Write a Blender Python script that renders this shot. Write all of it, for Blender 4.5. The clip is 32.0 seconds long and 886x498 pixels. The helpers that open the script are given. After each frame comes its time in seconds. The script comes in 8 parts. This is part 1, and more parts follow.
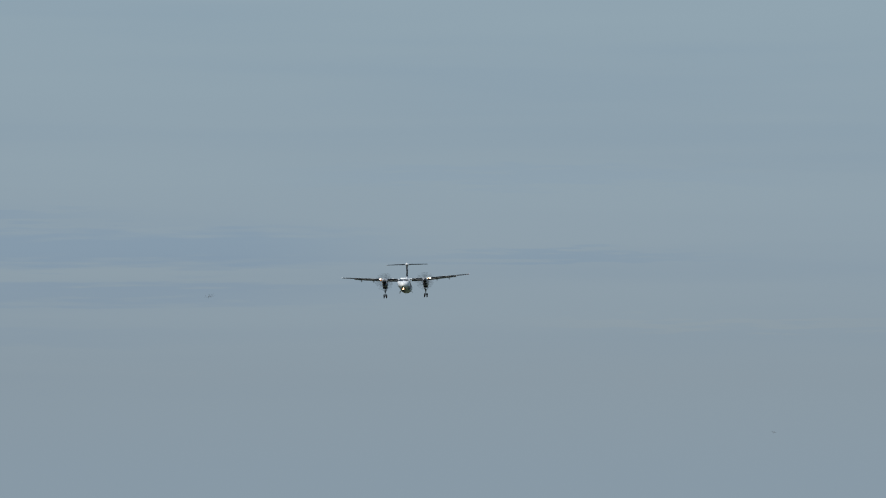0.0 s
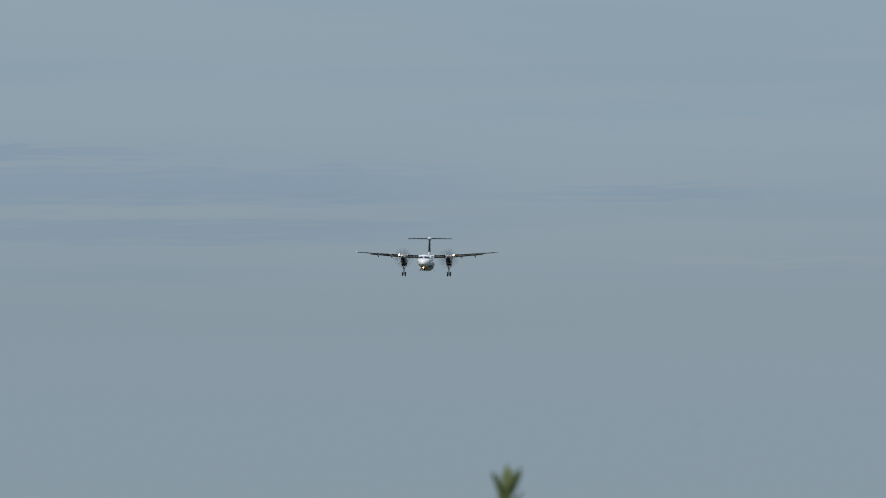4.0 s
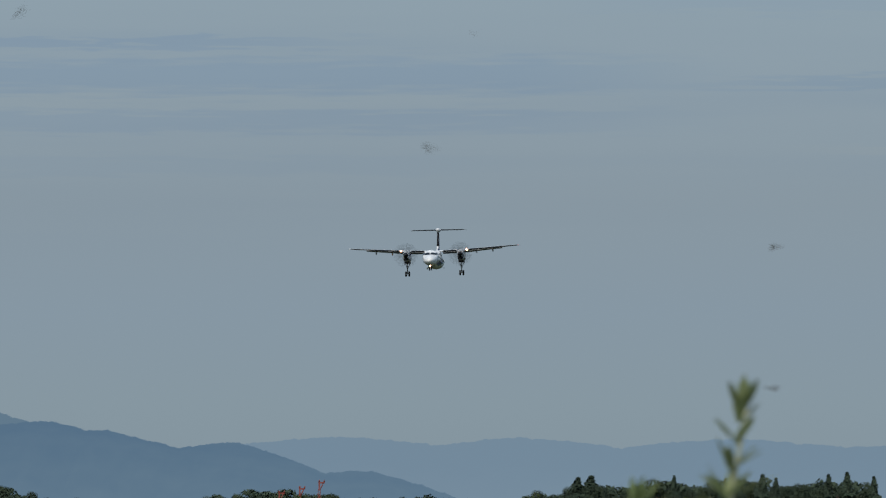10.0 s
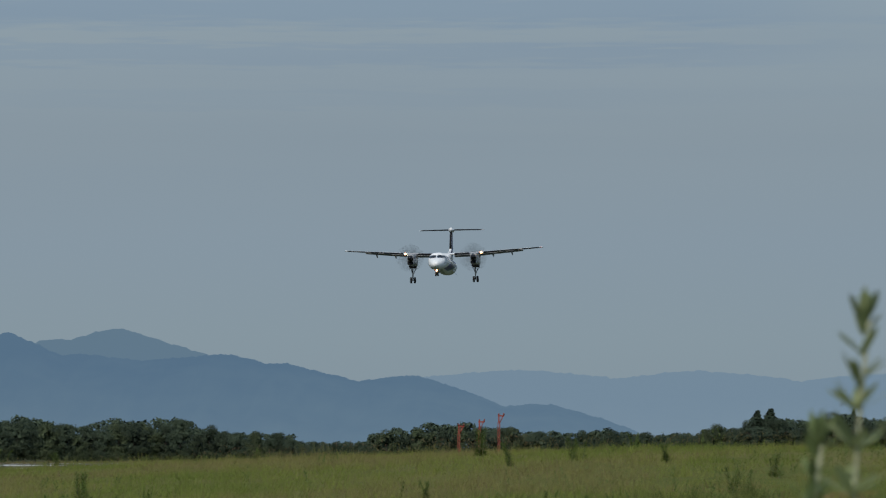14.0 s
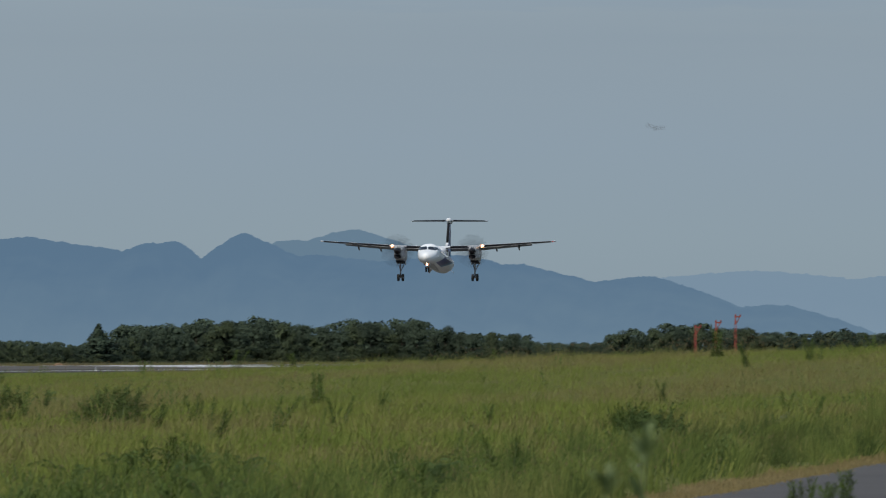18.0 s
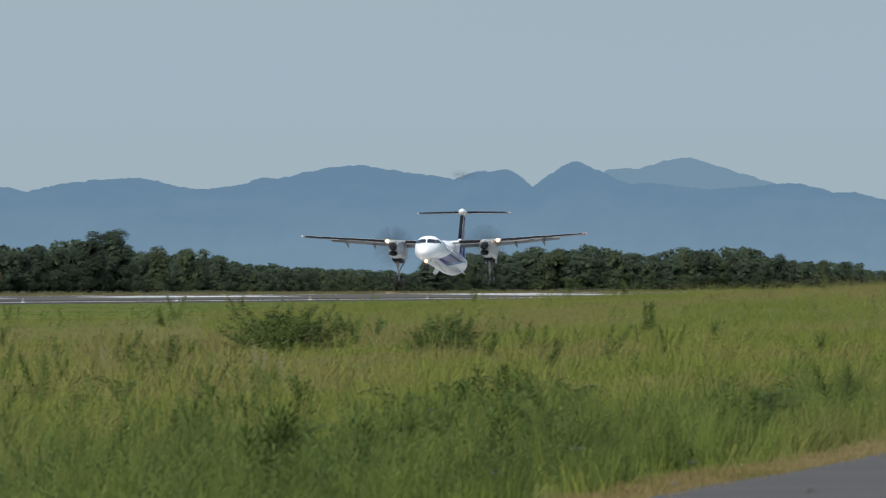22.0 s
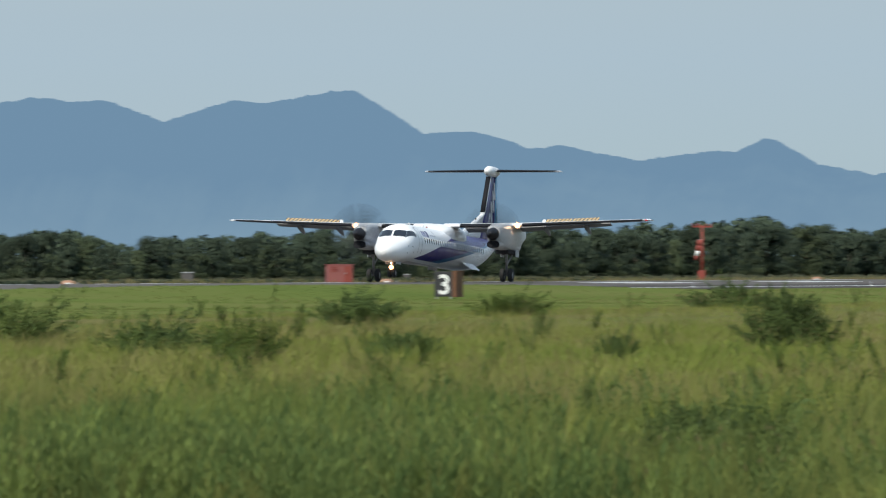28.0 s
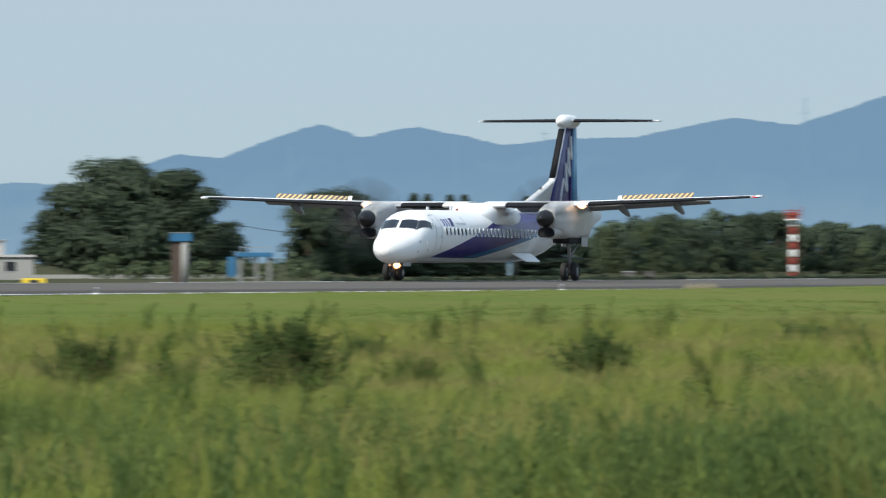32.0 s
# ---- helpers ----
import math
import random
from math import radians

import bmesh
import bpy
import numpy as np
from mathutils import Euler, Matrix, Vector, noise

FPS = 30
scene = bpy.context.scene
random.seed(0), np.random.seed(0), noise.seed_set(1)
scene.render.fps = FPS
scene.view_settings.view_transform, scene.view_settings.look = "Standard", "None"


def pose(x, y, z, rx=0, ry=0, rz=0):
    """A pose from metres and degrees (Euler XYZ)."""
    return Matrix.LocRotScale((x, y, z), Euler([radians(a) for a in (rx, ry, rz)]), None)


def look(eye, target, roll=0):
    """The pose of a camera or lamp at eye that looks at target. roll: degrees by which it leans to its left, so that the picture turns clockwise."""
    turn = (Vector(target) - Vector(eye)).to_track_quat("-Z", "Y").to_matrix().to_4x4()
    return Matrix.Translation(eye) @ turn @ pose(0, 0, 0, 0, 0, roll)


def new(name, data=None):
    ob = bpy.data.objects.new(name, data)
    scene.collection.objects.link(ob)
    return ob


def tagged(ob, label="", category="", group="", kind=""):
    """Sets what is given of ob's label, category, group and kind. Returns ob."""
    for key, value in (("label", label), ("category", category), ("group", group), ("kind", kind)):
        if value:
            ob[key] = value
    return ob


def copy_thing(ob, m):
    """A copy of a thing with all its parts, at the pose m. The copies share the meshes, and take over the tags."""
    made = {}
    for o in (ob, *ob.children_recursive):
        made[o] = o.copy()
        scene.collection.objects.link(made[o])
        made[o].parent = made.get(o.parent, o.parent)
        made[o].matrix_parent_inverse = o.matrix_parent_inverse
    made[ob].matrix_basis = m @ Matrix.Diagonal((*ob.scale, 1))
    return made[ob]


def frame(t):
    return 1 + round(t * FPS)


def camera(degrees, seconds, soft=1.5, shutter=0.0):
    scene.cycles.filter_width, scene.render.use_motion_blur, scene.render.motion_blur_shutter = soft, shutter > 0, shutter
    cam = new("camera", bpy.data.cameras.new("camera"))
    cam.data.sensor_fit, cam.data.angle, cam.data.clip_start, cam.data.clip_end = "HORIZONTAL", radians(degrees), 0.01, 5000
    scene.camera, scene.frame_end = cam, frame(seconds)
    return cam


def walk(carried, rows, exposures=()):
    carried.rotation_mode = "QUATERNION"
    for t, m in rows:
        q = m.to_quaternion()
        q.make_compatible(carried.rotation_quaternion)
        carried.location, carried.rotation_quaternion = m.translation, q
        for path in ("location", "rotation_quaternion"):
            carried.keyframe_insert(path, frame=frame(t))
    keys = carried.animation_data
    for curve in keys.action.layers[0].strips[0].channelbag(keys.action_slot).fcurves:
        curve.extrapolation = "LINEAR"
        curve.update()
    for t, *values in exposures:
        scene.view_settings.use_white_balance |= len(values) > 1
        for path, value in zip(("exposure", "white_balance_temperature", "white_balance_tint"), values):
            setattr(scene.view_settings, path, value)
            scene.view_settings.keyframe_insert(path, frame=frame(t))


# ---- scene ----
EYE = Vector((0.0, 0.0, 1.04))
cam = camera(4.317, 32.0, soft=1.15, shutter=0.64)
cam.data.dof.use_dof = True
cam.data.dof.focus_distance = 1100.0
cam.data.dof.aperture_fstop = 23.0
PATH = [  # seconds, bearing and tilt in degrees
    (0, -3.5935, 2.1679), (0.5, -3.6369, 2.1497), (1, -3.7359, 2.1248), (1.5, -3.8175, 2.0698), (2, -3.8841, 1.9807),
    (2.5, -3.9148, 1.9180), (3, -3.9744, 1.8941), (3.5, -4.0327, 1.8769), (5.5, -4.2647, 1.8214), (6, -4.3181, 1.8073),
    (6.5, -4.4162, 1.7874), (7, -4.5225, 1.7572), (7.5, -4.6010, 1.7248), (8, -4.6596, 1.6653), (8.5, -4.7380, 1.5877),
    (9, -4.7904, 1.5092), (9.5, -4.9089, 1.4123), (10, -4.9970, 1.3247), (10.5, -5.1025, 1.2613), (11, -5.1995, 1.2151),
    (11.5, -5.2923, 1.1770), (12, -5.4063, 1.1476), (12.5, -5.5201, 1.1181), (13, -5.6677, 1.0842), (13.5, -5.7815, 1.0421),
    (15.5, -6.2027, 0.8231), (16, -6.3630, 0.7344), (16.5, -6.4936, 0.6501), (17, -6.6666, 0.5994), (17.5, -6.8310, 0.5655),
    (18, -7.0252, 0.5151), (18.5, -7.2109, 0.4686), (19, -7.3880, 0.4181), (19.5, -7.5439, 0.3757), (20, -7.8012, 0.3253),
    (20.5, -8.0334, 0.2746), (21, -8.1808, 0.2281), (21.5, -8.4086, 0.1903), (22, -8.6408, 0.1650), (22.5, -8.8430, 0.1482),
    (23, -9.0835, 0.1397), (23.5, -9.3071, 0.1311), (24, -9.6234, 0.1270), (24.5, -9.8512, 0.1184), (26.5, -11.2888, 0.1003),
    (27, -11.8918, 0.0920), (27.5, -12.2758, 0.0876), (28, -12.7735, 0.0835), (28.5, -13.3090, 0.0793), (29, -13.9418, 0.0708),
    (29.5, -14.4649, 0.0667), (30, -15.1607, 0.0625), (30.5, -15.7738, 0.0501), (31, -16.1705, 0.0501), (31.5, -16.8280, 0.0457),
    (32, -17.6255, 0.0501),
]
FLIGHT = [  # seconds, place, pitch, bank, heading
    (0, -171.39, 2597.0, 89.15, -1.89, -1.64, 1.75), (0.5, -171.29, 2565.4, 86.92, -1.90, -1.68, 1.71), (1, -171.05, 2533.8, 84.76, -1.94, -1.83, 1.73),
    (1.5, -170.84, 2502.1, 82.60, -1.94, -1.76, 1.81), (2, -170.73, 2470.4, 80.45, -1.92, -1.52, 1.81), (2.5, -170.67, 2438.6, 78.46, -1.93, -0.99, 1.82),
    (3, -170.76, 2406.8, 76.27, -1.67, -0.36, 1.75), (3.5, -170.84, 2374.8, 74.30, -1.57, 0.05, 1.72), (5.5, -171.35, 2245.3, 65.64, -0.98, 0.41, 1.86),
    (6, -171.44, 2212.5, 63.16, -0.96, -0.20, 1.86), (6.5, -171.39, 2179.5, 60.36, -0.68, -1.32, 1.90), (7, -171.42, 2146.2, 57.61, -0.57, -2.33, 1.88),
    (7.5, -171.43, 2112.8, 55.15, -0.69, -2.93, 1.86), (8, -171.54, 2079.2, 52.50, -0.62, -2.73, 1.89), (8.5, -171.58, 2045.5, 49.95, -0.76, -2.21, 1.95),
    (9, -171.59, 2011.7, 47.19, -1.12, -1.59, 2.05), (9.5, -171.64, 1977.8, 44.44, -1.39, -1.25, 2.10), (10, -171.34, 1943.8, 42.08, -1.61, -1.41, 2.05),
    (10.5, -171.31, 1909.8, 39.74, -1.84, -1.77, 1.98), (11, -171.06, 1875.8, 37.25, -2.12, -2.32, 2.08), (11.5, -171.03, 1841.8, 35.03, -2.43, -2.84, 2.05),
    (12, -170.95, 1807.8, 33.07, -2.45, -2.80, 1.76), (12.5, -171.20, 1773.9, 31.03, -2.25, -2.34, 1.41), (13, -171.50, 1740.0, 29.45, -2.20, -1.63, 1.29),
    (13.5, -171.65, 1706.2, 27.74, -2.10, -1.32, 1.31), (15.5, -172.41, 1572.0, 19.80, -3.04, -0.60, 1.75),
    (16, -172.64, 1538.6, 17.57, -3.13, -0.33, 1.78), (16.5, -173.18, 1505.2, 15.64, -3.26, 0.28, 1.79), (17, -173.35, 1471.9, 13.83, -3.39, 0.19, 1.77),
    (17.5, -173.76, 1438.6, 12.13, -3.52, 0.06, 1.74), (18, -173.82, 1405.4, 10.28, -3.65, 0.06, 1.72), (18.5, -173.93, 1372.1, 8.71, -3.79, 0.13, 1.85),
    (19, -173.86, 1338.9, 6.92, -3.92, 0.25, 2.16), (19.5, -174.14, 1305.7, 5.54, -4.08, -0.04, 1.98), (20, -173.73, 1272.4, 4.30, -4.30, -0.29, 2.05),
    (20.5, -174.17, 1239.2, 3.21, -4.62, 0.16, 1.85), (21, -173.49, 1206.0, 2.34, -4.98, 0.13, 1.99), (21.5, -173.77, 1172.7, 1.71, -5.00, 0.15, 1.48),
    (22, -173.03, 1139.4, 1.32, -4.99, -0.56, 1.33), (22.5, -172.61, 1106.1, 0.91, -5.04, -1.28, 0.83), (23, -172.29, 1072.8, 0.50, -4.98, -1.26, 0.35),
    (23.5, -171.91, 1039.5, 0.33, -4.48, 0.00, 0.12), (24, -171.76, 1006.2, 0.20, -4.19, 0.00, -0.20), (24.5, -171.39, 973.1, 0.15, -4.03, 0.00, -0.28),
    (26.5, -170.89, 844.4, 0.03, -3.06, 0.00, -0.62), (27, -170.96, 813.6, 0.02, -2.97, 0.00, -0.70), (27.5, -170.78, 783.6, 0.01, -2.87, 0.00, -0.77),
    (28, -171.22, 754.4, 0.00, -2.37, 0.00, -0.60), (28.5, -171.44, 726.1, 0.00, -2.51, 0.00, -0.35), (29, -171.41, 698.7, 0.00, -2.26, 0.00, -0.10),
    (29.5, -171.33, 672.0, 0.00, -1.62, 0.00, 0.12), (30, -171.48, 645.8, 0.00, -1.23, 0.00, 0.28), (30.5, -171.39, 620.1, 0.00, -0.94, 0.00, 0.33),
    (31, -171.27, 594.8, 0.00, -0.60, 0.00, 0.38), (31.5, -171.35, 569.8, 0.00, -0.49, 0.00, 0.42), (32, -171.15, 544.8, 0.00, -0.37, 0.00, 0.45),
   
]


def bearing(deg, tilt=0.0):
    """The unit way from the camera at a bearing (right of the runway's line) and a tilt."""
    a, p = radians(deg), radians(tilt)
    return Vector((math.sin(a) * math.cos(p), math.cos(a) * math.cos(p), math.sin(p)))


walk(cam, [(t, look(EYE, EYE + 1000 * bearing(a, p))) for t, a, p in PATH],
     exposures=[(0, -0.62, 6450, 9), (9, -0.66, 6450, 8.8), (13, -0.675, 6460, 9), (16, -0.69, 6490, 9.6), (17, -0.66, 6500, 10), (18, -0.54, 6500, 10), (19, -0.42, 6520, 10), (20, -0.31, 6560, 9.5), (21, -0.22, 6600, 9),
                (23, -0.03, 6640, 8.2), (24.5, 0.02, 6640, 8.2), (26.5, 0.0, 6650, 7.6), (28, 0.1, 6650, 7.6), (30, 0.25, 6630, 7.8), (32, 0.28, 6640, 7.4)])

# ---- world and sun ----
SUN_WAY = Vector((-0.22, -0.66, 0.72)).normalized()  # towards the sun
world = bpy.data.worlds.new("sky")
scene.world = world
world.use_nodes = True


def ramp_of(nt, stops):
    r = nt.nodes.new("ShaderNodeValToRGB")
    el = r.color_ramp.elements
    for i, (p, c) in enumerate(stops):
        e = el[i] if i < 2 else el.new(p)
        e.position = p
        e.color = (*c, 1) if len(c) == 3 else c
    return r


def make_sky():
    nt = world.node_tree
    nt.nodes.clear()
    N, Lk = nt.nodes.new, nt.links.new
    out, bg = N("ShaderNodeOutputWorld"), N("ShaderNodeBackground")
    tc, sep = N("ShaderNodeTexCoord"), N("ShaderNodeSeparateXYZ")
    sky = N("ShaderNodeTexSky")
    sky.sky_type, sky.sun_disc = 'NISHITA', False
    sky.sun_elevation = math.asin(SUN_WAY.z)
    sky.sun_rotation = math.atan2(SUN_WAY.x, SUN_WAY.y)
    sky.air_density, sky.dust_density = 1.0, 2.0
    dim = N("ShaderNodeVectorMath")
    dim.operation = 'SCALE'
    dim.inputs[3].default_value = 0.08
    Lk(sky.outputs[0], dim.inputs[0])
    Lk(tc.outputs['Generated'], sep.inputs[0])
    # thin stratus veil: its tone by height over the horizon
    sq = N("ShaderNodeMath")
    sq.operation = 'POWER'
    sq.inputs[1].default_value = 0.5
    ab = N("ShaderNodeMath")
    ab.operation = 'ABSOLUTE'
    Lk(sep.outputs[2], ab.inputs[0])
    Lk(ab.outputs[0], sq.inputs[0])
    veil = ramp_of(nt, [(0.0, (.39, .495, .57)), (.10, (.422, .547, .638)), (.134, (.415, .54, .655)), (.165, (.418, .53, .63)),
                        (.20, (.445, .575, .69)), (.24, (.45, .60, .72)), (.55, (.44, .58, .76)), (1.0, (.32, .48, .74))])
    Lk(sq.outputs[0], veil.inputs[0])
    # long flat streaks of cloud
    mp = N("ShaderNodeMapping")
    mp.inputs['Scale'].default_value = (13, 13, 240)
    Lk(tc.outputs['Generated'], mp.inputs[0])
    nz = N("ShaderNodeTexNoise")
    nz.inputs['Scale'].default_value = 1.0
    nz.inputs['Detail'].default_value = 3
    nz.inputs['Roughness'].default_value = .45
    Lk(mp.outputs[0], nz.inputs['Vector'])
    st = ramp_of(nt, [(.36, (.955, .97, .99)), (.5, (1, 1, 1)), (.66, (1.02, 1.018, 1.01))])
    Lk(nz.outputs[0], st.inputs[0])
    mul = N("ShaderNodeMix")
    mul.data_type, mul.blend_type = 'RGBA', 'MULTIPLY'
    Lk(veil.outputs[0], mul.inputs[6])
    Lk(st.outputs[0], mul.inputs[7])
    # the streaks thin out towards the horizon
    lo = N("ShaderNodeMapRange")
    lo.inputs[1].default_value, lo.inputs[2].default_value = .018, .036
    Lk(ab.outputs[0], lo.inputs[0])
    Lk(lo.outputs[0], mul.inputs[0])
    # long thin banks of cloud: height, half depth, the two ends by bearing, and tint
    wob = N("ShaderNodeTexNoise")
    wm = N("ShaderNodeMapping")
    wm.inputs['Scale'].default_value = (34, 34, 520)
    Lk(tc.outputs['Generated'], wm.inputs[0])
    Lk(wm.outputs[0], wob.inputs['Vector'])
    wob.inputs['Detail'].default_value = 4
    off = N("ShaderNodeMath")
    off.operation = 'MULTIPLY_ADD'
    off.inputs[1].default_value, off.inputs[2].default_value = .0030, -.0015
    Lk(wob.outputs[0], off.inputs[0])
    height = N("ShaderNodeMath")
    Lk(sep.outputs[2], height.inputs[0])
    Lk(off.outputs[0], height.inputs[1])
    last = mul.outputs[2]
    for elev, deep, west, east, tint in ((2.17, .105, -9.0, -4.05, (.86, .92, 1.0)), (2.13, .03, -3.6, -2.5, (.90, .945, 1.0)), (2.03, .05, -9.0, -4.3, (1.035, 1.02, 1.0)),
                                         (1.95, .07, -9.0, -4.1, (.915, .95, 1.0)), (2.33, .03, -8.0, -5.6, (.88, .93, 1.0)), (1.80, .03, -3.0, -1.2, (1.05, 1.02, .99)),
                                         (2.52, .06, -4.2, -2.2, (.96, .98, 1.01)), (1.73, .06, -8.0, -5.0, (.965, .98, 1.0))):
        gap, near = N("ShaderNodeMath"), N("ShaderNodeMapRange")
        gap.operation = 'SUBTRACT'
        gap.inputs[1].default_value = math.sin(radians(elev))
        Lk(height.outputs[0], gap.inputs[0])
        size = N("ShaderNodeMath")
        size.operation = 'ABSOLUTE'
        Lk(gap.outputs[0], size.inputs[0])
        near.interpolation_type = 'SMOOTHSTEP'
        near.inputs[1].default_value, near.inputs[2].default_value = radians(deep) * .35, radians(deep) * 1.1
        near.inputs[3].default_value, near.inputs[4].default_value = 1.0, 0.0
        Lk(size.outputs[0], near.inputs[0])
        ends = near.outputs[0]
        for edge, soft in ((west, .5), (east, -.7)):
            cut, prod = N("ShaderNodeMapRange"), N("ShaderNodeMath")
            cut.interpolation_type = 'SMOOTHSTEP'
            cut.inputs[1].default_value, cut.inputs[2].default_value = math.sin(radians(edge - soft)), math.sin(radians(edge + soft))
            if soft < 0:
                cut.inputs[1].default_value, cut.inputs[2].default_value = cut.inputs[2].default_value, cut.inputs[1].default_value
                cut.inputs[3].default_value, cut.inputs[4].default_value = 1.0, 0.0
            Lk(sep.outputs[0], cut.inputs[0])
            prod.operation = 'MULTIPLY'
            Lk(ends, prod.inputs[0])
            Lk(cut.outputs[0], prod.inputs[1])
            ends = prod.outputs[0]
        bank = N("ShaderNodeMix")
        bank.data_type, bank.blend_type = 'RGBA', 'MULTIPLY'
        Lk(ends, bank.inputs[0])
        Lk(last, bank.inputs[6])
        bank.inputs[7].default_value = (*tint, 1)
        last = bank.outputs[2]
    mix = N("ShaderNodeMix")
    mix.data_type = 'RGBA'
    mix.inputs[0].default_value = 0.85
    Lk(dim.outputs[0], mix.inputs[6])
    Lk(last, mix.inputs[7])
    Lk(mix.outputs[2], bg.inputs[0])
    bg.inputs[1].default_value = 1.0
    Lk(bg.outputs[0], out.inputs[0])


make_sky()
sun = new("sun", bpy.data.lights.new("sun", 'SUN'))
sun.data.energy, sun.data.angle, sun.data.color = 3.75, radians(1.5), (1.0, .95, .87)
sun.matrix_world = look(SUN_WAY * 100, (0, 0, 0))

# ---- materials ----


def material(name, colour, rough=.6, metal=0.0, vary=.12, size=1.0, fine=8.0, bump=0.0, per=0.0, island=0.0, trans=0.0, spec=.5):
    """A surface with variation at two scales (size in metres), fine relief, and shifts from object to object or piece to piece."""
    m = bpy.data.materials.new(name)
    m.use_nodes = True
    nt = m.node_tree
    N, Lk = nt.nodes.new, nt.links.new
    b = nt.nodes["Principled BSDF"]
    b.inputs['Roughness'].default_value, b.inputs['Metallic'].default_value = rough, metal
    b.inputs['Specular IOR Level'].default_value = spec
    tc = N("ShaderNodeTexCoord")
    n1, n2 = N("ShaderNodeTexNoise"), N("ShaderNodeTexNoise")
    for n, s in ((n1, 1 / size), (n2, fine / size)):
        n.inputs['Scale'].default_value = s
        n.inputs['Detail'].default_value = 4
        Lk(tc.outputs['Object'], n.inputs['Vector'])
    add = N("ShaderNodeMath")
    Lk(n1.outputs[0], add.inputs[0])
    Lk(n2.outputs[0], add.inputs[1])
    last = add
    if per:
        oi = N("ShaderNodeObjectInfo")
        mu = N("ShaderNodeMath")
        mu.operation = 'MULTIPLY_ADD'
        mu.inputs[1].default_value = per / max(vary, .01)
        Lk(oi.outputs['Random'], mu.inputs[0])
        Lk(last.outputs[0], mu.inputs[2])
        sb = N("ShaderNodeMath")
        sb.operation = 'SUBTRACT'
        sb.inputs[1].default_value = per / max(vary, .01) / 2
        Lk(mu.outputs[0], sb.inputs[0])
        last = sb
    if island:
        ge = N("ShaderNodeNewGeometry")
        mu = N("ShaderNodeMath")
        mu.operation = 'MULTIPLY_ADD'
        mu.inputs[1].default_value = island / max(vary, .01)
        Lk(ge.outputs['Random Per Island'], mu.inputs[0])
        Lk(last.outputs[0], mu.inputs[2])
        sb = N("ShaderNodeMath")
        sb.operation = 'SUBTRACT'
        sb.inputs[1].default_value = island / max(vary, .01) / 2
        Lk(mu.outputs[0], sb.inputs[0])
        last = sb
    fac = N("ShaderNodeMath")
    fac.operation = 'MULTIPLY_ADD'
    fac.inputs[1].default_value, fac.inputs[2].default_value = 2 * vary, 1 - 2 * vary
    Lk(last.outputs[0], fac.inputs[0])
    sc = N("ShaderNodeVectorMath")
    sc.operation = 'SCALE'
    sc.inputs[0].default_value = colour
    Lk(fac.outputs[0], sc.inputs[3])
    Lk(sc.outputs[0], b.inputs['Base Color'])
    if bump:
        bp = N("ShaderNodeBump")
        bp.inputs['Strength'].default_value = bump
        bp.inputs['Distance'].default_value = size / fine * .3
        Lk(n2.outputs[0], bp.inputs['Height'])
        Lk(bp.outputs[0], b.inputs['Normal'])
    if trans:
        tr, mx = N("ShaderNodeBsdfTranslucent"), N("ShaderNodeMixShader")
        mx.inputs[0].default_value = trans
        Lk(sc.outputs[0], tr.inputs[0])
        Lk(b.outputs[0], mx.inputs[1])
        Lk(tr.outputs[0], mx.inputs[2])
        Lk(mx.outputs[0], nt.nodes["Material Output"].inputs[0])
    return m


def glow(name, colour, strength):
    m = bpy.data.materials.new(name)
    m.use_nodes = True
    b = m.node_tree.nodes["Principled BSDF"]
    b.inputs['Base Color'].default_value = (*colour, 1)
    b.inputs['Emission Color'].default_value = (*colour, 1)
    b.inputs['Emission Strength'].default_value = strength
    return m


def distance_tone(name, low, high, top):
    """Hills so far off that the air's colour is theirs: haze put into the colour of a plain backdrop that glows, paler
    towards its foot.
    """
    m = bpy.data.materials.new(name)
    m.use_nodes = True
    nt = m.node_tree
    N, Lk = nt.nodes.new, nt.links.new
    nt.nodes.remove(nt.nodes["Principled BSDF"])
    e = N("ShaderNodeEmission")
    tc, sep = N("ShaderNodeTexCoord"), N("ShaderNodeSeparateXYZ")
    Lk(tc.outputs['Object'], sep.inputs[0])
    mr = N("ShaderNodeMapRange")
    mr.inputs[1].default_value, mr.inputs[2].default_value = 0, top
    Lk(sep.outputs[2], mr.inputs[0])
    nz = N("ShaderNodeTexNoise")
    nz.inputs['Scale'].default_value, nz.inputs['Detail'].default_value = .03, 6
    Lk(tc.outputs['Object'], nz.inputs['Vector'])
    # lighter and darker streaks down the slopes paint in the shading of spurs and valleys
    mp, spur_shade = N("ShaderNodeMapping"), N("ShaderNodeTexNoise")
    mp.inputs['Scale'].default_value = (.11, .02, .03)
    spur_shade.inputs['Scale'].default_value, spur_shade.inputs['Detail'].default_value, spur_shade.inputs['Distortion'].default_value = 1.0, 3, .8
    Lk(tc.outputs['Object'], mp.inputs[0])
    Lk(mp.outputs[0], spur_shade.inputs['Vector'])
    fold_shade = N("ShaderNodeMath")
    fold_shade.operation = 'MULTIPLY_ADD'
    fold_shade.inputs[1].default_value = .5
    Lk(spur_shade.outputs[0], fold_shade.inputs[0])
    Lk(nz.outputs[0], fold_shade.inputs[2])
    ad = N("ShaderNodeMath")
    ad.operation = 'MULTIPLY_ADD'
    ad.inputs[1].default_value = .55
    Lk(fold_shade.outputs[0], ad.inputs[0])
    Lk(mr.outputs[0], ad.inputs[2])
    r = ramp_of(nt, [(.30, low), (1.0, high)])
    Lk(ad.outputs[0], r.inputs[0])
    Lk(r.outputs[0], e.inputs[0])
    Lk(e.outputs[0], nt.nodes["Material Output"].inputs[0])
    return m


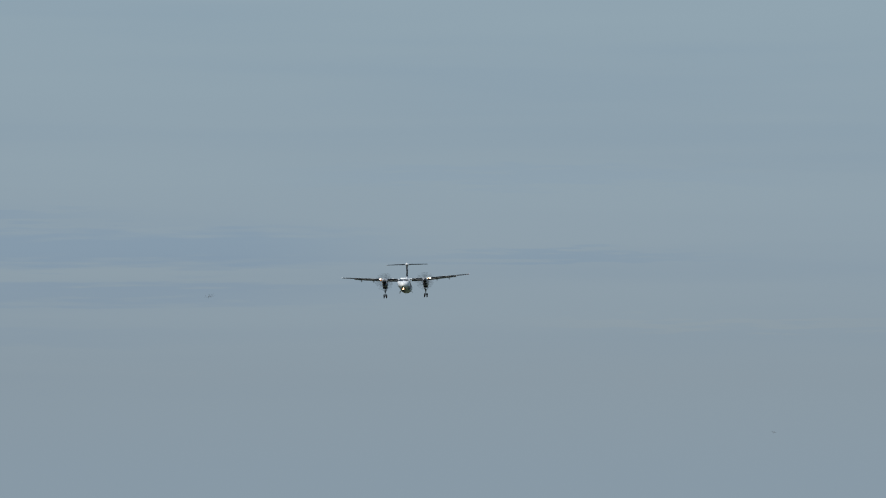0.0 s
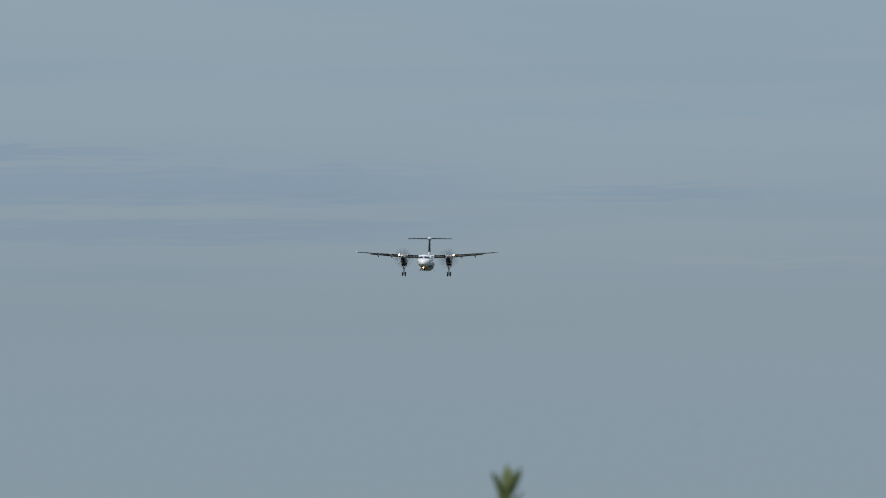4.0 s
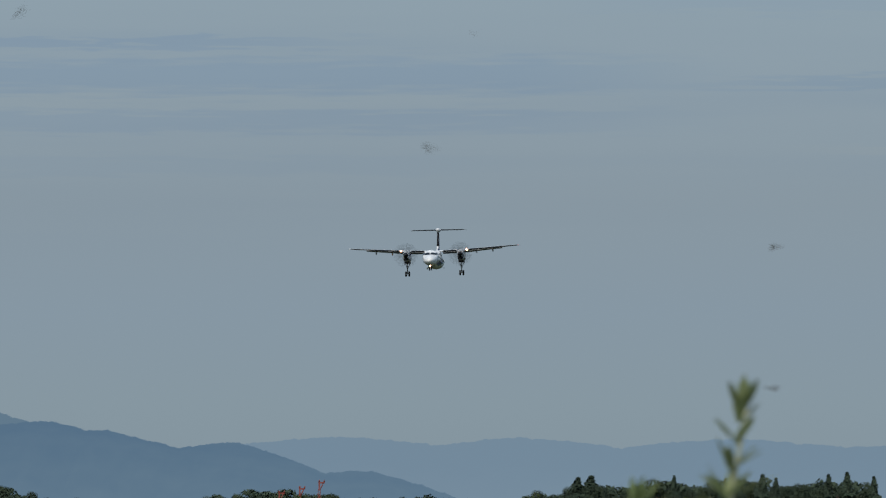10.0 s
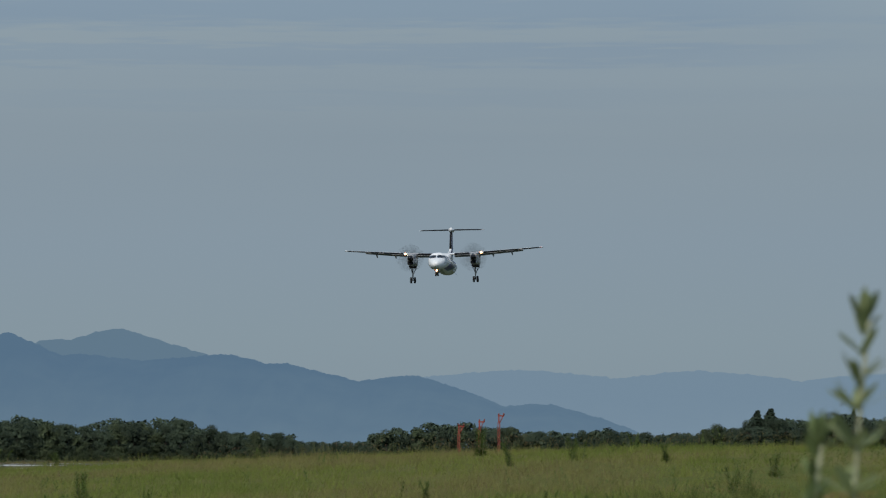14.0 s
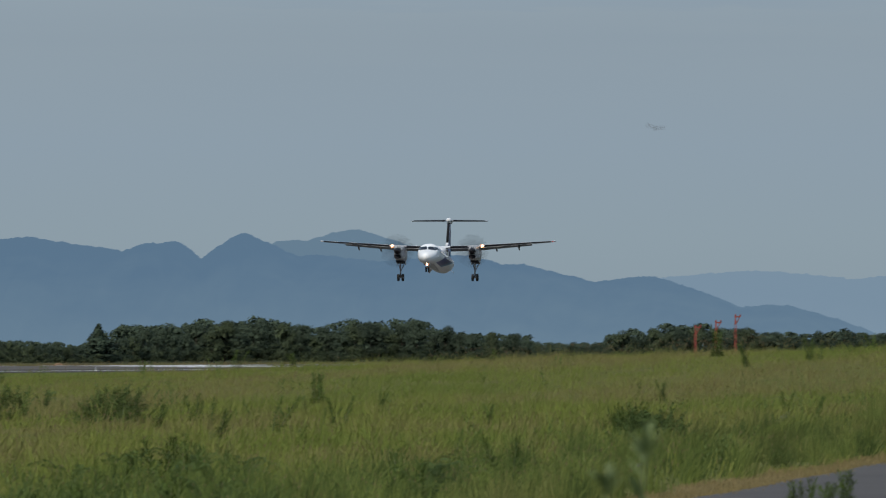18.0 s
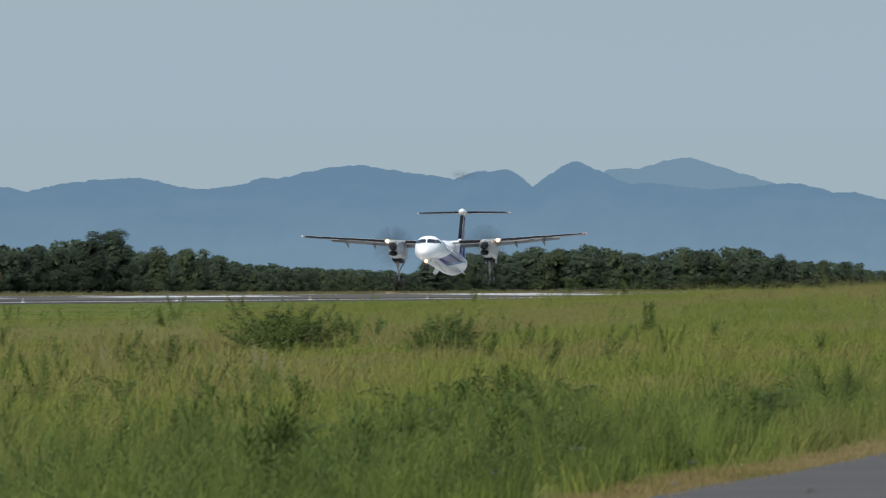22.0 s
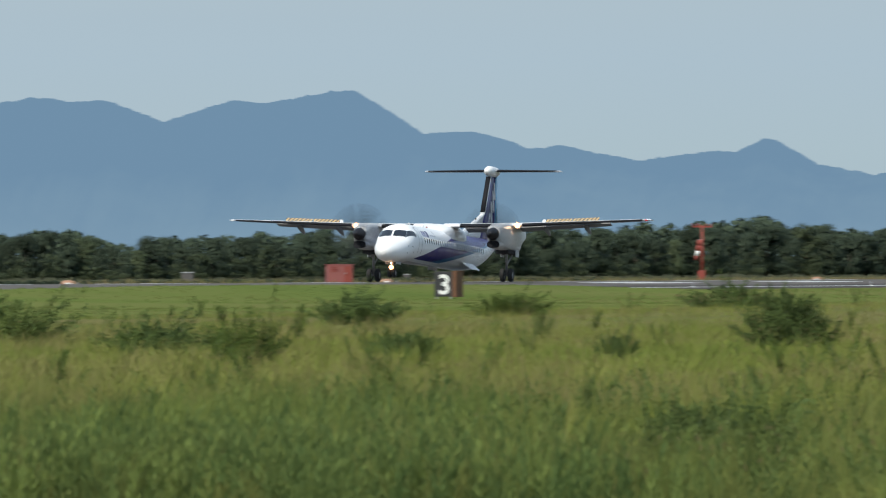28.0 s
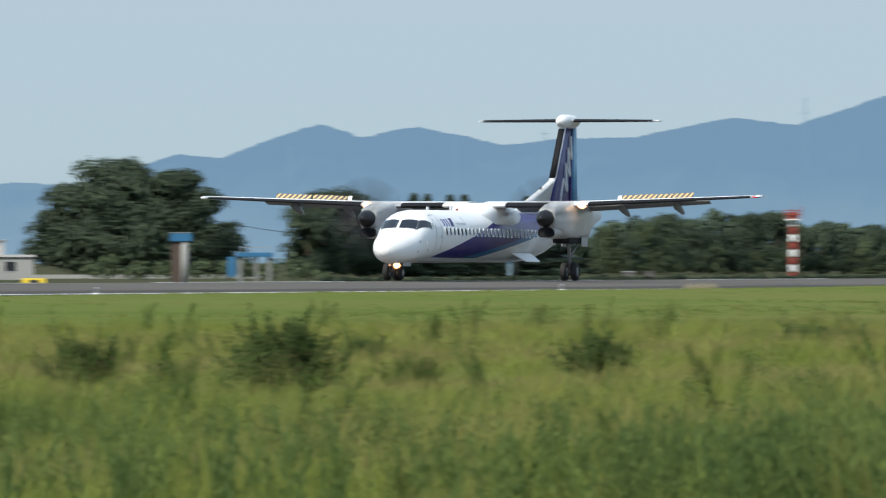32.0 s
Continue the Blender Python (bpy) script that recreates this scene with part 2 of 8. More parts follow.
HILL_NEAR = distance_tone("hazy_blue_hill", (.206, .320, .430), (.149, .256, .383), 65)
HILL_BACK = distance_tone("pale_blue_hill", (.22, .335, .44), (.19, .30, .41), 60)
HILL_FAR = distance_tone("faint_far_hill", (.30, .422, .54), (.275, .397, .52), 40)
ASPHALT = material("runway_asphalt", (.112, .102, .092), .95, vary=.3, size=9, fine=30, bump=.2, spec=.08)
ROAD = material("road_asphalt", (.098, .092, .088), .95, vary=.2, size=2, fine=60, bump=.3, spec=.12)
LINE_WHITE = material("runway_line_white", (.72, .72, .70), .7, vary=.2, size=2, fine=20)
BARK = material("bark", (.09, .07, .05), .9, vary=.3, size=.6, fine=6, bump=.5)
LEAF = material("tree_leaves", (.058, .079, .051), .6, vary=.2, size=2.5, fine=5, per=.24, island=.10, trans=.12, spec=.05)
LEAF_LIGHT = material("light_tree_leaves", (.078, .100, .053), .6, vary=.2, size=2.5, fine=5, per=.24, island=.10, trans=.12, spec=.05)
CONIFER = material("conifer_needles", (.036, .054, .034), .75, vary=.3, size=2, fine=5, per=.2, island=.4, spec=.2)
BUSH = material("bush_leaves", (.106, .152, .050), .8, vary=.25, size=.8, fine=5, per=.2, island=.2, trans=.3, spec=.04)
PALE_BUSH = material("pale_bush_leaves", (.148, .198, .062), .85, vary=.25, size=.5, fine=6, per=.2, island=.25, trans=.35, spec=.04)
WEED = material("weed_leaves", (.104, .148, .038), .85, vary=.25, size=.4, fine=6, per=.3, island=.3, trans=.35, spec=.04)
STEM = material("weed_stem", (.16, .19, .09), .8, vary=.2, size=.2, fine=5)
RED_PAINT = material("red_paint", (.26, .050, .034), .6, vary=.15, size=1, fine=8, per=.1)
WHITE_PAINT = material("white_paint", (.74, .74, .72), .55, vary=.08, size=1, fine=8)
BRICK_RED = material("hut_red_paint", (.27, .085, .075), .7, vary=.15, size=.8, fine=8)
CONCRETE = material("concrete", (.30, .30, .285), .85, vary=.2, size=1.5, fine=10, bump=.2)
BLUE_PAINT = material("blue_paint", (.025, .13, .26), .5, vary=.12, size=.6, fine=8)
YELLOW_PAINT = material("yellow_paint", (.80, .58, .05), .5, vary=.1, size=.6, fine=8)
GREY_METAL = material("grey_metal", (.35, .35, .35), .45, .6, vary=.12, size=.5, fine=8)
POLE_WOOD = material("weathered_pole_wood", (.10, .095, .09), .9, vary=.2, size=.5, fine=8, bump=.2)
DARK_BROWN = material("brown_wood", (.16, .07, .035), .8, vary=.25, size=.3, fine=8, bump=.3)
BLACK = material("black_paint", (.025, .025, .027), .5, vary=.15, size=.5, fine=8)

# ---- building helpers ----


def mesh_of(name, verts, faces, mat, smooth=False):
    me = bpy.data.meshes.new(name)
    me.from_pydata([tuple(v) for v in verts], [], faces)
    for m in (mat if isinstance(mat, (list, tuple)) else [mat]):
        me.materials.append(m)
    if smooth:
        me.polygons.foreach_set("use_smooth", [True] * len(me.polygons))
    me.update()
    return me


def part(name, data, parent=None, label="", m=None):
    """Links mesh data as one object under a thing or a part."""
    ob = new(name, data)
    if parent is not None:
        ob.parent = parent
    if m is not None:
        ob.matrix_basis = m
    return tagged(ob, label)


def thing(name, m, label, category, group="", kind=""):
    return_ob = new(name)
    return_ob.empty_display_size = .5
    return_ob.matrix_basis = m
    return tagged(return_ob, label, category, group, kind)


def bm_mesh(name, bm, mat, smooth=False, bevel=0.0):
    if bevel:
        bmesh.ops.bevel(bm, geom=list(bm.edges), offset=bevel, segments=2, affect='EDGES', profile=.5)
    me = bpy.data.meshes.new(name)
    bm.to_mesh(me)
    bm.free()
    for m in (mat if isinstance(mat, (list, tuple)) else [mat]):
        me.materials.append(m)
    if smooth:
        me.polygons.foreach_set("use_smooth", [True] * len(me.polygons))
    return me


def box(name, x0, x1, y0, y1, z0, z1, mat, bevel=.02):
    bm = bmesh.new()
    bmesh.ops.create_cube(bm, size=1, matrix=Matrix.Translation(((x0 + x1) / 2, (y0 + y1) / 2, (z0 + z1) / 2))
                          @ Matrix.Diagonal((x1 - x0, y1 - y0, z1 - z0, 1)))
    return bm_mesh(name, bm, mat, bevel=bevel)


def rod(name, a, b, r0, r1, mat, seg=10):
    a, b = Vector(a), Vector(b)
    bm = bmesh.new()
    bmesh.ops.create_cone(bm, cap_ends=True, segments=seg, radius1=r0, radius2=r1, depth=(b - a).length,
                          matrix=Matrix.Translation((a + b) / 2) @ (b - a).to_track_quat('Z', 'Y').to_matrix().to_4x4())
    return bm_mesh(name, bm, mat, smooth=True)


def loft(rings, cap=True, close=True):
    """Vertices and faces of a skin over rings of equal count."""
    n = len(rings[0])
    verts = [v for r in rings for v in r]
    faces = []
    for i in range(len(rings) - 1):
        for j in range(n if close else n - 1):
            k = (j + 1) % n
            faces.append((i * n + j, i * n + k, (i + 1) * n + k, (i + 1) * n + j))
    if cap:
        faces.append(tuple(range(n))[::-1])
        faces.append(tuple((len(rings) - 1) * n + j for j in range(n)))
    return verts, faces


# ---- ground, road, runway ----
RUNWAY_X = -171.65


def ground_z(x, y):
    r = abs(x - RUNWAY_X)
    z = -.012 * min(r, 30) - .14 * min(1, max(0, r - 30) / 25)
    z += 1.70 * math.exp(-((x + 22) / 24) ** 2 / 2 - ((y - 335) / 48) ** 2 / 2)
    z += min(1, max(0, (r - 30) / 3)) * math.exp(-((x + 136) / 6) ** 2 / 2) * (.22 * math.exp(-((y - 500) / 150) ** 6) + .28 * math.exp(-((y - 575) / 72) ** 4))
    off = min(1, max(0, (r - 32) / 20)) * min(1, max(0, (-16 - x) / 8) if x < -14 else 0)
    return z + off * .10 * noise.noise((x * .045, y * .03, 0))


def spaced(stops):
    out = []
    for a, b, step in stops:
        n = max(1, round((b - a) / step))
        out += [a + (b - a) * i / n for i in range(n)]
    return out + [stops[-1][1]]


def lawn_material(name):
    """Rough meadow soil and short turf, green to straw in patches."""
    m = bpy.data.materials.new(name)
    m.use_nodes = True
    nt = m.node_tree
    N, Lk = nt.nodes.new, nt.links.new
    b = nt.nodes["Principled BSDF"]
    b.inputs['Roughness'].default_value = .95
    b.inputs['Specular IOR Level'].default_value = 0.0
    tc = N("ShaderNodeTexCoord")
    n1, n2 = N("ShaderNodeTexNoise"), N("ShaderNodeTexNoise")
    n1.inputs['Scale'].default_value, n1.inputs['Detail'].default_value = .03, 3
    n2.inputs['Scale'].default_value, n2.inputs['Detail'].default_value = 1.2, 6
    for n in (n1, n2):
        Lk(tc.outputs['Object'], n.inputs['Vector'])
    mx = N("ShaderNodeMath")
    mx.operation = 'MULTIPLY_ADD'
    mx.inputs[1].default_value = .45
    Lk(n2.outputs[0], mx.inputs[0])
    Lk(n1.outputs[0], mx.inputs[2])
    r = ramp_of(nt, [(.45, (.075, .098, .030)), (.62, (.105, .125, .038)), (.82, (.145, .138, .055))])
    Lk(mx.outputs[0], r.inputs[0])
    # the mown strip beside the runway is short and bright
    cut = ramp_of(nt, [(.45, (.092, .126, .034)), (.65, (.112, .144, .039)), (.85, (.132, .148, .048))])
    Lk(mx.outputs[0], cut.inputs[0])
    sep, edge, mix = N("ShaderNodeSeparateXYZ"), N("ShaderNodeMapRange"), N("ShaderNodeMix")
    Lk(tc.outputs['Object'], sep.inputs[0])
    edge.inputs[1].default_value, edge.inputs[2].default_value = -76, -88
    Lk(sep.outputs[0], edge.inputs[0])
    rim, both = N("ShaderNodeMapRange"), N("ShaderNodeMath")
    rim.inputs[1].default_value, rim.inputs[2].default_value = -204, -202
    Lk(sep.outputs[0], rim.inputs[0])
    both.operation = 'MULTIPLY'
    Lk(edge.outputs[0], both.inputs[0])
    Lk(rim.outputs[0], both.inputs[1])
    end, trio = N("ShaderNodeMapRange"), N("ShaderNodeMath")
    end.inputs[1].default_value, end.inputs[2].default_value = 1200, 1050
    Lk(sep.outputs[1], end.inputs[0])
    trio.operation = 'MULTIPLY'
    Lk(both.outputs[0], trio.inputs[0])
    Lk(end.outputs[0], trio.inputs[1])
    both = trio
    mix.data_type = 'RGBA'
    Lk(both.outputs[0], mix.inputs[0])
    Lk(r.outputs[0], mix.inputs[6])
    Lk(cut.outputs[0], mix.inputs[7])
    # ground past the runway's end, unseen, is darkened to cut bounce under the airliner
    scrub, past = N("ShaderNodeMix"), N("ShaderNodeMapRange")
    past.inputs[1].default_value, past.inputs[2].default_value = 1150, 1400
    Lk(sep.outputs[1], past.inputs[0])
    scrub.data_type = 'RGBA'
    Lk(past.outputs[0], scrub.inputs[0])
    Lk(mix.outputs[2], scrub.inputs[6])
    scrub.inputs[7].default_value = (.05, .062, .036, 1)
    # rough ground on the far side of the runway
    rough, side = N("ShaderNodeMix"), N("ShaderNodeMapRange")
    side.inputs[1].default_value, side.inputs[2].default_value = -203, -209
    Lk(sep.outputs[0], side.inputs[0])
    rough.data_type = 'RGBA'
    Lk(side.outputs[0], rough.inputs[0])
    Lk(scrub.outputs[2], rough.inputs[6])
    rough.inputs[7].default_value = (.066, .070, .042, 1)
    Lk(rough.outputs[2], b.inputs['Base Color'])
    return m


TURF = lawn_material("meadow_turf")


def make_ground():
    xs = spaced([(-5000, -1200, 500), (-1200, -420, 60), (-420, -201.66, 12), (-201.66, -201.64, .02), (-201.64, -141.66, 10), (-141.66, -141.64, .02),
                 (-141.64, 20, 2.5), (20, 400, 40), (400, 5000, 600)])
    ys = spaced([(-3000, -200, 400), (-200, 40, 30), (40, 520, 4), (520, 1500, 20), (1500, 5000, 250)])
    verts = [(x, y, ground_z(x, y) - (.2 if -201.65 < x < -141.65 else 0)) for y in ys for x in xs]
    n = len(xs)
    faces = [(j * n + i, j * n + i + 1, (j + 1) * n + i + 1, (j + 1) * n + i) for j in range(len(ys) - 1) for i in range(n - 1)]
    tagged(new("ground", mesh_of("ground", verts, faces, TURF, True)), "flat grassy airfield meadow with green and straw patches", "ground", kind="structure")


make_ground()


def strip(name, x0, x1, y0, y1, lift, mat, step=25):
    """A paved sheet that follows the ground, with a thin edge."""
    ys = spaced([(y0, y1, step)])
    xs = [x0, x1]
    if x0 < RUNWAY_X < x1:
        xs = [x0, RUNWAY_X, x1]
    rings = []
    for y in ys:
        top = [(x, y, ground_z(x, y) + lift) for x in xs]
        rings.append(top + [(x1, y, ground_z(x1, y) - .1), (x0, y, ground_z(x0, y) - .1)])
    return mesh_of(name, *loft(rings), mat)


runway = tagged(new("runway", strip("runway", RUNWAY_X - 30, RUNWAY_X + 30, -400, 1480, .0, ASPHALT)), "long dark grey asphalt runway with worn tyre marks", "runway", kind="structure")


def road_edge(y):
    """The road's edge on the meadow's side: it runs slightly askew to the runway."""
    return -8.0 - .0365 * y


def road_mesh():
    rings = []
    for y in spaced([(15, 256, 6)]):
        x0 = road_edge(y) + .06 * math.sin(y * .7)
        x1 = road_edge(y) + 3.6
        rings.append([(x0, y, ground_z(x0, y) - .1), (x0, y, ground_z(x0, y) + .03), ((x0 + x1) / 2, y, ground_z(x0, y) + .06), (x1, y, ground_z(x1, y) + .03), (x1, y, ground_z(x1, y) - .1)])
    return mesh_of("road", *loft(rings), ROAD)


road = tagged(new("road", road_mesh()), "narrow grey asphalt service road beside the meadow", "road", kind="structure")


def runway_marking(x0, x1, y0, y1):
    part("painted_line", strip("painted_line", x0, x1, y0, y1, .008, LINE_WHITE, 25), runway)


SHOULDER = material("worn_dark_asphalt", (.070, .064, .058), .95, vary=.3, size=7, fine=30, bump=.2, spec=.06)
part("shoulder", strip("shoulder", RUNWAY_X + 17, RUNWAY_X + 30, -395, 1470, .005, SHOULDER), runway, "darker worn asphalt along the runway's side")
for e in (RUNWAY_X + 23.6, RUNWAY_X - 23.6):
    part("painted_line", strip("painted_line", e - .35, e + .35, -350, 1440, .011, LINE_WHITE, 25), runway, "white edge line")
for sx in (-1, 1):
    # threshold stripes, the broad aiming blocks, and the touchdown bars
    for k in range(6):
        x = RUNWAY_X + sx * (2.0 + 1.9 * k)
        runway_marking(x - .65, x + .65, 1100, 1185)
    runway_marking(RUNWAY_X + sx * 7 - 2, RUNWAY_X + sx * 7 + 2, 905, 990)
    for y0 in (775, 835):
        for k in range(2):
            x = RUNWAY_X + sx * (6 + 2.6 * k)
            runway_marking(x - .8, x + .8, y0, y0 + 22)
for k in range(40):
    runway_marking(RUNWAY_X - .25, RUNWAY_X + .25, -300 + k * 42, -300 + k * 42 + 26)

# ---- distant hills ----
WEST_PEAKS = [(-20.43, 30.9, 0.1, 0.1), (-19.72, 31.2, 0.03, 0.1), (-18.91, 42.2, 0.4, 0.1), (-18.23, 53.5, 0.33, 0.33), (-17.75, 52.6, 0.18, 0.19), (-16.82, 48.8, 0.03, 0.03), (-16.20, 56.1, 0.17, 0.1), (-15.42, 65.6, 0.3, 0.2), (-14.76, 66.7, 0.15, 0.15), (-14.44, 66.2, 0.15, 0.38), (-13.79, 65.6, 0.3, 0.12), (-13.22, 69.8, 0.13, 0.64), (-12.66, 54.1, 0.05, 0.3), (-12.21, 48.4, 0.25, 0.2), (-11.45, 46.4, 0.16, 0.1), (-11.19, 50.8, 0.5, 0.57), (-10.65, 36.6, 0.15, 0.15)]
EAST_PEAKS = [(-10.36, 41.3, 1.3, 0.05), (-10.14, 42.6, 0.1, 0.28), (-9.71, 37.8, 0.03, 0.03), (-9.51, 42.6, 0.5, 0.2), (-9.04, 47.0, 0.13, 0.13), (-8.89, 45.9, 0.05, 0.35), (-8.45, 45.0, 0.4, 0.6), (-8.34, 45.3, 0.2, 0.85), (-8.00, 48.8, 0.78, 0.47), (-7.65, 40.2, 0.2, 0.1), (-6.93, 39.7, 0.04, 0.22), (-6.66, 36.9, 0.1, 0.27), (-6.01, 32.4, 0.17, 0.38), (-5.37, 20.9, 0.08, 0.3)]
BACK_PEAKS = [(-7.79, 45.9, 0.4, 0.1), (-7.45, 49.9, 0.24, 0.29), (-6.85, 37.5, 0.1, 0.3)]
FAR_PEAKS = [(-6.79, 27.6, 0.05, 0.03), (-5.51, 33.8, 0.05, 0.05), (-4.63, 33.3, 0.06, 0.06), (-3.61, 33.3, 0.06, 0.05), (-2.66, 31.1, 0.04, 0.05), (-1.83, 32.0, 0.05, 0.05)]
WOOD_TOPS = [(-16.99, 0.069), (-16.91, 0.121), (-16.71, 0.237), (-16.08, 0.237), (-15.78, 0.182), (-15.45, 0.190), (-14.93, 0.176), (-14.63, 0.190), (-14.44, 0.127), (-14.27, 0.099), (-14.16, 0.160), (-13.83, 0.143), (-13.45, 0.179), (-13.04, 0.179), (-12.54, 0.207), (-11.91, 0.185), (-11.52, 0.226), (-11.34, 0.245), (-10.96, 0.218), (-10.63, 0.185), (-10.26, 0.220), (-10.17, 0.165), (-9.87, 0.171), (-9.65, 0.099), (-9.27, 0.074), (-8.94, 0.063), (-8.80, 0.041), (-8.58, 0.146), (-8.31, 0.165), (-7.89, 0.174), (-7.62, 0.140), (-7.43, 0.174), (-7.15, 0.165), (-6.93, 0.110), (-6.66, 0.099), (-6.52, 0.055), (-6.29, 0.050), (-6.18, 0.110), (-5.93, 0.146), (-5.76, 0.157), (-5.58, 0.132), (-5.29, 0.096), (-5.10, 0.124), (-4.80, 0.083), (-4.52, 0.130), (-4.32, 0.165), (-4.14, 0.180), (-3.72, 0.195), (-2.94, 0.190)]


def ridge(name, peaks, dist, mat, a0, a1, label, seed):
    """A range of hills: each peak falls off to both sides at its own slope, and the highest shows."""
    cols = int((a1 - a0) / .01)
    rings = []
    px = 4600 * radians(1)
    k = (dist + 140) / 4600
    for i in range(cols + 1):
        a = a0 + (a1 - a0) * i / cols
        h = -2.0
        for pa, ph, sl, sr in peaks:
            d = (a - pa) * px
            s = sl if d < 0 else sr
            soft = 3.0
            h = max(h, ph - s * (math.sqrt(d * d + soft * soft) - soft) - (d / 32) ** 2)
        h += 1.1 * noise.noise((a * 3.1, seed, 0)) + .5 * noise.noise((a * 17, seed, 4)) + .45 * noise.noise((a * 45, seed, 9)) + .3 * noise.noise((a * 110, seed, 2))
        h *= k
        w = Vector((math.sin(radians(a)), math.cos(radians(a)), 0))
        ring = []
        for f, back in ((-.15, 0), (.25, 25), (.55, 55), (.8, 90), (.95, 120), (1.0, 140), (.8, 190)):
            rr = dist + back + (12 * noise.noise((a * 5, f * 3, seed)) if 0 < f < 1 else 0)
            ring.append((w.x * rr, w.y * rr, h * f))
        rings.append(ring)
    v, f = loft(rings, cap=False, close=False)
    tagged(new(name, mesh_of(name, v, f, mat, True)), label, "hills", kind="structure")


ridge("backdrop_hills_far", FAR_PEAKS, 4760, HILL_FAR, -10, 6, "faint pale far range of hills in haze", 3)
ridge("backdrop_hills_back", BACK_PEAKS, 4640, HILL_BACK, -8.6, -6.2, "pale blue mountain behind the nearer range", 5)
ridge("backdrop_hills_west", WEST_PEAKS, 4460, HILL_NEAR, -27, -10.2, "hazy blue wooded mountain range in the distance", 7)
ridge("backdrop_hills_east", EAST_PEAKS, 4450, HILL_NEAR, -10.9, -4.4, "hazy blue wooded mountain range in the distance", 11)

# ---- the airliner ----


def livery():
    """White paint with a dark blue sweep along the side that widens aft, a pale blue line under it, and a blue tail."""
    m = bpy.data.materials.new("airliner_livery")
    m.use_nodes = True
    nt = m.node_tree
    N, Lk = nt.nodes.new, nt.links.new
    b = nt.nodes["Principled BSDF"]
    b.inputs['Roughness'].default_value = .28
    b.inputs['Coat Weight'].default_value = .12
    b.inputs['Specular IOR Level'].default_value = .22
    tc, sep = N("ShaderNodeTexCoord"), N("ShaderNodeSeparateXYZ")
    Lk(tc.outputs['Object'], sep.inputs[0])

    def math_node(op, a, c, d=None):
        n = N("ShaderNodeMath")
        n.operation = op
        for i, v in enumerate((a, c, d)):
            if v is None:
                continue
            if isinstance(v, (int, float)):
                n.inputs[i].default_value = v
            else:
                Lk(v, n.inputs[i])
        return n.outputs[0]

    y, z = sep.outputs[1], sep.outputs[2]
    y2 = math_node('MAXIMUM', math_node('ADD', y, 11.5), 0.0)
    top = math_node('MULTIPLY_ADD', y2, .185, 1.0)
    y3 = math_node('MAXIMUM', math_node('ADD', y, 6.0), 0.0)
    low = math_node('MULTIPLY_ADD', y3, .118, 1.06)
    pale = math_node('MULTIPLY_ADD', math_node('MAXIMUM', math_node('ADD', y, 3.6), 0.0), .130, 1.06)
    aft = math_node('GREATER_THAN', y, -11.5)
    blue = math_node('MULTIPLY', math_node('MULTIPLY', math_node('LESS_THAN', z, top), math_node('GREATER_THAN', z, low)), aft)
    cyan = math_node('MULTIPLY', math_node('MULTIPLY', math_node('LESS_THAN', z, low), math_node('GREATER_THAN', z, pale)), math_node('GREATER_THAN', y, -6.0))
    nz = N("ShaderNodeTexNoise")
    nz.inputs['Scale'].default_value, nz.inputs['Detail'].default_value = 1.3, 5
    Lk(tc.outputs['Object'], nz.inputs['Vector'])
    white = ramp_of(nt, [(.3, (.90, .90, .885)), (.7, (.94, .94, .925))])
    Lk(nz.outputs[0], white.inputs[0])
    last = white.outputs[0]
    # the grey along the belly is underside shade put into the paint
    grey = math_node('MULTIPLY', math_node('LESS_THAN', z, .90), math_node('GREATER_THAN', y, -12.0))
    for f, c in ((blue, (.017, .012, .17)), (cyan, (.03, .17, .36)), (grey, (.48, .49, .50))):
        mx = N("ShaderNodeMix")
        mx.data_type = 'RGBA'
        Lk(f, mx.inputs[0])
        Lk(last, mx.inputs[6])
        mx.inputs[7].default_value = (*c, 1)
        last = mx.outputs[2]
    Lk(last, b.inputs['Base Color'])
    rn = N("ShaderNodeMapRange")
    rn.inputs[3].default_value, rn.inputs[4].default_value = .22, .4
    Lk(nz.outputs[0], rn.inputs[0])
    Lk(rn.outputs[0], b.inputs['Roughness'])
    return m


def hazard():
    """Slanting yellow and black bars of the lifted panels."""
    m = bpy.data.materials.new("hazard_stripes")
    m.use_nodes = True
    nt = m.node_tree
    N, Lk = nt.nodes.new, nt.links.new
    b = nt.nodes["Principled BSDF"]
    tc, mp, w = N("ShaderNodeTexCoord"), N("ShaderNodeMapping"), N("ShaderNodeTexWave")
    mp.inputs['Rotation'].default_value = (0, 0, radians(40))
    Lk(tc.outputs['Object'], mp.inputs[0])
    Lk(mp.outputs[0], w.inputs['Vector'])
    w.inputs['Scale'].default_value = 1.55
    r = ramp_of(nt, [(.50, (.010, .010, .010)), (.56, (.50, .34, .13))])
    Lk(w.outputs[0], r.inputs[0])
    Lk(r.outputs[0], b.inputs['Base Color'])
    b.inputs['Roughness'].default_value = .5
    return m


LIVERY, HAZARD = livery(), hazard()
SKIN_WHITE = material("airliner_white", (.82, .82, .81), .3, vary=.05, size=1.2, fine=6)
SKIN_GREY = material("airliner_grey", (.40, .41, .43), .4, vary=.1, size=1.0, fine=6)
FLAP_GREY = material("flap_dark_grey", (.20, .205, .21), .5, vary=.1, size=1.0, fine=6)
NACELLE_GREY = material("nacelle_grey_white", (.66, .66, .65), .35, vary=.08, size=.8, fine=6)
BOOT = material("black_rubber_boot", (.010, .010, .012), .7, vary=.15, size=.5, fine=6, spec=.2)
PROP_BLACK = material("propeller_black", (.014, .014, .016), .4, vary=.1, size=.4, fine=6, spec=.35)
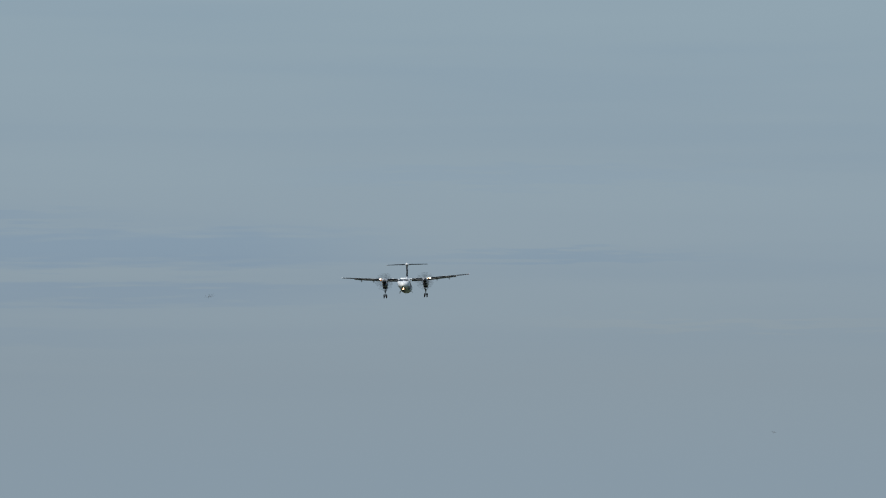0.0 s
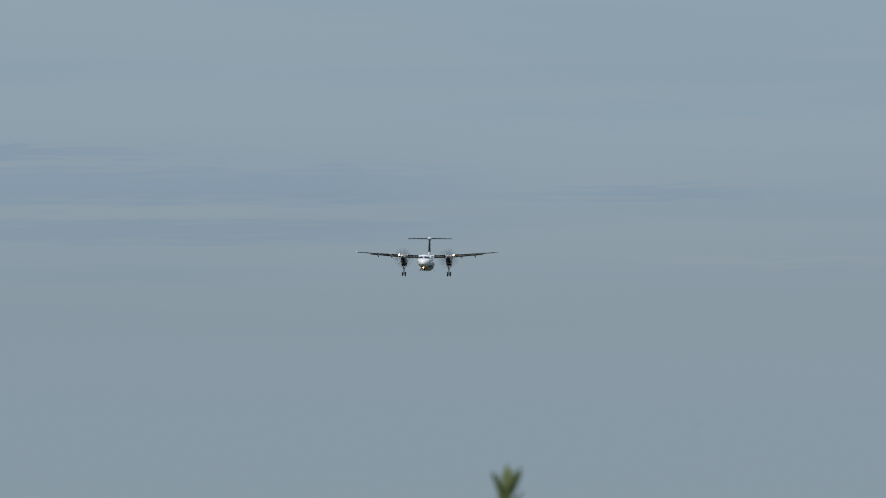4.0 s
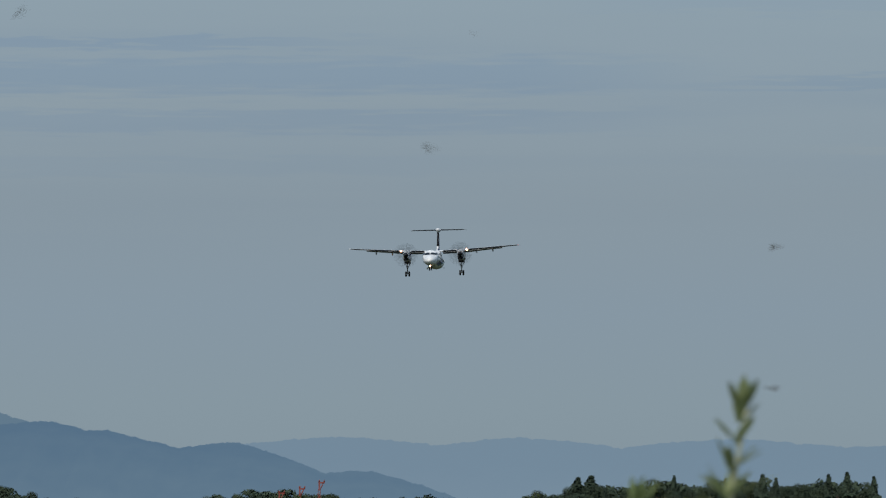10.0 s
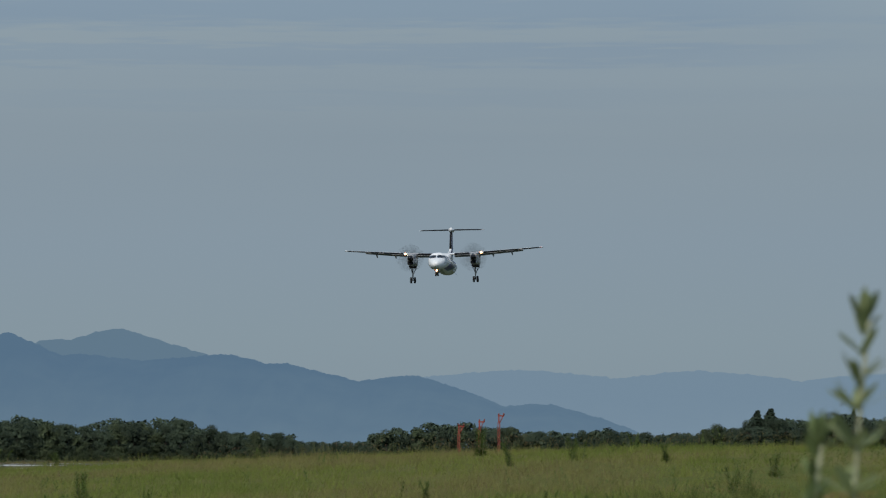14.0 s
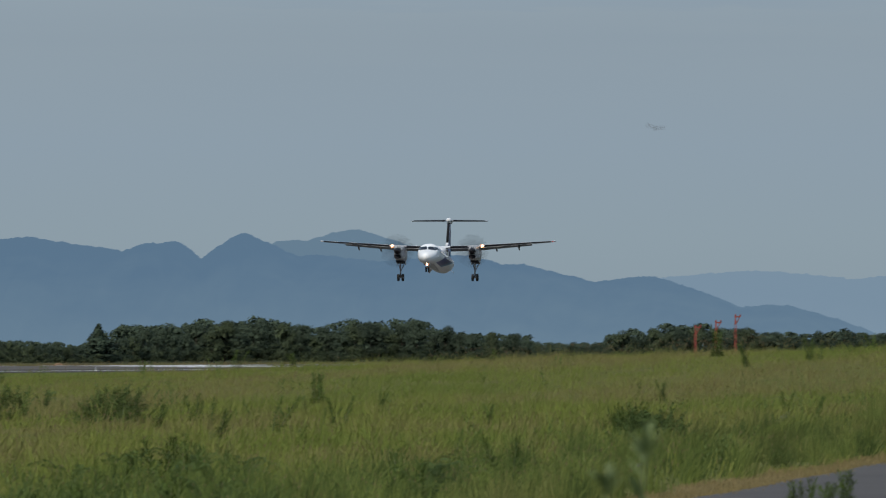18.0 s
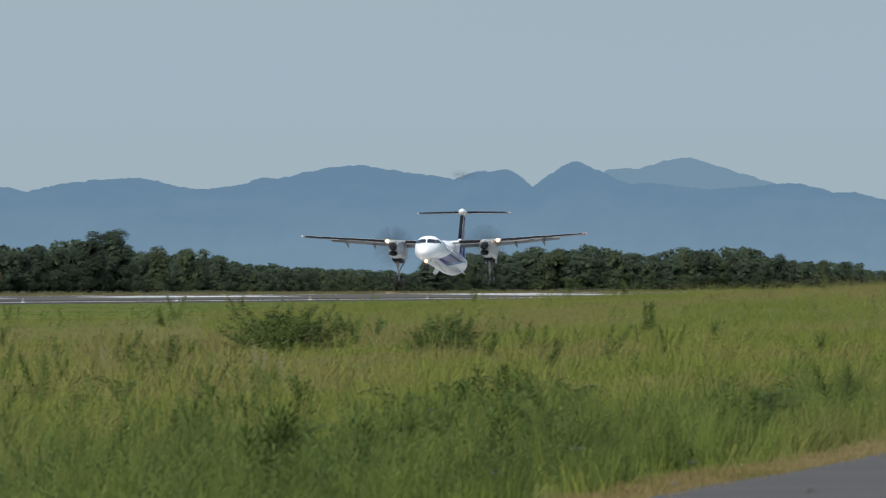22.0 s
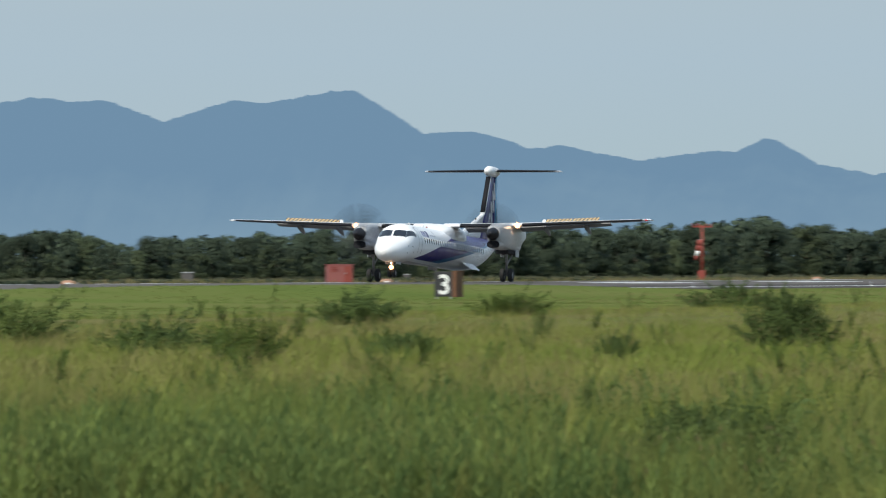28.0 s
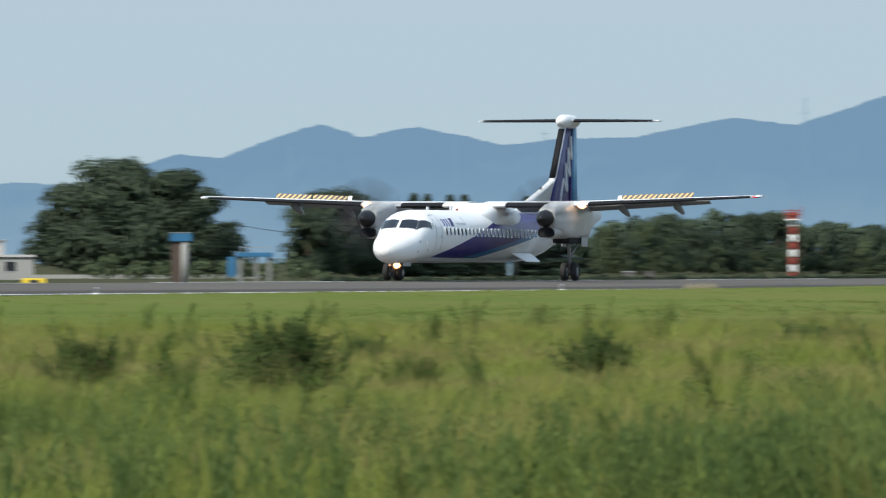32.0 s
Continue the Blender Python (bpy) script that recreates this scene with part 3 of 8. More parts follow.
TYRE = material("tyre_rubber", (.018, .018, .018), .8, vary=.2, size=.3, fine=6)
STRUT = material("gear_strut_metal", (.32, .32, .33), .4, .5, vary=.1, size=.3, fine=6)
FIN_BLUE = material("tail_deep_blue", (.016, .013, .15), .35, vary=.1, size=1, fine=6, spec=.25)
RUDDER_BLUE = material("rudder_blue", (.02, .24, .46), .35, vary=.1, size=1, fine=6)
PANE = material("cockpit_glass", (.012, .014, .018), .06, vary=.1, size=.6, fine=4, spec=.8)
CABIN_PANE = material("cabin_window_glass", (.025, .028, .036), .12, vary=.1, size=.6, fine=4, spec=.28)
MARK_GREY = material("tail_marking_grey", (.56, .57, .62), .35, vary=.05, size=1, fine=6)
MARK_BLUE = material("marking_violet_blue", (.11, .10, .34), .35, vary=.05, size=1, fine=6)
SEAM_GREY = material("panel_seam_grey", (.13, .13, .14), .5, vary=.1, size=.5, fine=6)
LAMP_WARM = glow("landing_lamp", (1.0, .76, .47), 16.0)
# orange glow of the disc round each glass imitates the lamp's halo
LAMP_HALO = glow("landing_lamp_halo", (1.0, .42, .18), 4.2)
LAMP_RED = glow("red_tip_lamp", (.6, .03, .05), .3)

HULL = [(-15.9, 1.40, .03, .03), (-15.85, 1.40, .25, .24), (-15.6, 1.40, .48, .46), (-15.1, 1.43, .73, .64), (-14.5, 1.49, .93, .75), (-14.0, 1.54, 1.04, .80),
        (-13.6, 1.60, 1.10, .84), (-13.0, 1.82, 1.19, 1.03), (-12.4, 1.97, 1.27, 1.18), (-11.9, 2.03, 1.31, 1.24), (-11.3, 2.06, 1.335, 1.265), (-10.3, 2.07, 1.345, 1.27), (-8.0, 2.08, 1.345, 1.27), (-2.0, 2.13, 1.345, 1.25), (4.0, 2.14, 1.345, 1.23),
        (6.5, 2.18, 1.32, 1.17), (8.5, 2.31, 1.18, 1.03), (10.5, 2.52, .96, .85), (12.5, 2.78, .70, .62), (14.5, 3.0, .42, .40), (15.7, 3.12, .22, .22), (16.1, 3.16, .05, .06)]


def hull_at(y):
    """Centre height, half width, half height and squareness of the hull at y."""
    for a, b in zip(HULL, HULL[1:]):
        if y <= b[0]:
            f = max(0, (y - a[0]) / (b[0] - a[0]))
            return [a[i] + (b[i] - a[i]) * f for i in range(4)] + [1 - .14 * max(0, min(1, (y + 15.2) / 1.2, (-10.4 - y) / 1.5))]
    return list(HULL[-1]) + [1]


def hull_point(y, deg, out=0.0):
    """A point of the hull at y, deg round from the top (to +x), that far outside the skin."""
    _, zc, w, h, p = hull_at(y)
    a = radians(deg)
    sn, cs = math.sin(a), math.cos(a)
    return Vector(((w + out) * math.copysign(abs(sn) ** p, sn), y, zc + (h + out) * math.copysign(abs(cs) ** p, cs)))


def hull_deg(y, z):
    """How far round the hull the height z lies at y."""
    _, zc, w, h, p = hull_at(y)
    c = max(-1, min(1, (z - zc) / h))
    return math.degrees(math.acos(math.copysign(abs(c) ** (1 / p), c)))


def patch(name, corners, mat, out=.012, n=6):
    """A pane or panel that follows the hull: corners (y, deg) in order round it."""
    (y0, a0), (y1, a1), (y2, a2), (y3, a3) = corners
    rows = []
    for i in range(n + 1):
        u = i / n
        row = []
        for j in range(n + 1):
            v = j / n
            y = (y0 * (1 - u) + y1 * u) * (1 - v) + (y3 * (1 - u) + y2 * u) * v
            a = (a0 * (1 - u) + a1 * u) * (1 - v) + (a3 * (1 - u) + a2 * u) * v
            row.append(hull_point(y, a, out))
        rows.append(row)
    v, f = loft(rows, cap=False, close=False)
    k = len(v)
    v2 = [p + Vector((-p.x * .01, 0, -.004)) for p in v]
    rim = [(i, i + 1, k + i + 1, k + i) for i in range(n)]
    return mesh_of(name, v + v2, f + rim, mat, True)


def foil(chord, thick, y_lead, x, z, n=14, lo=0.0, hi=1.0, grow=0.0):
    """A ring round an aerofoil between two shares of its chord."""
    up, dn = [], []
    for i in range(n + 1):
        c = lo + (hi - lo) * (1 - math.cos(math.pi / 2 * i / n)) if lo == 0 else lo + (hi - lo) * i / n
        t = thick * chord * 2.6 * (.2969 * math.sqrt(c) - .126 * c - .3516 * c * c + .2843 * c ** 3 - .1015 * c ** 4)
        t = max(t, .006) if c > .02 else t
        camber = .03 * chord * math.sin(math.pi * min(1, c))
        up.append(Vector((x, y_lead + c * chord - grow * (1 if i == 0 else .2), z + camber + t + grow)))
        dn.append(Vector((x, y_lead + c * chord - grow * (1 if i == 0 else .2), z + camber - t - grow)))
    return up + dn[::-1]


def wing_at(x):
    """Leading edge y, chord, thickness and height of the wing at x."""
    f = max(0, (abs(x) - 4.4) / 9.8)
    chord = 3.05 - 1.65 * f
    return (-1.25 + .55 * f, chord, .17 - .04 * f, 3.62 + .42 * f)


def wing_piece(name, x0, x1, lo, hi, mat, grow=0.0, n=8, drop=0.0, tilt=0.0):
    rings = []
    for i in range(n + 1):
        x = x0 + (x1 - x0) * i / n
        yl, ch, th, z = wing_at(x)
        ring = foil(ch, th, yl, x, z, lo=lo, hi=hi, grow=grow)
        if tilt:
            hinge = Vector((x, yl + lo * ch, z))
            rm = Matrix.Rotation(radians(-tilt), 3, 'X')
            ring = [hinge + rm @ (p - hinge) + Vector((0, .12, -drop)) for p in ring]
        rings.append(ring)
    return mesh_of(name, *loft(rings), mat, False)


GEAR_X = 4.5  # half the distance between the main legs


def build_airliner():
    plane = thing("airliner", pose(RUNWAY_X, 1000, 0), "white and blue twin-propeller airliner with wheels down, landing", "airplane")
    rings = []
    stations = spaced([(-15.9, -15.6, .06), (-15.6, -9, .2), (-9, 6, 1.0), (6, 15.7, .5), (15.7, 16.1, .2)])
    for y in stations:
        rings.append([hull_point(y, 360 * j / 48) for j in range(48)])
    body = part("fuselage", mesh_of("fuselage", *loft(rings), LIVERY, True), plane, "white fuselage with a dark blue sweep")
    def on_hull(y, z):
        return (y, hull_deg(y, z))

    def mirrored(corners, s):
        return [(y, s * a) for y, a in corners]

    for s in (1, -1):
        front = [(-13.60, 2.2), on_hull(-13.38, 2.36), on_hull(-12.76, 2.79), (-13.06, 2.0)]
        side = [on_hull(-13.36, 2.35), on_hull(-12.08, 2.38), on_hull(-12.02, 2.70), on_hull(-12.74, 2.79)]
        for name, corners in (("windshield", front), ("side_window", side)):
            w = part(name, patch(name, mirrored(corners, s), PANE, .014), body, "dark cockpit window")
            cy, ca = sum(c[0] for c in corners) / 4, sum(c[1] for c in corners) / 4
            rim = [(cy + (y - cy) * 1.04, ca + (a - ca) * 1.03) for y, a in corners]
            part("frame", patch("frame", mirrored(rim, s), SKIN_GREY, .006), w, "grey window surround")
        part("wiper", rod("wiper", hull_point(-13.62, s * 8, .03), hull_point(-13.46, s * 34, .03), .018, .014, BLACK, 6), body, "black wiper")
        # door seams, handle, vents and probes
        for y in (-11.55, -10.65):
            part("door_seam", patch("door_seam", [(y, s * 38), (y, s * 122), (y + .035, s * 122), (y + .035, s * 38)], SEAM_GREY, .006, 12), body)
        part("door_top_seam", patch("door_top_seam", [(-11.55, s * 37), (-11.55, s * 38.5), (-10.62, s * 38.5), (-10.62, s * 37)], SEAM_GREY, .006), body)
        part("door_handle", patch("door_handle", [(-10.86, s * 88), (-10.86, s * 94), (-10.78, s * 94), (-10.78, s * 88)], BLACK, .012), body)
        part("crew_window", patch("crew_window", mirrored([on_hull(-11.92, 2.52), on_hull(-11.84, 2.50), on_hull(-11.80, 2.66), on_hull(-11.88, 2.68)], s), BLACK, .010), body, "small dark vent")
        part("pitot_probe", rod("pitot_probe", hull_point(-12.9, s * 92), hull_point(-13.05, s * 92, .16), .03, .015, GREY_METAL, 6), body)
        for y, z in ((-13.55, 1.80), (-13.75, 1.35), (-12.55, 1.45)):
            a = hull_deg(y, z)
            part("static_port", patch("static_port", [(y, s * a), (y, s * (a + 4)), (y + .09, s * (a + 4)), (y + .09, s * a)], SEAM_GREY, .008, 2), body, "small dark port")
        # airline marking: plain bars
        for k in range(3):
            y = -10.15 + k * .40
            part("marking_bar", patch("marking_bar", mirrored([on_hull(y, 2.90), on_hull(y + .10, 2.56), on_hull(y + .32, 2.56), on_hull(y + .22, 2.90)], s), MARK_BLUE, .006), body)
        part("marking_flash", patch("marking_flash", mirrored([on_hull(-8.80, 2.95), on_hull(-8.92, 2.55), on_hull(-8.45, 2.55), on_hull(-8.32, 2.95)], s), FIN_BLUE, .006), body)
        part("marking_line", patch("marking_line", mirrored([on_hull(-8.0, 2.74), on_hull(-8.0, 2.66), on_hull(-6.4, 2.66), on_hull(-6.4, 2.74)], s), MARK_GREY, .006), body)
    # rounded cabin windows in white surrounds, slightly proud of the skin
    def rounded(name, x, y, z, r, mat):
        bm = bmesh.new()
        bmesh.ops.create_cube(bm, size=1, matrix=Matrix.Diagonal((x, y, z, 1)))
        bmesh.ops.bevel(bm, geom=[e for e in bm.edges if abs((e.verts[0].co - e.verts[1].co).x) > x * .7], offset=r, segments=4, affect='EDGES', profile=.5)
        return bm_mesh(name, bm, mat)

    pane, rim = rounded("cabin_window", .036, .22, .34, .08, CABIN_PANE), rounded("frame", .024, .31, .43, .11, SKIN_WHITE)
    for s in (1, -1):
        for k in range(28):
            y = -9.95 + k * .62
            p = hull_point(y, s * hull_deg(y, 2.30), .002)
            w = part("cabin_window", pane, body, m=Matrix.Translation(p) @ Matrix.Rotation(radians(-s * 10), 4, 'Y'))
            part("frame", rim, w)
        part("rear_door_seam", patch("rear_door_seam", [(8.0, s * 50), (8.0, s * 118), (8.03, s * 118), (8.03, s * 50)], SEAM_GREY, .006, 12), body)
    for y, deg in ((-8.8, 0), (-5.0, 0), (8.0, 0)):
        p = hull_point(y, deg)
        part("antenna", box("antenna", p.x - .02, p.x + .02, y - .15, y + .2, p.z - .05, p.z + .16, SKIN_WHITE, .01), body)
    part("beacon", rod("beacon", (0, -4.0, 3.33), (0, -4.0, 3.46), .09, .05, RED_PAINT, 8), body, "red beacon lamp")
    # a thin white plate added low on each side of the hull
    for s in (1, -1):
        v = [Vector((s * 1.10, 1.6, 1.36)), Vector((s * 1.10, 4.7, 1.36)), Vector((s * 1.48, 5.0, .98)), Vector((s * 1.48, 2.6, .98))]
        v2 = [p - Vector((0, 0, .05)) for p in v]
        part("ventral_strake", mesh_of("ventral_strake", v + v2, [(0, 1, 2, 3), (7, 6, 5, 4), (0, 1, 5, 4), (1, 2, 6, 5), (2, 3, 7, 6), (3, 0, 4, 7)], SKIN_WHITE), body, "white slanting plate low on the side of the hull")
    # wing box fairing over the hull
    rings = []
    for y, w, t in ((-2.9, .6, 3.28), (-2.3, .95, 3.50), (-1.5, 1.18, 3.76), (1.5, 1.2, 3.80), (2.8, 1.1, 3.66), (4.6, .7, 3.34)):
        rings.append([Vector((w * math.sin(a), y, 2.75 + (t - 2.75) * (abs(math.cos(a)) ** .4) * (1 if math.cos(a) > 0 else -.3))) for a in
                      [2 * math.pi * j / 28 for j in range(28)]])
    part("wing_fairing", mesh_of("wing_fairing", *loft(rings), SKIN_WHITE, True), body)
    legs, wings = [], []
    # wings
    for s in (1, -1):
        wing = part("wing", wing_piece("wing", s * .4, s * 14.0, 0, .72, SKIN_GREY, n=16), plane, "grey-white high wing with a black leading edge")
        wings.append((wing, s))
        part("aileron", wing_piece("aileron", s * 11.4, s * 13.9, .72, 1.0, FLAP_GREY), wing)
        part("flap", wing_piece("flap", s * 1.4, s * 4.0, .74, 1.06, FLAP_GREY, drop=.05, tilt=13), wing, "lowered inner flap")
        part("flap", wing_piece("flap", s * 5.0, s * 11.3, .74, 1.06, FLAP_GREY, drop=.05, tilt=13), wing, "lowered outer flap")
        part("deicing_boot", wing_piece("deicing_boot", s * 5.6, s * 13.75, 0, .15, BOOT, .012), wing, "black rubber leading edge")
        part("deicing_boot", wing_piece("deicing_boot", s * 1.6, s * 3.7, 0, .15, BOOT, .012), wing, "black rubber leading edge")
        part("root_skin", wing_piece("root_skin", s * .42, s * 1.56, 0, .5, SKIN_WHITE, .014), wing, "white wing root skin")
        rings = []
        for i in range(17):
            x = s * (1.6 + 12.2 * i / 16)
            yl, ch, th, z = wing_at(x)
            up = foil(ch, th, yl, x, z, n=14, lo=.16, hi=.6)[:15]
            rings.append([p + Vector((0, 0, .016)) for p in up] + [p + Vector((0, 0, .004)) for p in up[::-1]])
        part("upper_skin", mesh_of("upper_skin", *loft(rings), SKIN_WHITE, True), wing, "white upper wing skin")
        # wing tip
        yl, ch, th, z = wing_at(14.0)
        rings = [foil(ch * k, th * k2, yl + (1 - k) * ch * .6, s * x, z + .02, n=10) for x, k, k2 in ((14.0, 1, 1), (14.12, .93, .9), (14.2, .8, .6), (14.24, .6, .2))]
        tip = part("wing_tip", mesh_of("wing_tip", *loft(rings), SKIN_WHITE, True), wing, "white wing tip")
        part("tip_lamp", rod("tip_lamp", (s * 13.9, yl + .02, z), (s * 14.1, yl + .1, z), .055, .04, LAMP_RED if s > 0 else SKIN_WHITE, 8), wing)
        # flap track fairings
        for x in (7.0, 9.7):
            yl, ch, th, z = wing_at(x)
            rings = [[Vector((s * x + .11 * k * math.cos(a), y, z - .16 - .02 * k + .20 * k * math.sin(a) - d)) for a in [2 * math.pi * j / 12 for j in range(12)]]
                     for y, k, d in ((yl + .9, .1, 0), (yl + 1.3, .8, .05), (yl + 2.0, 1, .14), (yl + 2.6, .8, .3), (yl + 3.0, .15, .42))]
            part("flap_fairing", mesh_of("flap_fairing", *loft(rings), FLAP_GREY, True), wing)
        # landing lamp in the leading edge
        yl, ch, th, z = wing_at(5.45)
        part("lamp_housing", wing_piece("lamp_housing", s * 5.05, s * 5.75, 0, .16, SKIN_WHITE, .016, 3), wing, "white lamp housing in the leading edge")
        lamp = part("landing_light", rod("landing_light", (s * 5.45, yl + .15, z), (s * 5.45, yl - .07, z), .19, .18, LAMP_HALO, 16), wing)
        part("lamp_glass", rod("lamp_glass", (s * 5.45, yl - .07, z), (s * 5.45, yl - .13, z), .125, .08, LAMP_WARM, 16), lamp, "glowing warm landing lamp")
        # nacelle
        rings = []
        for y, zc, w, h in ((-4.03, 2.98, .40, .42), (-3.7, 2.97, .47, .56), (-2.9, 2.94, .55, .78), (-1.6, 2.92, .60, .90), (1.5, 2.92, .62, .90), (1.75, 3.05, .60, .74), (2.6, 3.18, .54, .56), (3.6, 3.24, .42, .40), (4.6, 3.22, .22, .24), (4.9, 3.24, .04, .05)):
            ring = []
            for j in range(28):
                a = 2 * math.pi * j / 28
                c, d = math.cos(a), math.sin(a)
                ring.append(Vector((s * GEAR_X + w * math.copysign(abs(d) ** .5, d), y, zc + h * math.copysign(abs(c) ** .5, c))))
            rings.append(ring)
        nac = part("engine_nacelle", mesh_of("engine_nacelle", *loft(rings), NACELLE_GREY, True), plane, "pale grey engine nacelle")
        rings = [[Vector((s * GEAR_X + k * .42 * math.cos(a), y, 2.32 + k * .27 * math.sin(a))) for a in [2 * math.pi * j / 24 for j in range(24)]]
                 for y, k in ((-3.80, .3), (-3.88, .85), (-3.92, .98), (-3.8, 1.05), (-3.2, 1.18), (-2.0, 1.05), (-.8, .3))]
        part("intake_cowl", mesh_of("intake_cowl", *loft(rings), NACELLE_GREY, True), nac)
        rings = [[Vector((s * GEAR_X + k * .41 * math.copysign(abs(math.cos(a)) ** .7, math.cos(a)), y, 2.30 + k * .235 * math.copysign(abs(math.sin(a)) ** .7, math.sin(a)))) for a in [2 * math.pi * j / 24 for j in range(24)]]
                 for y, k in ((-3.60, .9), (-4.06, 1.0), (-4.12, .92), (-4.08, .8), (-3.95, .1))]
        part("intake", mesh_of("intake", *loft(rings), BOOT, True), nac, "black oval air intake")
        part("exhaust", rod("exhaust", (s * GEAR_X, 3.0, 3.45), (s * GEAR_X, 3.9, 3.52), .15, .15, BOOT, 14), nac)
        # a black box under the nacelle stands in for the bay's shadow
        part("gear_bay", box("gear_bay", s * GEAR_X - .44, s * GEAR_X + .44, -1.5, 1.4, 1.80, 2.10, BOOT, .06), nac, "black box standing in for the shade of the open gear bay")
        for d in (-.50, .50):
            part("bay_door", box("bay_door", s * GEAR_X + d - .02, s * GEAR_X + d + .02, .3, 1.3, 1.66, 2.10, SKIN_GREY, .015), nac, "open gear bay door")
        # main gear: leg, braces, twin wheels
        leg = part("main_gear_leg", rod("main_gear_leg", (s * GEAR_X, -.30, 2.8), (s * GEAR_X, 0, .45), .11, .08, STRUT, 12), plane, "grey landing gear leg")
        legs.append(leg)
        part("brace", rod("brace", (s * GEAR_X - .32, .9, 2.1), (s * GEAR_X, .02, 1.15), .06, .05, STRUT, 8), leg)
        part("brace", rod("brace", (s * GEAR_X + .32, .9, 2.1), (s * GEAR_X, .02, 1.15), .06, .05, STRUT, 8), leg)
        part("brace", rod("brace", (s * GEAR_X, -.9, 2.15), (s * GEAR_X, -.03, 1.3), .05, .05, STRUT, 8), leg)
        part("torque_link", rod("torque_link", (s * GEAR_X, .1, 1.0), (s * GEAR_X, .3, .72), .04, .04, STRUT, 8), leg)
        part("torque_link", rod("torque_link", (s * GEAR_X, .3, .72), (s * GEAR_X, .05, .5), .04, .04, STRUT, 8), leg)
        part("axle", rod("axle", (s * GEAR_X - .42, 0, .44), (s * GEAR_X + .42, 0, .44), .06, .06, STRUT, 10), leg)
    # tail: fin, rudder, boot, bullet, tailplane
    def fin_ring(z, c0, c1, t):
        pts = []
        for i in range(12):
            c = i / 11
            th = t * (1 - c) ** .6 * min(1, c * 9) ** .5 * .5 + .01
            pts.append((c, th))
        return [Vector((w, c0 + (c1 - c0) * c, z)) for c, w in pts] + [Vector((-w, c0 + (c1 - c0) * c, z)) for c, w in pts[::-1]]

    fin = part("tail_fin", mesh_of("tail_fin", *loft([fin_ring(z, a, b, t) for z, a, b, t in ((2.7, 10.2, 14.6, .42), (3.6, 11.1, 14.75, .38), (5.5, 12.35, 15.0, .33), (7.75, 13.85, 15.35, .29))]), FIN_BLUE, True), plane, "deep blue tail fin")
    part("rudder", mesh_of("rudder", *loft([fin_ring(z, a, b, t) for z, a, b, t in ((3.2, 14.65, 15.52, .20), (5.5, 15.02, 15.56, .17), (7.7, 15.30, 15.62, .14))]), FIN_BLUE, True), fin, "deep blue rudder")
    part("rudder_tab", mesh_of("rudder_tab", *loft([fin_ring(z, a, b, t) for z, a, b, t in ((3.2, 15.30, 16.40, .20), (5.5, 15.36, 16.34, .17), (7.7, 15.42, 16.24, .14))]), RUDDER_BLUE, True), fin, "light blue trailing rudder tab")
    part("dorsal_fillet", mesh_of("dorsal_fillet", *loft([fin_ring(z, a, b, t) for z, a, b, t in ((2.9, 4.2, 12.0, .62), (3.5, 5.4, 12.1, .40), (4.0, 7.6, 12.2, .36), (4.5, 9.8, 12.3, .35), (5.0, 11.85, 12.55, .35), (5.25, 12.08, 12.5, .33))]), SKIN_WHITE, True), fin, "white fillet before the fin")
    part("fin_edge", mesh_of("fin_edge", *loft([fin_ring(z, a, b, .36) for z, a, b in ((5.1, 12.02, 12.78), (6.4, 12.88, 13.56), (7.72, 13.75, 14.36))]), SKIN_WHITE, True), fin, "white strip behind the black leading edge")
    part("deicing_boot", mesh_of("deicing_boot", *loft([fin_ring(z, a, b, .34) for z, a, b in ((5.15, 11.97, 12.22), (6.4, 12.81, 13.04), (7.62, 13.63, 13.85))]), BOOT, True), fin, "black rubber leading edge")
    part("beacon", box("beacon", -.03, .03, 10.0, 10.16, 4.42, 4.66, BLACK, .01), fin, "small dark aerial")
    for s in (1, -1):
        # a pale zigzag band of plain strokes climbs the fin
        turns = ((12.85, 4.00), (13.45, 5.15), (14.05, 4.45), (13.85, 5.95), (14.62, 5.25), (14.30, 6.70), (14.98, 6.10), (14.80, 7.25))
        for (ya, za), (yb, zb) in zip(turns, turns[1:]):
            w = .25
            x0, x1 = .200 - .014 * (za - 4), .200 - .014 * (zb - 4)
            v = [Vector((s * x0, ya - w / 2, za)), Vector((s * x0, ya + w / 2, za)), Vector((s * x1, yb + w / 2, zb)), Vector((s * x1, yb - w / 2, zb))]
            v2 = [Vector((s * .05, p.y, p.z)) for p in v]
            part("tail_marking", mesh_of("tail_marking", v + v2, [(0, 1, 2, 3), (4, 5, 6, 7), (0, 1, 5, 4), (1, 2, 6, 5), (2, 3, 7, 6), (3, 0, 4, 7)], MARK_GREY), fin, "pale slanting stroke")
    rings = [[Vector((.36 * k * math.cos(a), y, 7.98 + .36 * k * math.sin(a))) for a in [2 * math.pi * j / 18 for j in range(18)]] for y, k in
             ((13.2, .1), (13.35, .6), (13.8, .95), (14.6, 1.0), (15.6, .9), (16.3, .5), (16.6, .08))]
    part("tail_bullet", mesh_of("tail_bullet", *loft(rings), SKIN_WHITE, True), fin, "white bullet fairing")
    for s in (1, -1):
        rings = [foil(1.75 - .65 * f, .17, 14.2 + .5 * f, s * (.2 + 4.36 * f), 8.0, n=8, hi=.7) for f in (0, .33, .66, 1)]
        stab = part("tailplane", mesh_of("tailplane", *loft(rings), SKIN_GREY), plane, "grey tailplane with black leading edge")
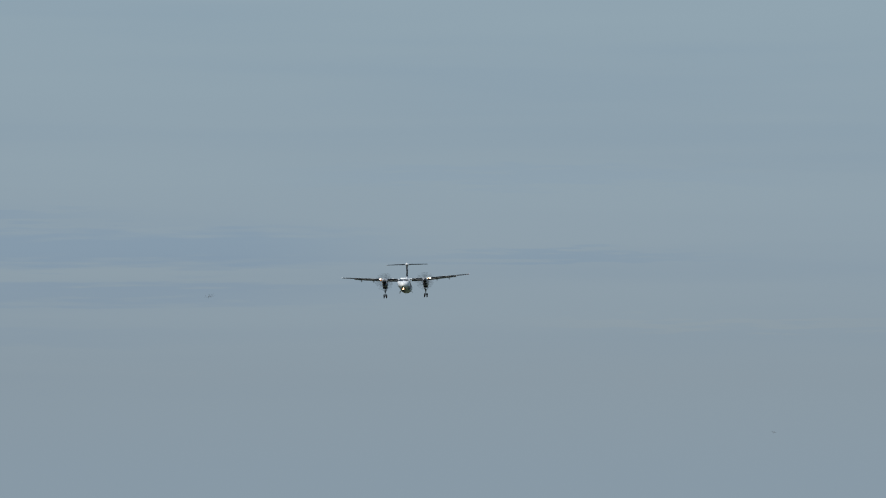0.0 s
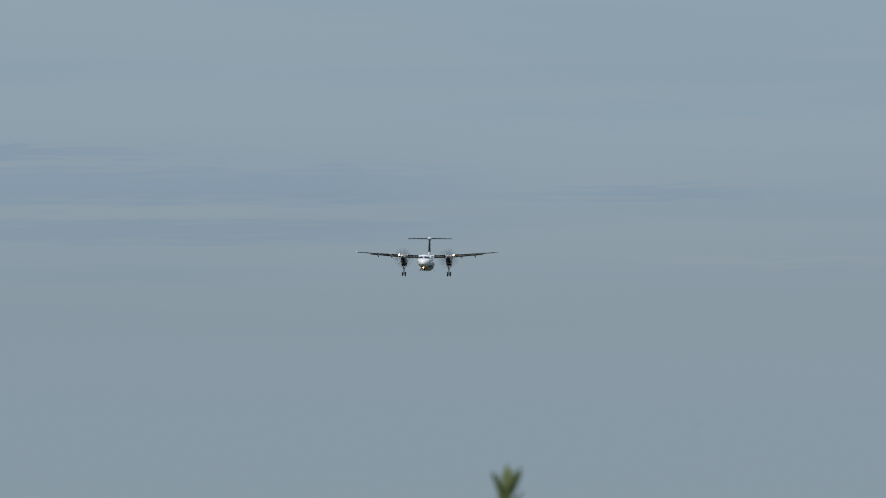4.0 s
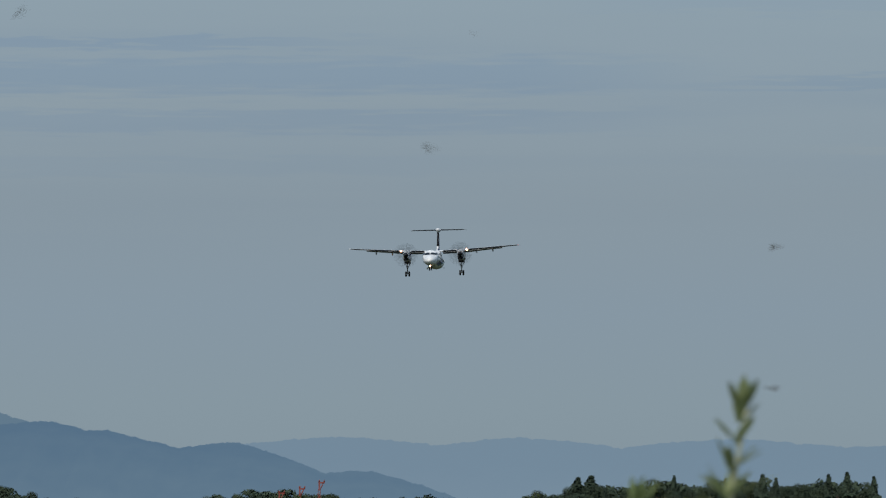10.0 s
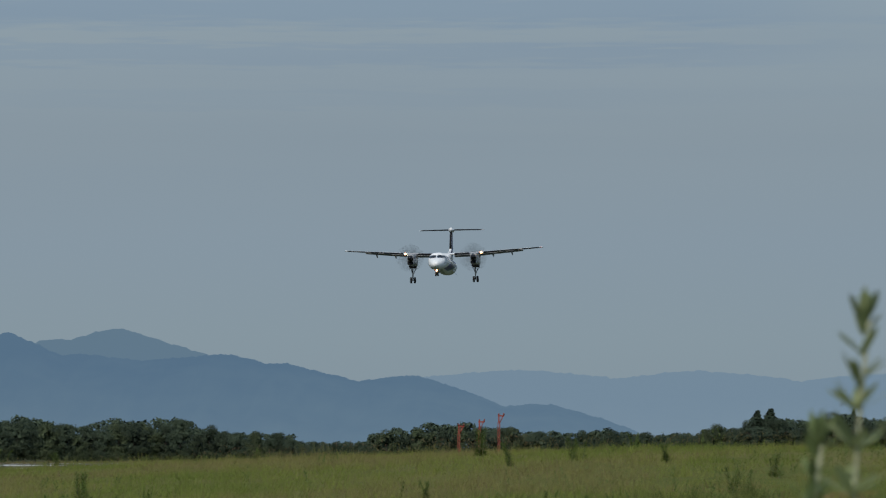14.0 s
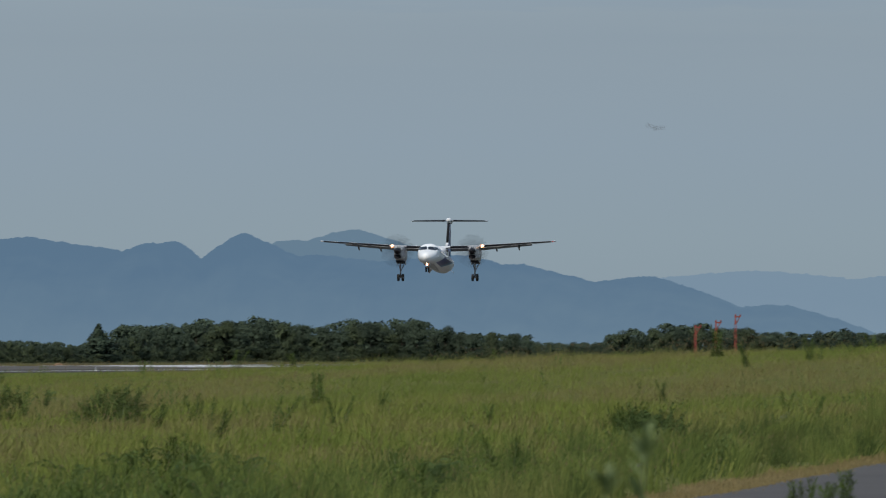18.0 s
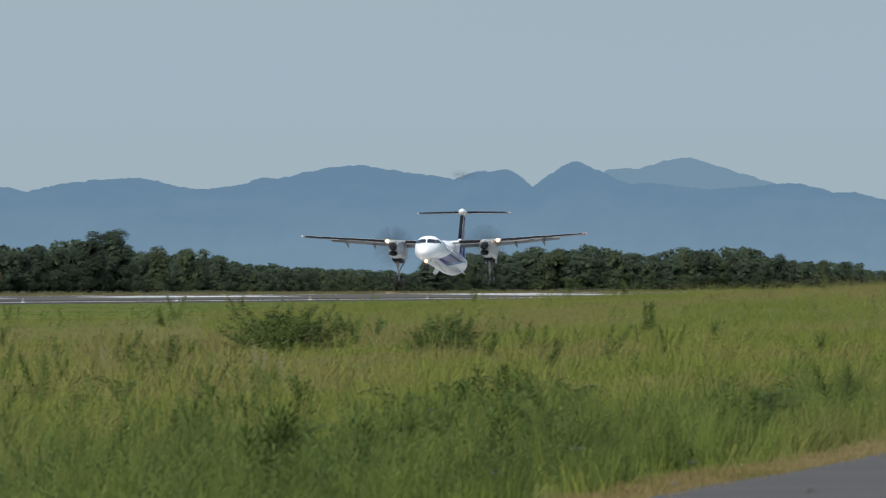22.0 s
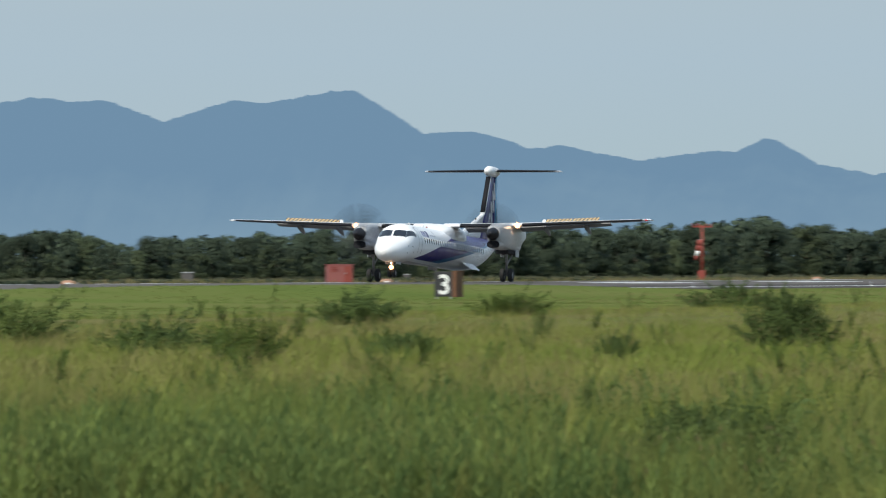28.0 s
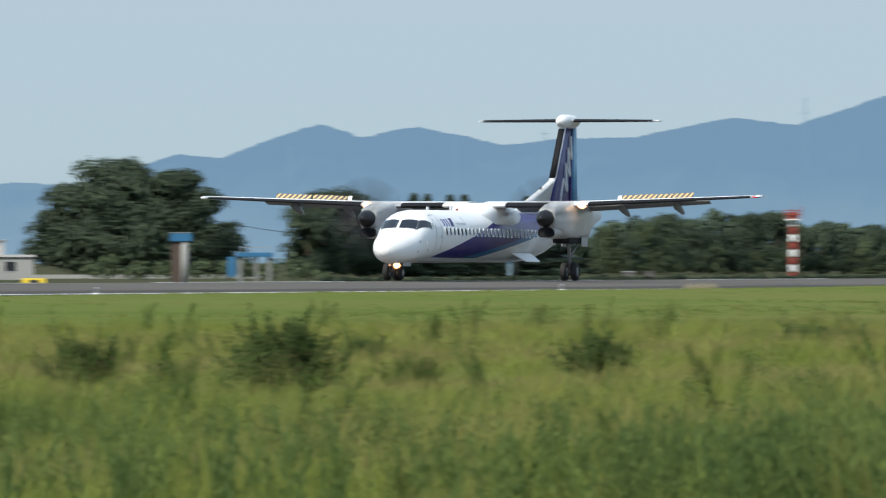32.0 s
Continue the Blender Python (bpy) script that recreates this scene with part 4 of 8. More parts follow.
        rings = [foil(1.75 - .65 * f, .17, 14.2 + .5 * f, s * (.2 + 4.32 * f), 8.0, n=8, lo=.7, hi=1.0) for f in (0, .5, 1)]
        part("elevator", mesh_of("elevator", *loft(rings), SKIN_GREY), stab)
        rings = [foil(1.75 - .65 * f, .17, 14.2 + .5 * f, s * (.45 + 3.95 * f), 8.0, n=8, hi=.2, grow=.012) for f in (0, .5, 1)]
        part("deicing_boot", mesh_of("deicing_boot", *loft(rings), BOOT), stab, "black rubber leading edge")
        rings = [foil((1.1 * k), .15, 14.72 + (1 - k) * .5, s * x, 8.0, n=8) for x, k in ((4.56, 1), (4.63, .9), (4.67, .6))]
        part("tail_tip", mesh_of("tail_tip", *loft(rings), SKIN_WHITE, True), stab)
    # nose gear
    leg = part("nose_gear_leg", rod("nose_gear_leg", (0, -13.3, 1.1), (0, -13.45, .32), .07, .05, STRUT, 10), plane, "grey nose gear leg")
    part("axle", rod("axle", (-.3, -13.45, .32), (.3, -13.45, .32), .045, .045, STRUT, 10), leg)
    part("brace", rod("brace", (0, -12.5, .95), (0, -13.4, .62), .04, .04, STRUT, 8), leg)
    lamp = part("taxi_light", rod("taxi_light", (0, -13.5, .66), (0, -13.75, .66), .12, .15, LAMP_HALO, 12), leg)
    part("lamp_glass", rod("lamp_glass", (0, -13.75, .66), (0, -13.79, .66), .09, .06, LAMP_WARM, 12), lamp, "glowing warm taxi lamp")
    part("lamp_glass", rod("lamp_glass", (0, -13.72, .92), (0, -13.76, .92), .055, .04, LAMP_WARM, 10), leg, "small glowing lamp")
    for s in (1, -1):
        part("gear_door", box("gear_door", s * .36 - .015, s * .36 + .015, -13.9, -12.6, .62, 1.0, SKIN_GREY, .01), plane, "grey nose gear door")
    # wheels, propellers and lift panels move on the airliner
    moving = {"wheel": [], "propeller": [], "panel": [], "leg": legs, "nose": leg, "wing": wings}

    def tyre_mesh(r, w):
        prof = [(r * .55, -w * .5), (r * .85, -w * .5), (r * .97, -w * .36), (r, -w * .12), (r, w * .12), (r * .97, w * .36), (r * .85, w * .5), (r * .55, w * .5)]
        rings = [[Vector((x, rr * math.sin(a), rr * math.cos(a))) for rr, x in prof] for a in [2 * math.pi * j / 24 for j in range(24)]]
        return mesh_of("tyre", *loft(rings + [rings[0]], cap=False, close=False), TYRE, True)

    def rim_mesh(r, w):
        bm = bmesh.new()
        bmesh.ops.create_cone(bm, cap_ends=True, segments=16, radius1=r * .56, radius2=r * .56, depth=w * .8, matrix=Matrix.Rotation(radians(90), 4, 'Y'))
        for j in range(6):
            a = 2 * math.pi * j / 6
            bmesh.ops.create_cube(bm, size=1, matrix=Matrix.Rotation(a, 4, 'X') @ Matrix.Translation((0, r * .3, 0)) @ Matrix.Diagonal((w * .9, r * .12, r * .12, 1)))
        return bm_mesh("rim", bm, GREY_METAL)

    t1, r1, t2, r2 = tyre_mesh(.44, .28), rim_mesh(.44, .28), tyre_mesh(.31, .19), rim_mesh(.31, .19)
    for x, y, r, tm, rm in ((-GEAR_X - .27, 0, .44, t1, r1), (-GEAR_X + .27, 0, .44, t1, r1), (GEAR_X - .27, 0, .44, t1, r1), (GEAR_X + .27, 0, .44, t1, r1), (-.15, -13.45, .31, t2, r2), (.15, -13.45, .31, t2, r2)):
        w = new("wheel")
        w.parent = plane
        w.matrix_basis = pose(x, y, r)
        part("tyre", tm, w, "black rubber tyre")
        part("rim", rm, w)
        moving["wheel"].append((w, x, y, r))
    # six curved blades
    blades = None
    for s in (1, -1):
        hub = new("propeller")
        hub.parent = plane
        hub.matrix_basis = pose(s * GEAR_X, -4.1, 2.98)
        tagged(hub, "black six-bladed propeller, spinning")
        if blades is None:
            rings = []
            for rr, c, tw in ((.3, .16, 62), (.6, .28, 55), (1.0, .44, 46), (1.4, .48, 38), (1.8, .42, 32), (2.0, .26, 29), (2.05, .08, 28)):
                tm = Matrix.Rotation(radians(90 - tw), 3, 'Z')
                rings.append([tm @ Vector((c * .5 * math.cos(a), .12 * c * math.sin(a), 0)) + Vector((0, -.04 * rr * rr / 2, rr)) for a in [2 * math.pi * j / 12 for j in range(12)]])
            blades = mesh_of("blade", *loft(rings), PROP_BLACK, True)
            rings = [[Vector((k * math.cos(a), y, k * math.sin(a))) for a in [2 * math.pi * j / 24 for j in range(24)]] for y, k in ((.10, .40), (-.05, .415), (-.3, .385), (-.55, .30), (-.76, .18), (-.86, .08), (-.9, .02))]
            cone = mesh_of("spinner", *loft(rings), PROP_BLACK, True)
        part("spinner", cone, hub)
        for j in range(6):
            part("blade", blades, hub, m=Matrix.Rotation(radians(60 * j), 4, 'Y'))
        moving["propeller"].append((hub, s * GEAR_X, -4.1, 2.98))
    # lift-dump panels on top of the wing
    for s in (1, -1):
        for x0, x1 in ((7.0, 8.75), (8.82, 10.6)):
            yl, ch, th, z = wing_at((x0 + x1) / 2)
            w = (x1 - x0) / 2
            za, zb = wing_at(x0)[3], wing_at(x1)[3]
            hold = new("lift_panel", box("lift_panel", -w, w, 0, .27, -.012, .012, HAZARD, .006))
            hold.parent = plane
            tagged(hold, "striped yellow and black lift panel")
            if x0 == 7.0:
                part("panel_bracket", box("panel_bracket", -s * (w + .14) - .1, -s * (w + .14) + .1, 0, .27, -.012, .012, SKIN_WHITE, .006), hold, "white bracket")
            moving["panel"].append((hold, s * (x0 + x1) / 2, yl + .62 * ch, z + .065 * ch, -s * math.degrees(math.atan2(zb - za, x1 - x0)), s))
            hold.matrix_basis = pose(s * (x0 + x1) / 2, yl + .62 * ch, z + .065 * ch)
    return plane, moving


airliner, moving = build_airliner()

# ---- woods behind the runway ----


def quads_object_mesh(name, quads, mats, index=None):
    """A mesh of loose quads from an array n x 4 x 3."""
    n = len(quads)
    me = bpy.data.meshes.new(name)
    me.vertices.add(n * 4)
    me.vertices.foreach_set("co", np.asarray(quads, dtype=np.float32).ravel())
    me.loops.add(n * 4)
    me.loops.foreach_set("vertex_index", np.arange(n * 4, dtype=np.int32))
    me.polygons.add(n)
    me.polygons.foreach_set("loop_start", np.arange(0, n * 4, 4, dtype=np.int32))
    for m in mats:
        me.materials.append(m)
    if index is not None:
        me.polygons.foreach_set("material_index", np.asarray(index, dtype=np.int32))
    me.update(calc_edges=True)
    return me


def soft_normals(me, normals):
    """Shade the leaves of a crown as the rounded mass that they make up: one normal a leaf."""
    n = np.repeat(np.asarray(normals, dtype=np.float32), 4, axis=0)
    n /= np.linalg.norm(n, axis=1)[:, None] + 1e-9
    me.polygons.foreach_set("use_smooth", np.ones(len(me.polygons), dtype=bool))
    me.normals_split_custom_set_from_vertices(n)
    return me


def leaf_quads(rng, centres, size, outward=None, rough=.38):
    """Small leaves: one lozenge a centre, turned at random or facing roughly outward from their lobe."""
    n = len(centres)
    a = rng.normal(size=(n, 3))
    if outward is not None:
        face = outward + rng.normal(0, rough, (n, 3))
        a = np.cross(face, a)
    a /= np.linalg.norm(a, axis=1)[:, None] + 1e-9
    b = np.cross(a, rng.normal(size=(n, 3)) if outward is None else face)
    b /= np.linalg.norm(b, axis=1)[:, None] + 1e-9
    s = size * rng.uniform(.6, 1.4, (n, 1))
    return np.stack([centres - a * s, centres + b * s * .55, centres + a * s, centres - b * s * .55], axis=1)


def crown_points(rng, n, height, width, foot, lobes, shape="broad"):
    """Points on the outer shells of many uneven lobes, and the way out of each."""
    cs, rs = [], []
    for k in range(lobes):
        if shape == "conifer":
            f = k / lobes
            z = foot + (height - foot) * (.03 + .93 * f)
            r = width * .5 * (1 - f) ** .95 + .05
            ang = rng.uniform(0, 2 * math.pi)
            cs.append((math.cos(ang) * r * .3, math.sin(ang) * r * .3, z))
            rs.append((r * .75, r * .75, (height - foot) / lobes * .85))
        else:
            f = rng.uniform(0, 1) if k % 3 else rng.uniform(0, .22)
            r = width * rng.uniform(.13, .25)
            z = min(foot + (height - foot) * (.08 + .84 * f), height - r * .62)
            reach = width * .5 * math.sqrt(max(.05, 1 - (1.95 * f - .75) ** 2 / 1.55)) * rng.uniform(.3, .82)
            ang = rng.uniform(0, 2 * math.pi)
            cs.append((math.cos(ang) * reach, math.sin(ang) * reach, z))
            rs.append((r, r, r * .72))
    cs, rs = np.array(cs), np.array(rs)
    share = rs[:, 0] ** 2 if shape == "broad" else rs[:, 0] + .25
    pick = rng.choice(lobes, n, p=share / share.sum())
    d = rng.normal(size=(n, 3))
    d[:, 2] = np.where(d[:, 2] < -.4, -d[:, 2], d[:, 2])
    d /= np.linalg.norm(d, axis=1)[:, None]
    p = cs[pick] + d * rs[pick] * (rng.uniform(.66 if shape == "broad" else .80, 1.07, (n, 1)) + .10 * np.sin(9 * d[:, :1] + 7 * d[:, 1:2] + pick[:, None]))
    keep = p[:, 2] > .01 * height
    return p[keep], d[keep]


def trunk_mesh(rng, height, r):
    rings = []
    for f in (0, .1, .3, .55, .8):
        cx, cy = .25 * f * math.sin(5 * f), .2 * f * math.cos(4 * f)
        rings.append([Vector((cx + r * (1 - f * .8) * math.cos(a), cy + r * (1 - f * .8) * math.sin(a), height * f)) for a in [2 * math.pi * j / 8 for j in range(8)]])
    v, f = loft(rings)
    for k in range(5):
        a, z0 = rng.uniform(0, 6.28), height * rng.uniform(.25, .6)
        tipp = Vector((math.cos(a) * height * .28, math.sin(a) * height * .28, z0 + height * .2))
        base = Vector((0, 0, z0))
        side = Vector((-math.sin(a), math.cos(a), 0)) * r * .35
        o = len(v)
        v += [base + side, base - side, base + Vector((0, 0, r * .6)), tipp]
        f += [(o, o + 1, o + 3), (o + 1, o + 2, o + 3), (o + 2, o, o + 3)]
    return mesh_of("trunk", v, f, BARK)


TREE_KINDS = []


def tree_kind(seed, shape, mat, n, leaf, label):
    """One tree of 8 m, to be copied at other sizes."""
    rng = np.random.default_rng(seed)
    width = 5.0 if shape == "conifer" else 6.6
    pts, outward = crown_points(rng, n, 8.0, width, .2, 16 if shape == "conifer" else 24, shape)
    # a dense dark heart behind the outer leaves
    heart = pts[:900] * np.array([.72, .72, .86])
    q = np.concatenate([leaf_quads(rng, pts, leaf, outward, .30), leaf_quads(rng, heart, .42, outward[:900], .3)])
    t = thing("conifer_tree" if shape == "conifer" else "broadleaf_tree", pose(0, -500, -.5), label, "tree", "trees of the wood")
    part("trunk", trunk_mesh(rng, 7.0, .16), t)
    whole = pts - np.array([0, 0, 3.0])
    soft = outward * .42 + whole / np.linalg.norm(whole, axis=1)[:, None] * .45 + rng.normal(0, .30, whole.shape)
    part("crown", soft_normals(quads_object_mesh("crown", q, [mat]), np.concatenate([soft, soft[:900]])), t)
    TREE_KINDS.append((t, leaf_quads(rng, pts[:900], .36, outward[:900], .25), soft[:900]))
    return t


for seed, mat, lab in ((1, LEAF, "dark green broadleaf tree at the wood's edge"), (2, LEAF, "dark green broadleaf tree at the wood's edge"),
                       (3, LEAF_LIGHT, "lighter green broadleaf tree at the wood's edge"), (4, LEAF, "dark green broadleaf tree at the wood's edge"),
                       (5, LEAF, "dark green broadleaf tree at the wood's edge"), (6, LEAF_LIGHT, "lighter green broadleaf tree at the wood's edge")):
    tree_kind(seed, "broad", mat, 9500, .105, lab)
tree_kind(7, "conifer", CONIFER, 3600, .16, "dark pointed conifer standing in the wood")


def wood_top(a):
    for (a0, e0), (a1, e1) in zip(WOOD_TOPS, WOOD_TOPS[1:]):
        if a0 <= a <= a1:
            return e0 + (e1 - e0) * (a - a0) / (a1 - a0) + .008
    return .05


def wood_distance(a):
    return min(330 / math.sin(radians(-min(a, -2.0))), 2300)


PLANTED = set()


def place_tree(kind, a, d, height, spin, wide=1.0):
    p = bearing(a) * d
    m = pose(p.x, p.y, ground_z(p.x, p.y) - .05, 0, 0, spin) @ Matrix.Diagonal((wide * height / 8, wide * height / 8, height / 8, 1))
    base = TREE_KINDS[kind][0]
    if kind not in PLANTED:
        PLANTED.add(kind)
        base.matrix_basis = m
        return base
    keep = base.matrix_basis.copy()
    base.scale = (1, 1, 1)
    made = copy_thing(base, m)
    base.matrix_basis = keep
    return made


def make_wood():
    rng = np.random.default_rng(21)
    # the front trees, one by one
    a = -16.95
    while a < -2.7:
        d = wood_distance(a) + rng.uniform(-4, 8)
        h = max(1.8, (EYE.z + d * math.tan(radians(wood_top(a))) + .5) * rng.uniform(.64, 1.02))
        place_tree(int(rng.choice([0, 1, 2, 3, 4, 5], p=[.2, .2, .13, .2, .2, .07])), a, d, h, rng.uniform(0, 360), rng.uniform(.85, 1.15))
        a += math.degrees(h * .40 / d)
    # deeper rows, one mass of foliage
    mass, ways = [], []
    for row in range(1, 5):
        a = -16.95
        while a < -2.7:
            d = wood_distance(a) + 10 + 11 * row + rng.uniform(-4, 4)
            h = max(1.8, (EYE.z + d * math.tan(radians(wood_top(a))) + .5) * rng.uniform(*((.76, .96), (.78, 1.0), (.80, 1.02), (.62, .80))[row - 1]))
            _, q, w = TREE_KINDS[int(rng.integers(0, 6))]
            t = rng.uniform(0, 6.28)
            turn = np.array([[math.cos(t), math.sin(t), 0], [-math.sin(t), math.cos(t), 0], [0, 0, 1]])
            p = bearing(a) * d
            mass.append((q @ turn) * (h / 8) + np.array([p.x, p.y, -.55]))
            ways.append(w @ turn)
            a += math.degrees(h * .46 / d)
    woodland = soft_normals(quads_object_mesh("woodland", np.concatenate(mass), [LEAF]), np.concatenate(ways))
    tagged(new("woodland", woodland), "dense dark green wood behind the runway", "woodland", kind="stuff")
    # young growth along the wood's edge, lighter and lower than the trees
    young, young_ways = [], []
    a = -16.9
    while a < -2.7:
        d = wood_distance(a) - 7 + rng.uniform(-3, 3)
        h = max(1.2, (EYE.z + d * math.tan(radians(wood_top(a))) + .5) * rng.uniform(.30, .62))
        k = h / 8
        pts, out = crown_points(rng, 760, 8.0, 9.5, .1, 14)
        t = rng.uniform(0, 6.28)
        q = leaf_quads(rng, pts * k, .10, out, .3)
        p = bearing(a) * d
        young_ways.append(out)
        young.append(q + np.array([p.x, p.y, ground_z(p.x, p.y) - .1]))
        a += math.degrees(h * rng.uniform(.5, 1.3) / d)
    scrub = soft_normals(quads_object_mesh("young_growth", np.concatenate(young), [LEAF_LIGHT]), np.concatenate(young_ways))
    tagged(new("young_growth", scrub), "olive green young growth along the wood's edge", "shrubs", kind="stuff")
    # trees that stand out
    east = [(-8.70, .150, 6, 2.0), (-4.335, .198, 6, 1.9), (-4.27, .206, 6, 2.1), (-3.87, .212, 6, 1.0), (-3.62, .200, 6, 1.1), (-3.575, .190, 6, .9), (-3.44, .222, 6, 1.4), (-3.375, .206, 6, 1.1), (-3.12, .225, 6, 1.2), (-3.03, .235, 6, 1.3), (-2.90, .215, 6, 1.2), (-10.25, .245, 1, 1.0), (-10.36, .235, 4, .9)]
    west = [(-18.29, .27, 0, .9), (-18.22, .32, 1, 1.0), (-18.12, .33, 3, 1.05), (-18.03, .30, 4, 1.0), (-17.95, .27, 0, 1.0), (-17.86, .26, 1, 1.0),
            (-17.765, .322, 6, 1.7), (-17.70, .318, 6, 1.6), (-17.59, .315, 6, 1.7), (-17.52, .315, 6, 1.7), (-17.73, .24, 3, 1.1), (-17.63, .24, 4, 1.1), (-17.54, .22, 0, 1.1),
            (-17.36, .17, 1, 1.0), (-17.30, .25, 6, 2.1), (-17.21, .305, 6, 2.0), (-17.13, .31, 6, 2.0), (-17.20, .20, 3, 1.2), (-17.08, .19, 4, 1.0), (-17.03, .12, 2, 1.0),
            (-17.45, .10, 2, 1.2), (-18.27, .15, 2, 1.0), (-18.18, .19, 5, 1.2), (-18.0, .16, 2, 1.2), (-17.82, .15, 5, 1.2)]
    for a, elev, kind, wide in east + west:
        d = wood_distance(a) * (.97 if a < -17 else 1.0)
        place_tree(kind, a, d, (EYE.z + d * math.tan(radians(elev)) + .5) * (1.05 if kind != 6 else 1.06), a * 77 % 360, wide)


make_wood()


def big_tree():
    """The old spreading tree that stands clear of the wood."""
    rng = np.random.default_rng(41)
    d = 960
    p = bearing(-19.14) * d
    t = thing("spreading_tree", pose(p.x, p.y, ground_z(p.x, p.y) - .05), "large dark spreading broadleaf tree standing alone", "tree")
    part("trunk", trunk_mesh(rng, 8.0, .35), t)
    pts, outs = [], []
    for cx, cz, w, h, n in ((-1.5, 7.0, 8.0, 5.6, 6000), (3.8, 6.3, 6.6, 5.0, 4500), (-4.6, 5.3, 6.6, 5.0, 4500), (6.6, 4.3, 6.2, 5.4, 4000), (-6.6, 3.2, 5.6, 5.0, 3200),
                            (1.0, 3.8, 10.0, 5.0, 5500), (7.8, 2.4, 5.0, 4.0, 2200), (-3.0, 2.4, 8.0, 4.0, 3000), (3.5, 2.2, 8.0, 4.0, 3000)):
        q, o = crown_points(rng, int(n * 1.5), h, w, .1, 30)
        q[:, 0] += cx
        q[:, 2] += cz - h * .5
        pts.append(q)
        outs.append(o)
    pts = np.concatenate(pts)
    outs = np.concatenate(outs)
    whole = pts - np.array([0, 0, 3.0])
    soft = outs * .40 + whole / np.linalg.norm(whole, axis=1)[:, None] * .45 + rng.normal(0, .34, whole.shape)
    heart = (pts * np.array([.88, .8, .92]))[::6] + np.array([0, .4, .1])
    part("crown", soft_normals(quads_object_mesh("crown", np.concatenate([leaf_quads(rng, pts, .15, outs, .35), leaf_quads(rng, heart, .5, outs[::6], .3)]), [LEAF]), np.concatenate([soft, soft[::6]])), t)


big_tree()


def low_hedge(a0, a1, d, h, seed, mat, label):
    rng = np.random.default_rng(seed)
    pts, outs = [], []
    a = a0
    while a < a1:
        p = bearing(a) * (d or 213 / math.sin(radians(-a)))
        q, o = crown_points(rng, 260, h * rng.uniform(.7, 1.1), h * 1.9, 0, 8)
        pts.append(q + np.array([p.x, p.y, ground_z(p.x, p.y) - .05]))
        outs.append(o)
        a += math.degrees(h * .9 / p.length)
    tagged(new("hedge", quads_object_mesh("hedge", leaf_quads(rng, np.concatenate(pts), .16, np.concatenate(outs)), [mat])), label, "hedge", kind="stuff")


low_hedge(-19.3, -18.2, 900, 2.0, 51, LEAF_LIGHT, "low light green shrubs under the trees")
low_hedge(-18.2, -12.0, None, .45, 52, LEAF, "low scrub along the far edge of the runway")

# ---- things of the airfield ----


def low_wall():
    rings = []
    for k in range(30):
        a = -20.4 + 1.95 * k / 29
        for_d = 940
        p, q = bearing(a) * for_d, bearing(a) * (for_d + .3)
        z = ground_z(p.x, p.y)
        rings.append([(p.x, p.y, z - .1), (p.x, p.y, z + .30), (q.x, q.y, z + .30), (q.x, q.y, z - .1)])
    tagged(new("wall_low", mesh_of("wall_low", *loft(rings), CONCRETE)), "long low grey concrete wall behind the runway", "wall", kind="structure")


low_wall()


def at(a, d, lift=0.0, turn=0.0):
    p = bearing(a) * d
    return pose(p.x, p.y, ground_z(p.x, p.y) + lift, 0, 0, -a + turn)


def windsock():
    t = thing("windsock_mast", at(-11.51, 1254, -.02), "red mast with a drooping red and white windsock", "windsock")
    part("base_box", box("base_box", -.45, .3, -.3, .3, 0, 1.1, RED_PAINT), t)
    part("mast", rod("mast", (0, 0, 0), (0, 0, 5.95), .17, .12, RED_PAINT), t)
    part("cross_bar", box("cross_bar", -1.05, 1.05, -.06, .06, 5.68, 5.86, RED_PAINT, .01), t)
    for x in (-.95, -.45, .45, .95):
        lamp = part("lamp", rod("lamp", (x, 0, 5.84), (x, 0, 6.1), .1, .06, RED_PAINT, 8), t)
    sock = [((-.25, 0, 4.35), .26, RED_PAINT), ((-.34, 0, 3.75), .25, RED_PAINT), ((-.46, 0, 3.2), .23, WHITE_PAINT), ((-.58, 0, 2.65), .21, RED_PAINT), ((-.68, 0, 2.2), .18, RED_PAINT)]
    for (p0, r0, m), (p1, r1, _) in zip(sock, sock[1:]):
        part("sock_ring", rod("sock_ring", p0, p1, r0, r1, m, 14), t, "white cloth ring" if m is WHITE_PAINT else "red cloth ring")
    part("boom", rod("boom", (0, 0, 4.35), (-.3, 0, 4.4), .04, .04, GREY_METAL, 6), t)


windsock()


PALE_BAND = material("weathered_white_band", (.42, .41, .40), .7, vary=.2, size=.5, fine=8)


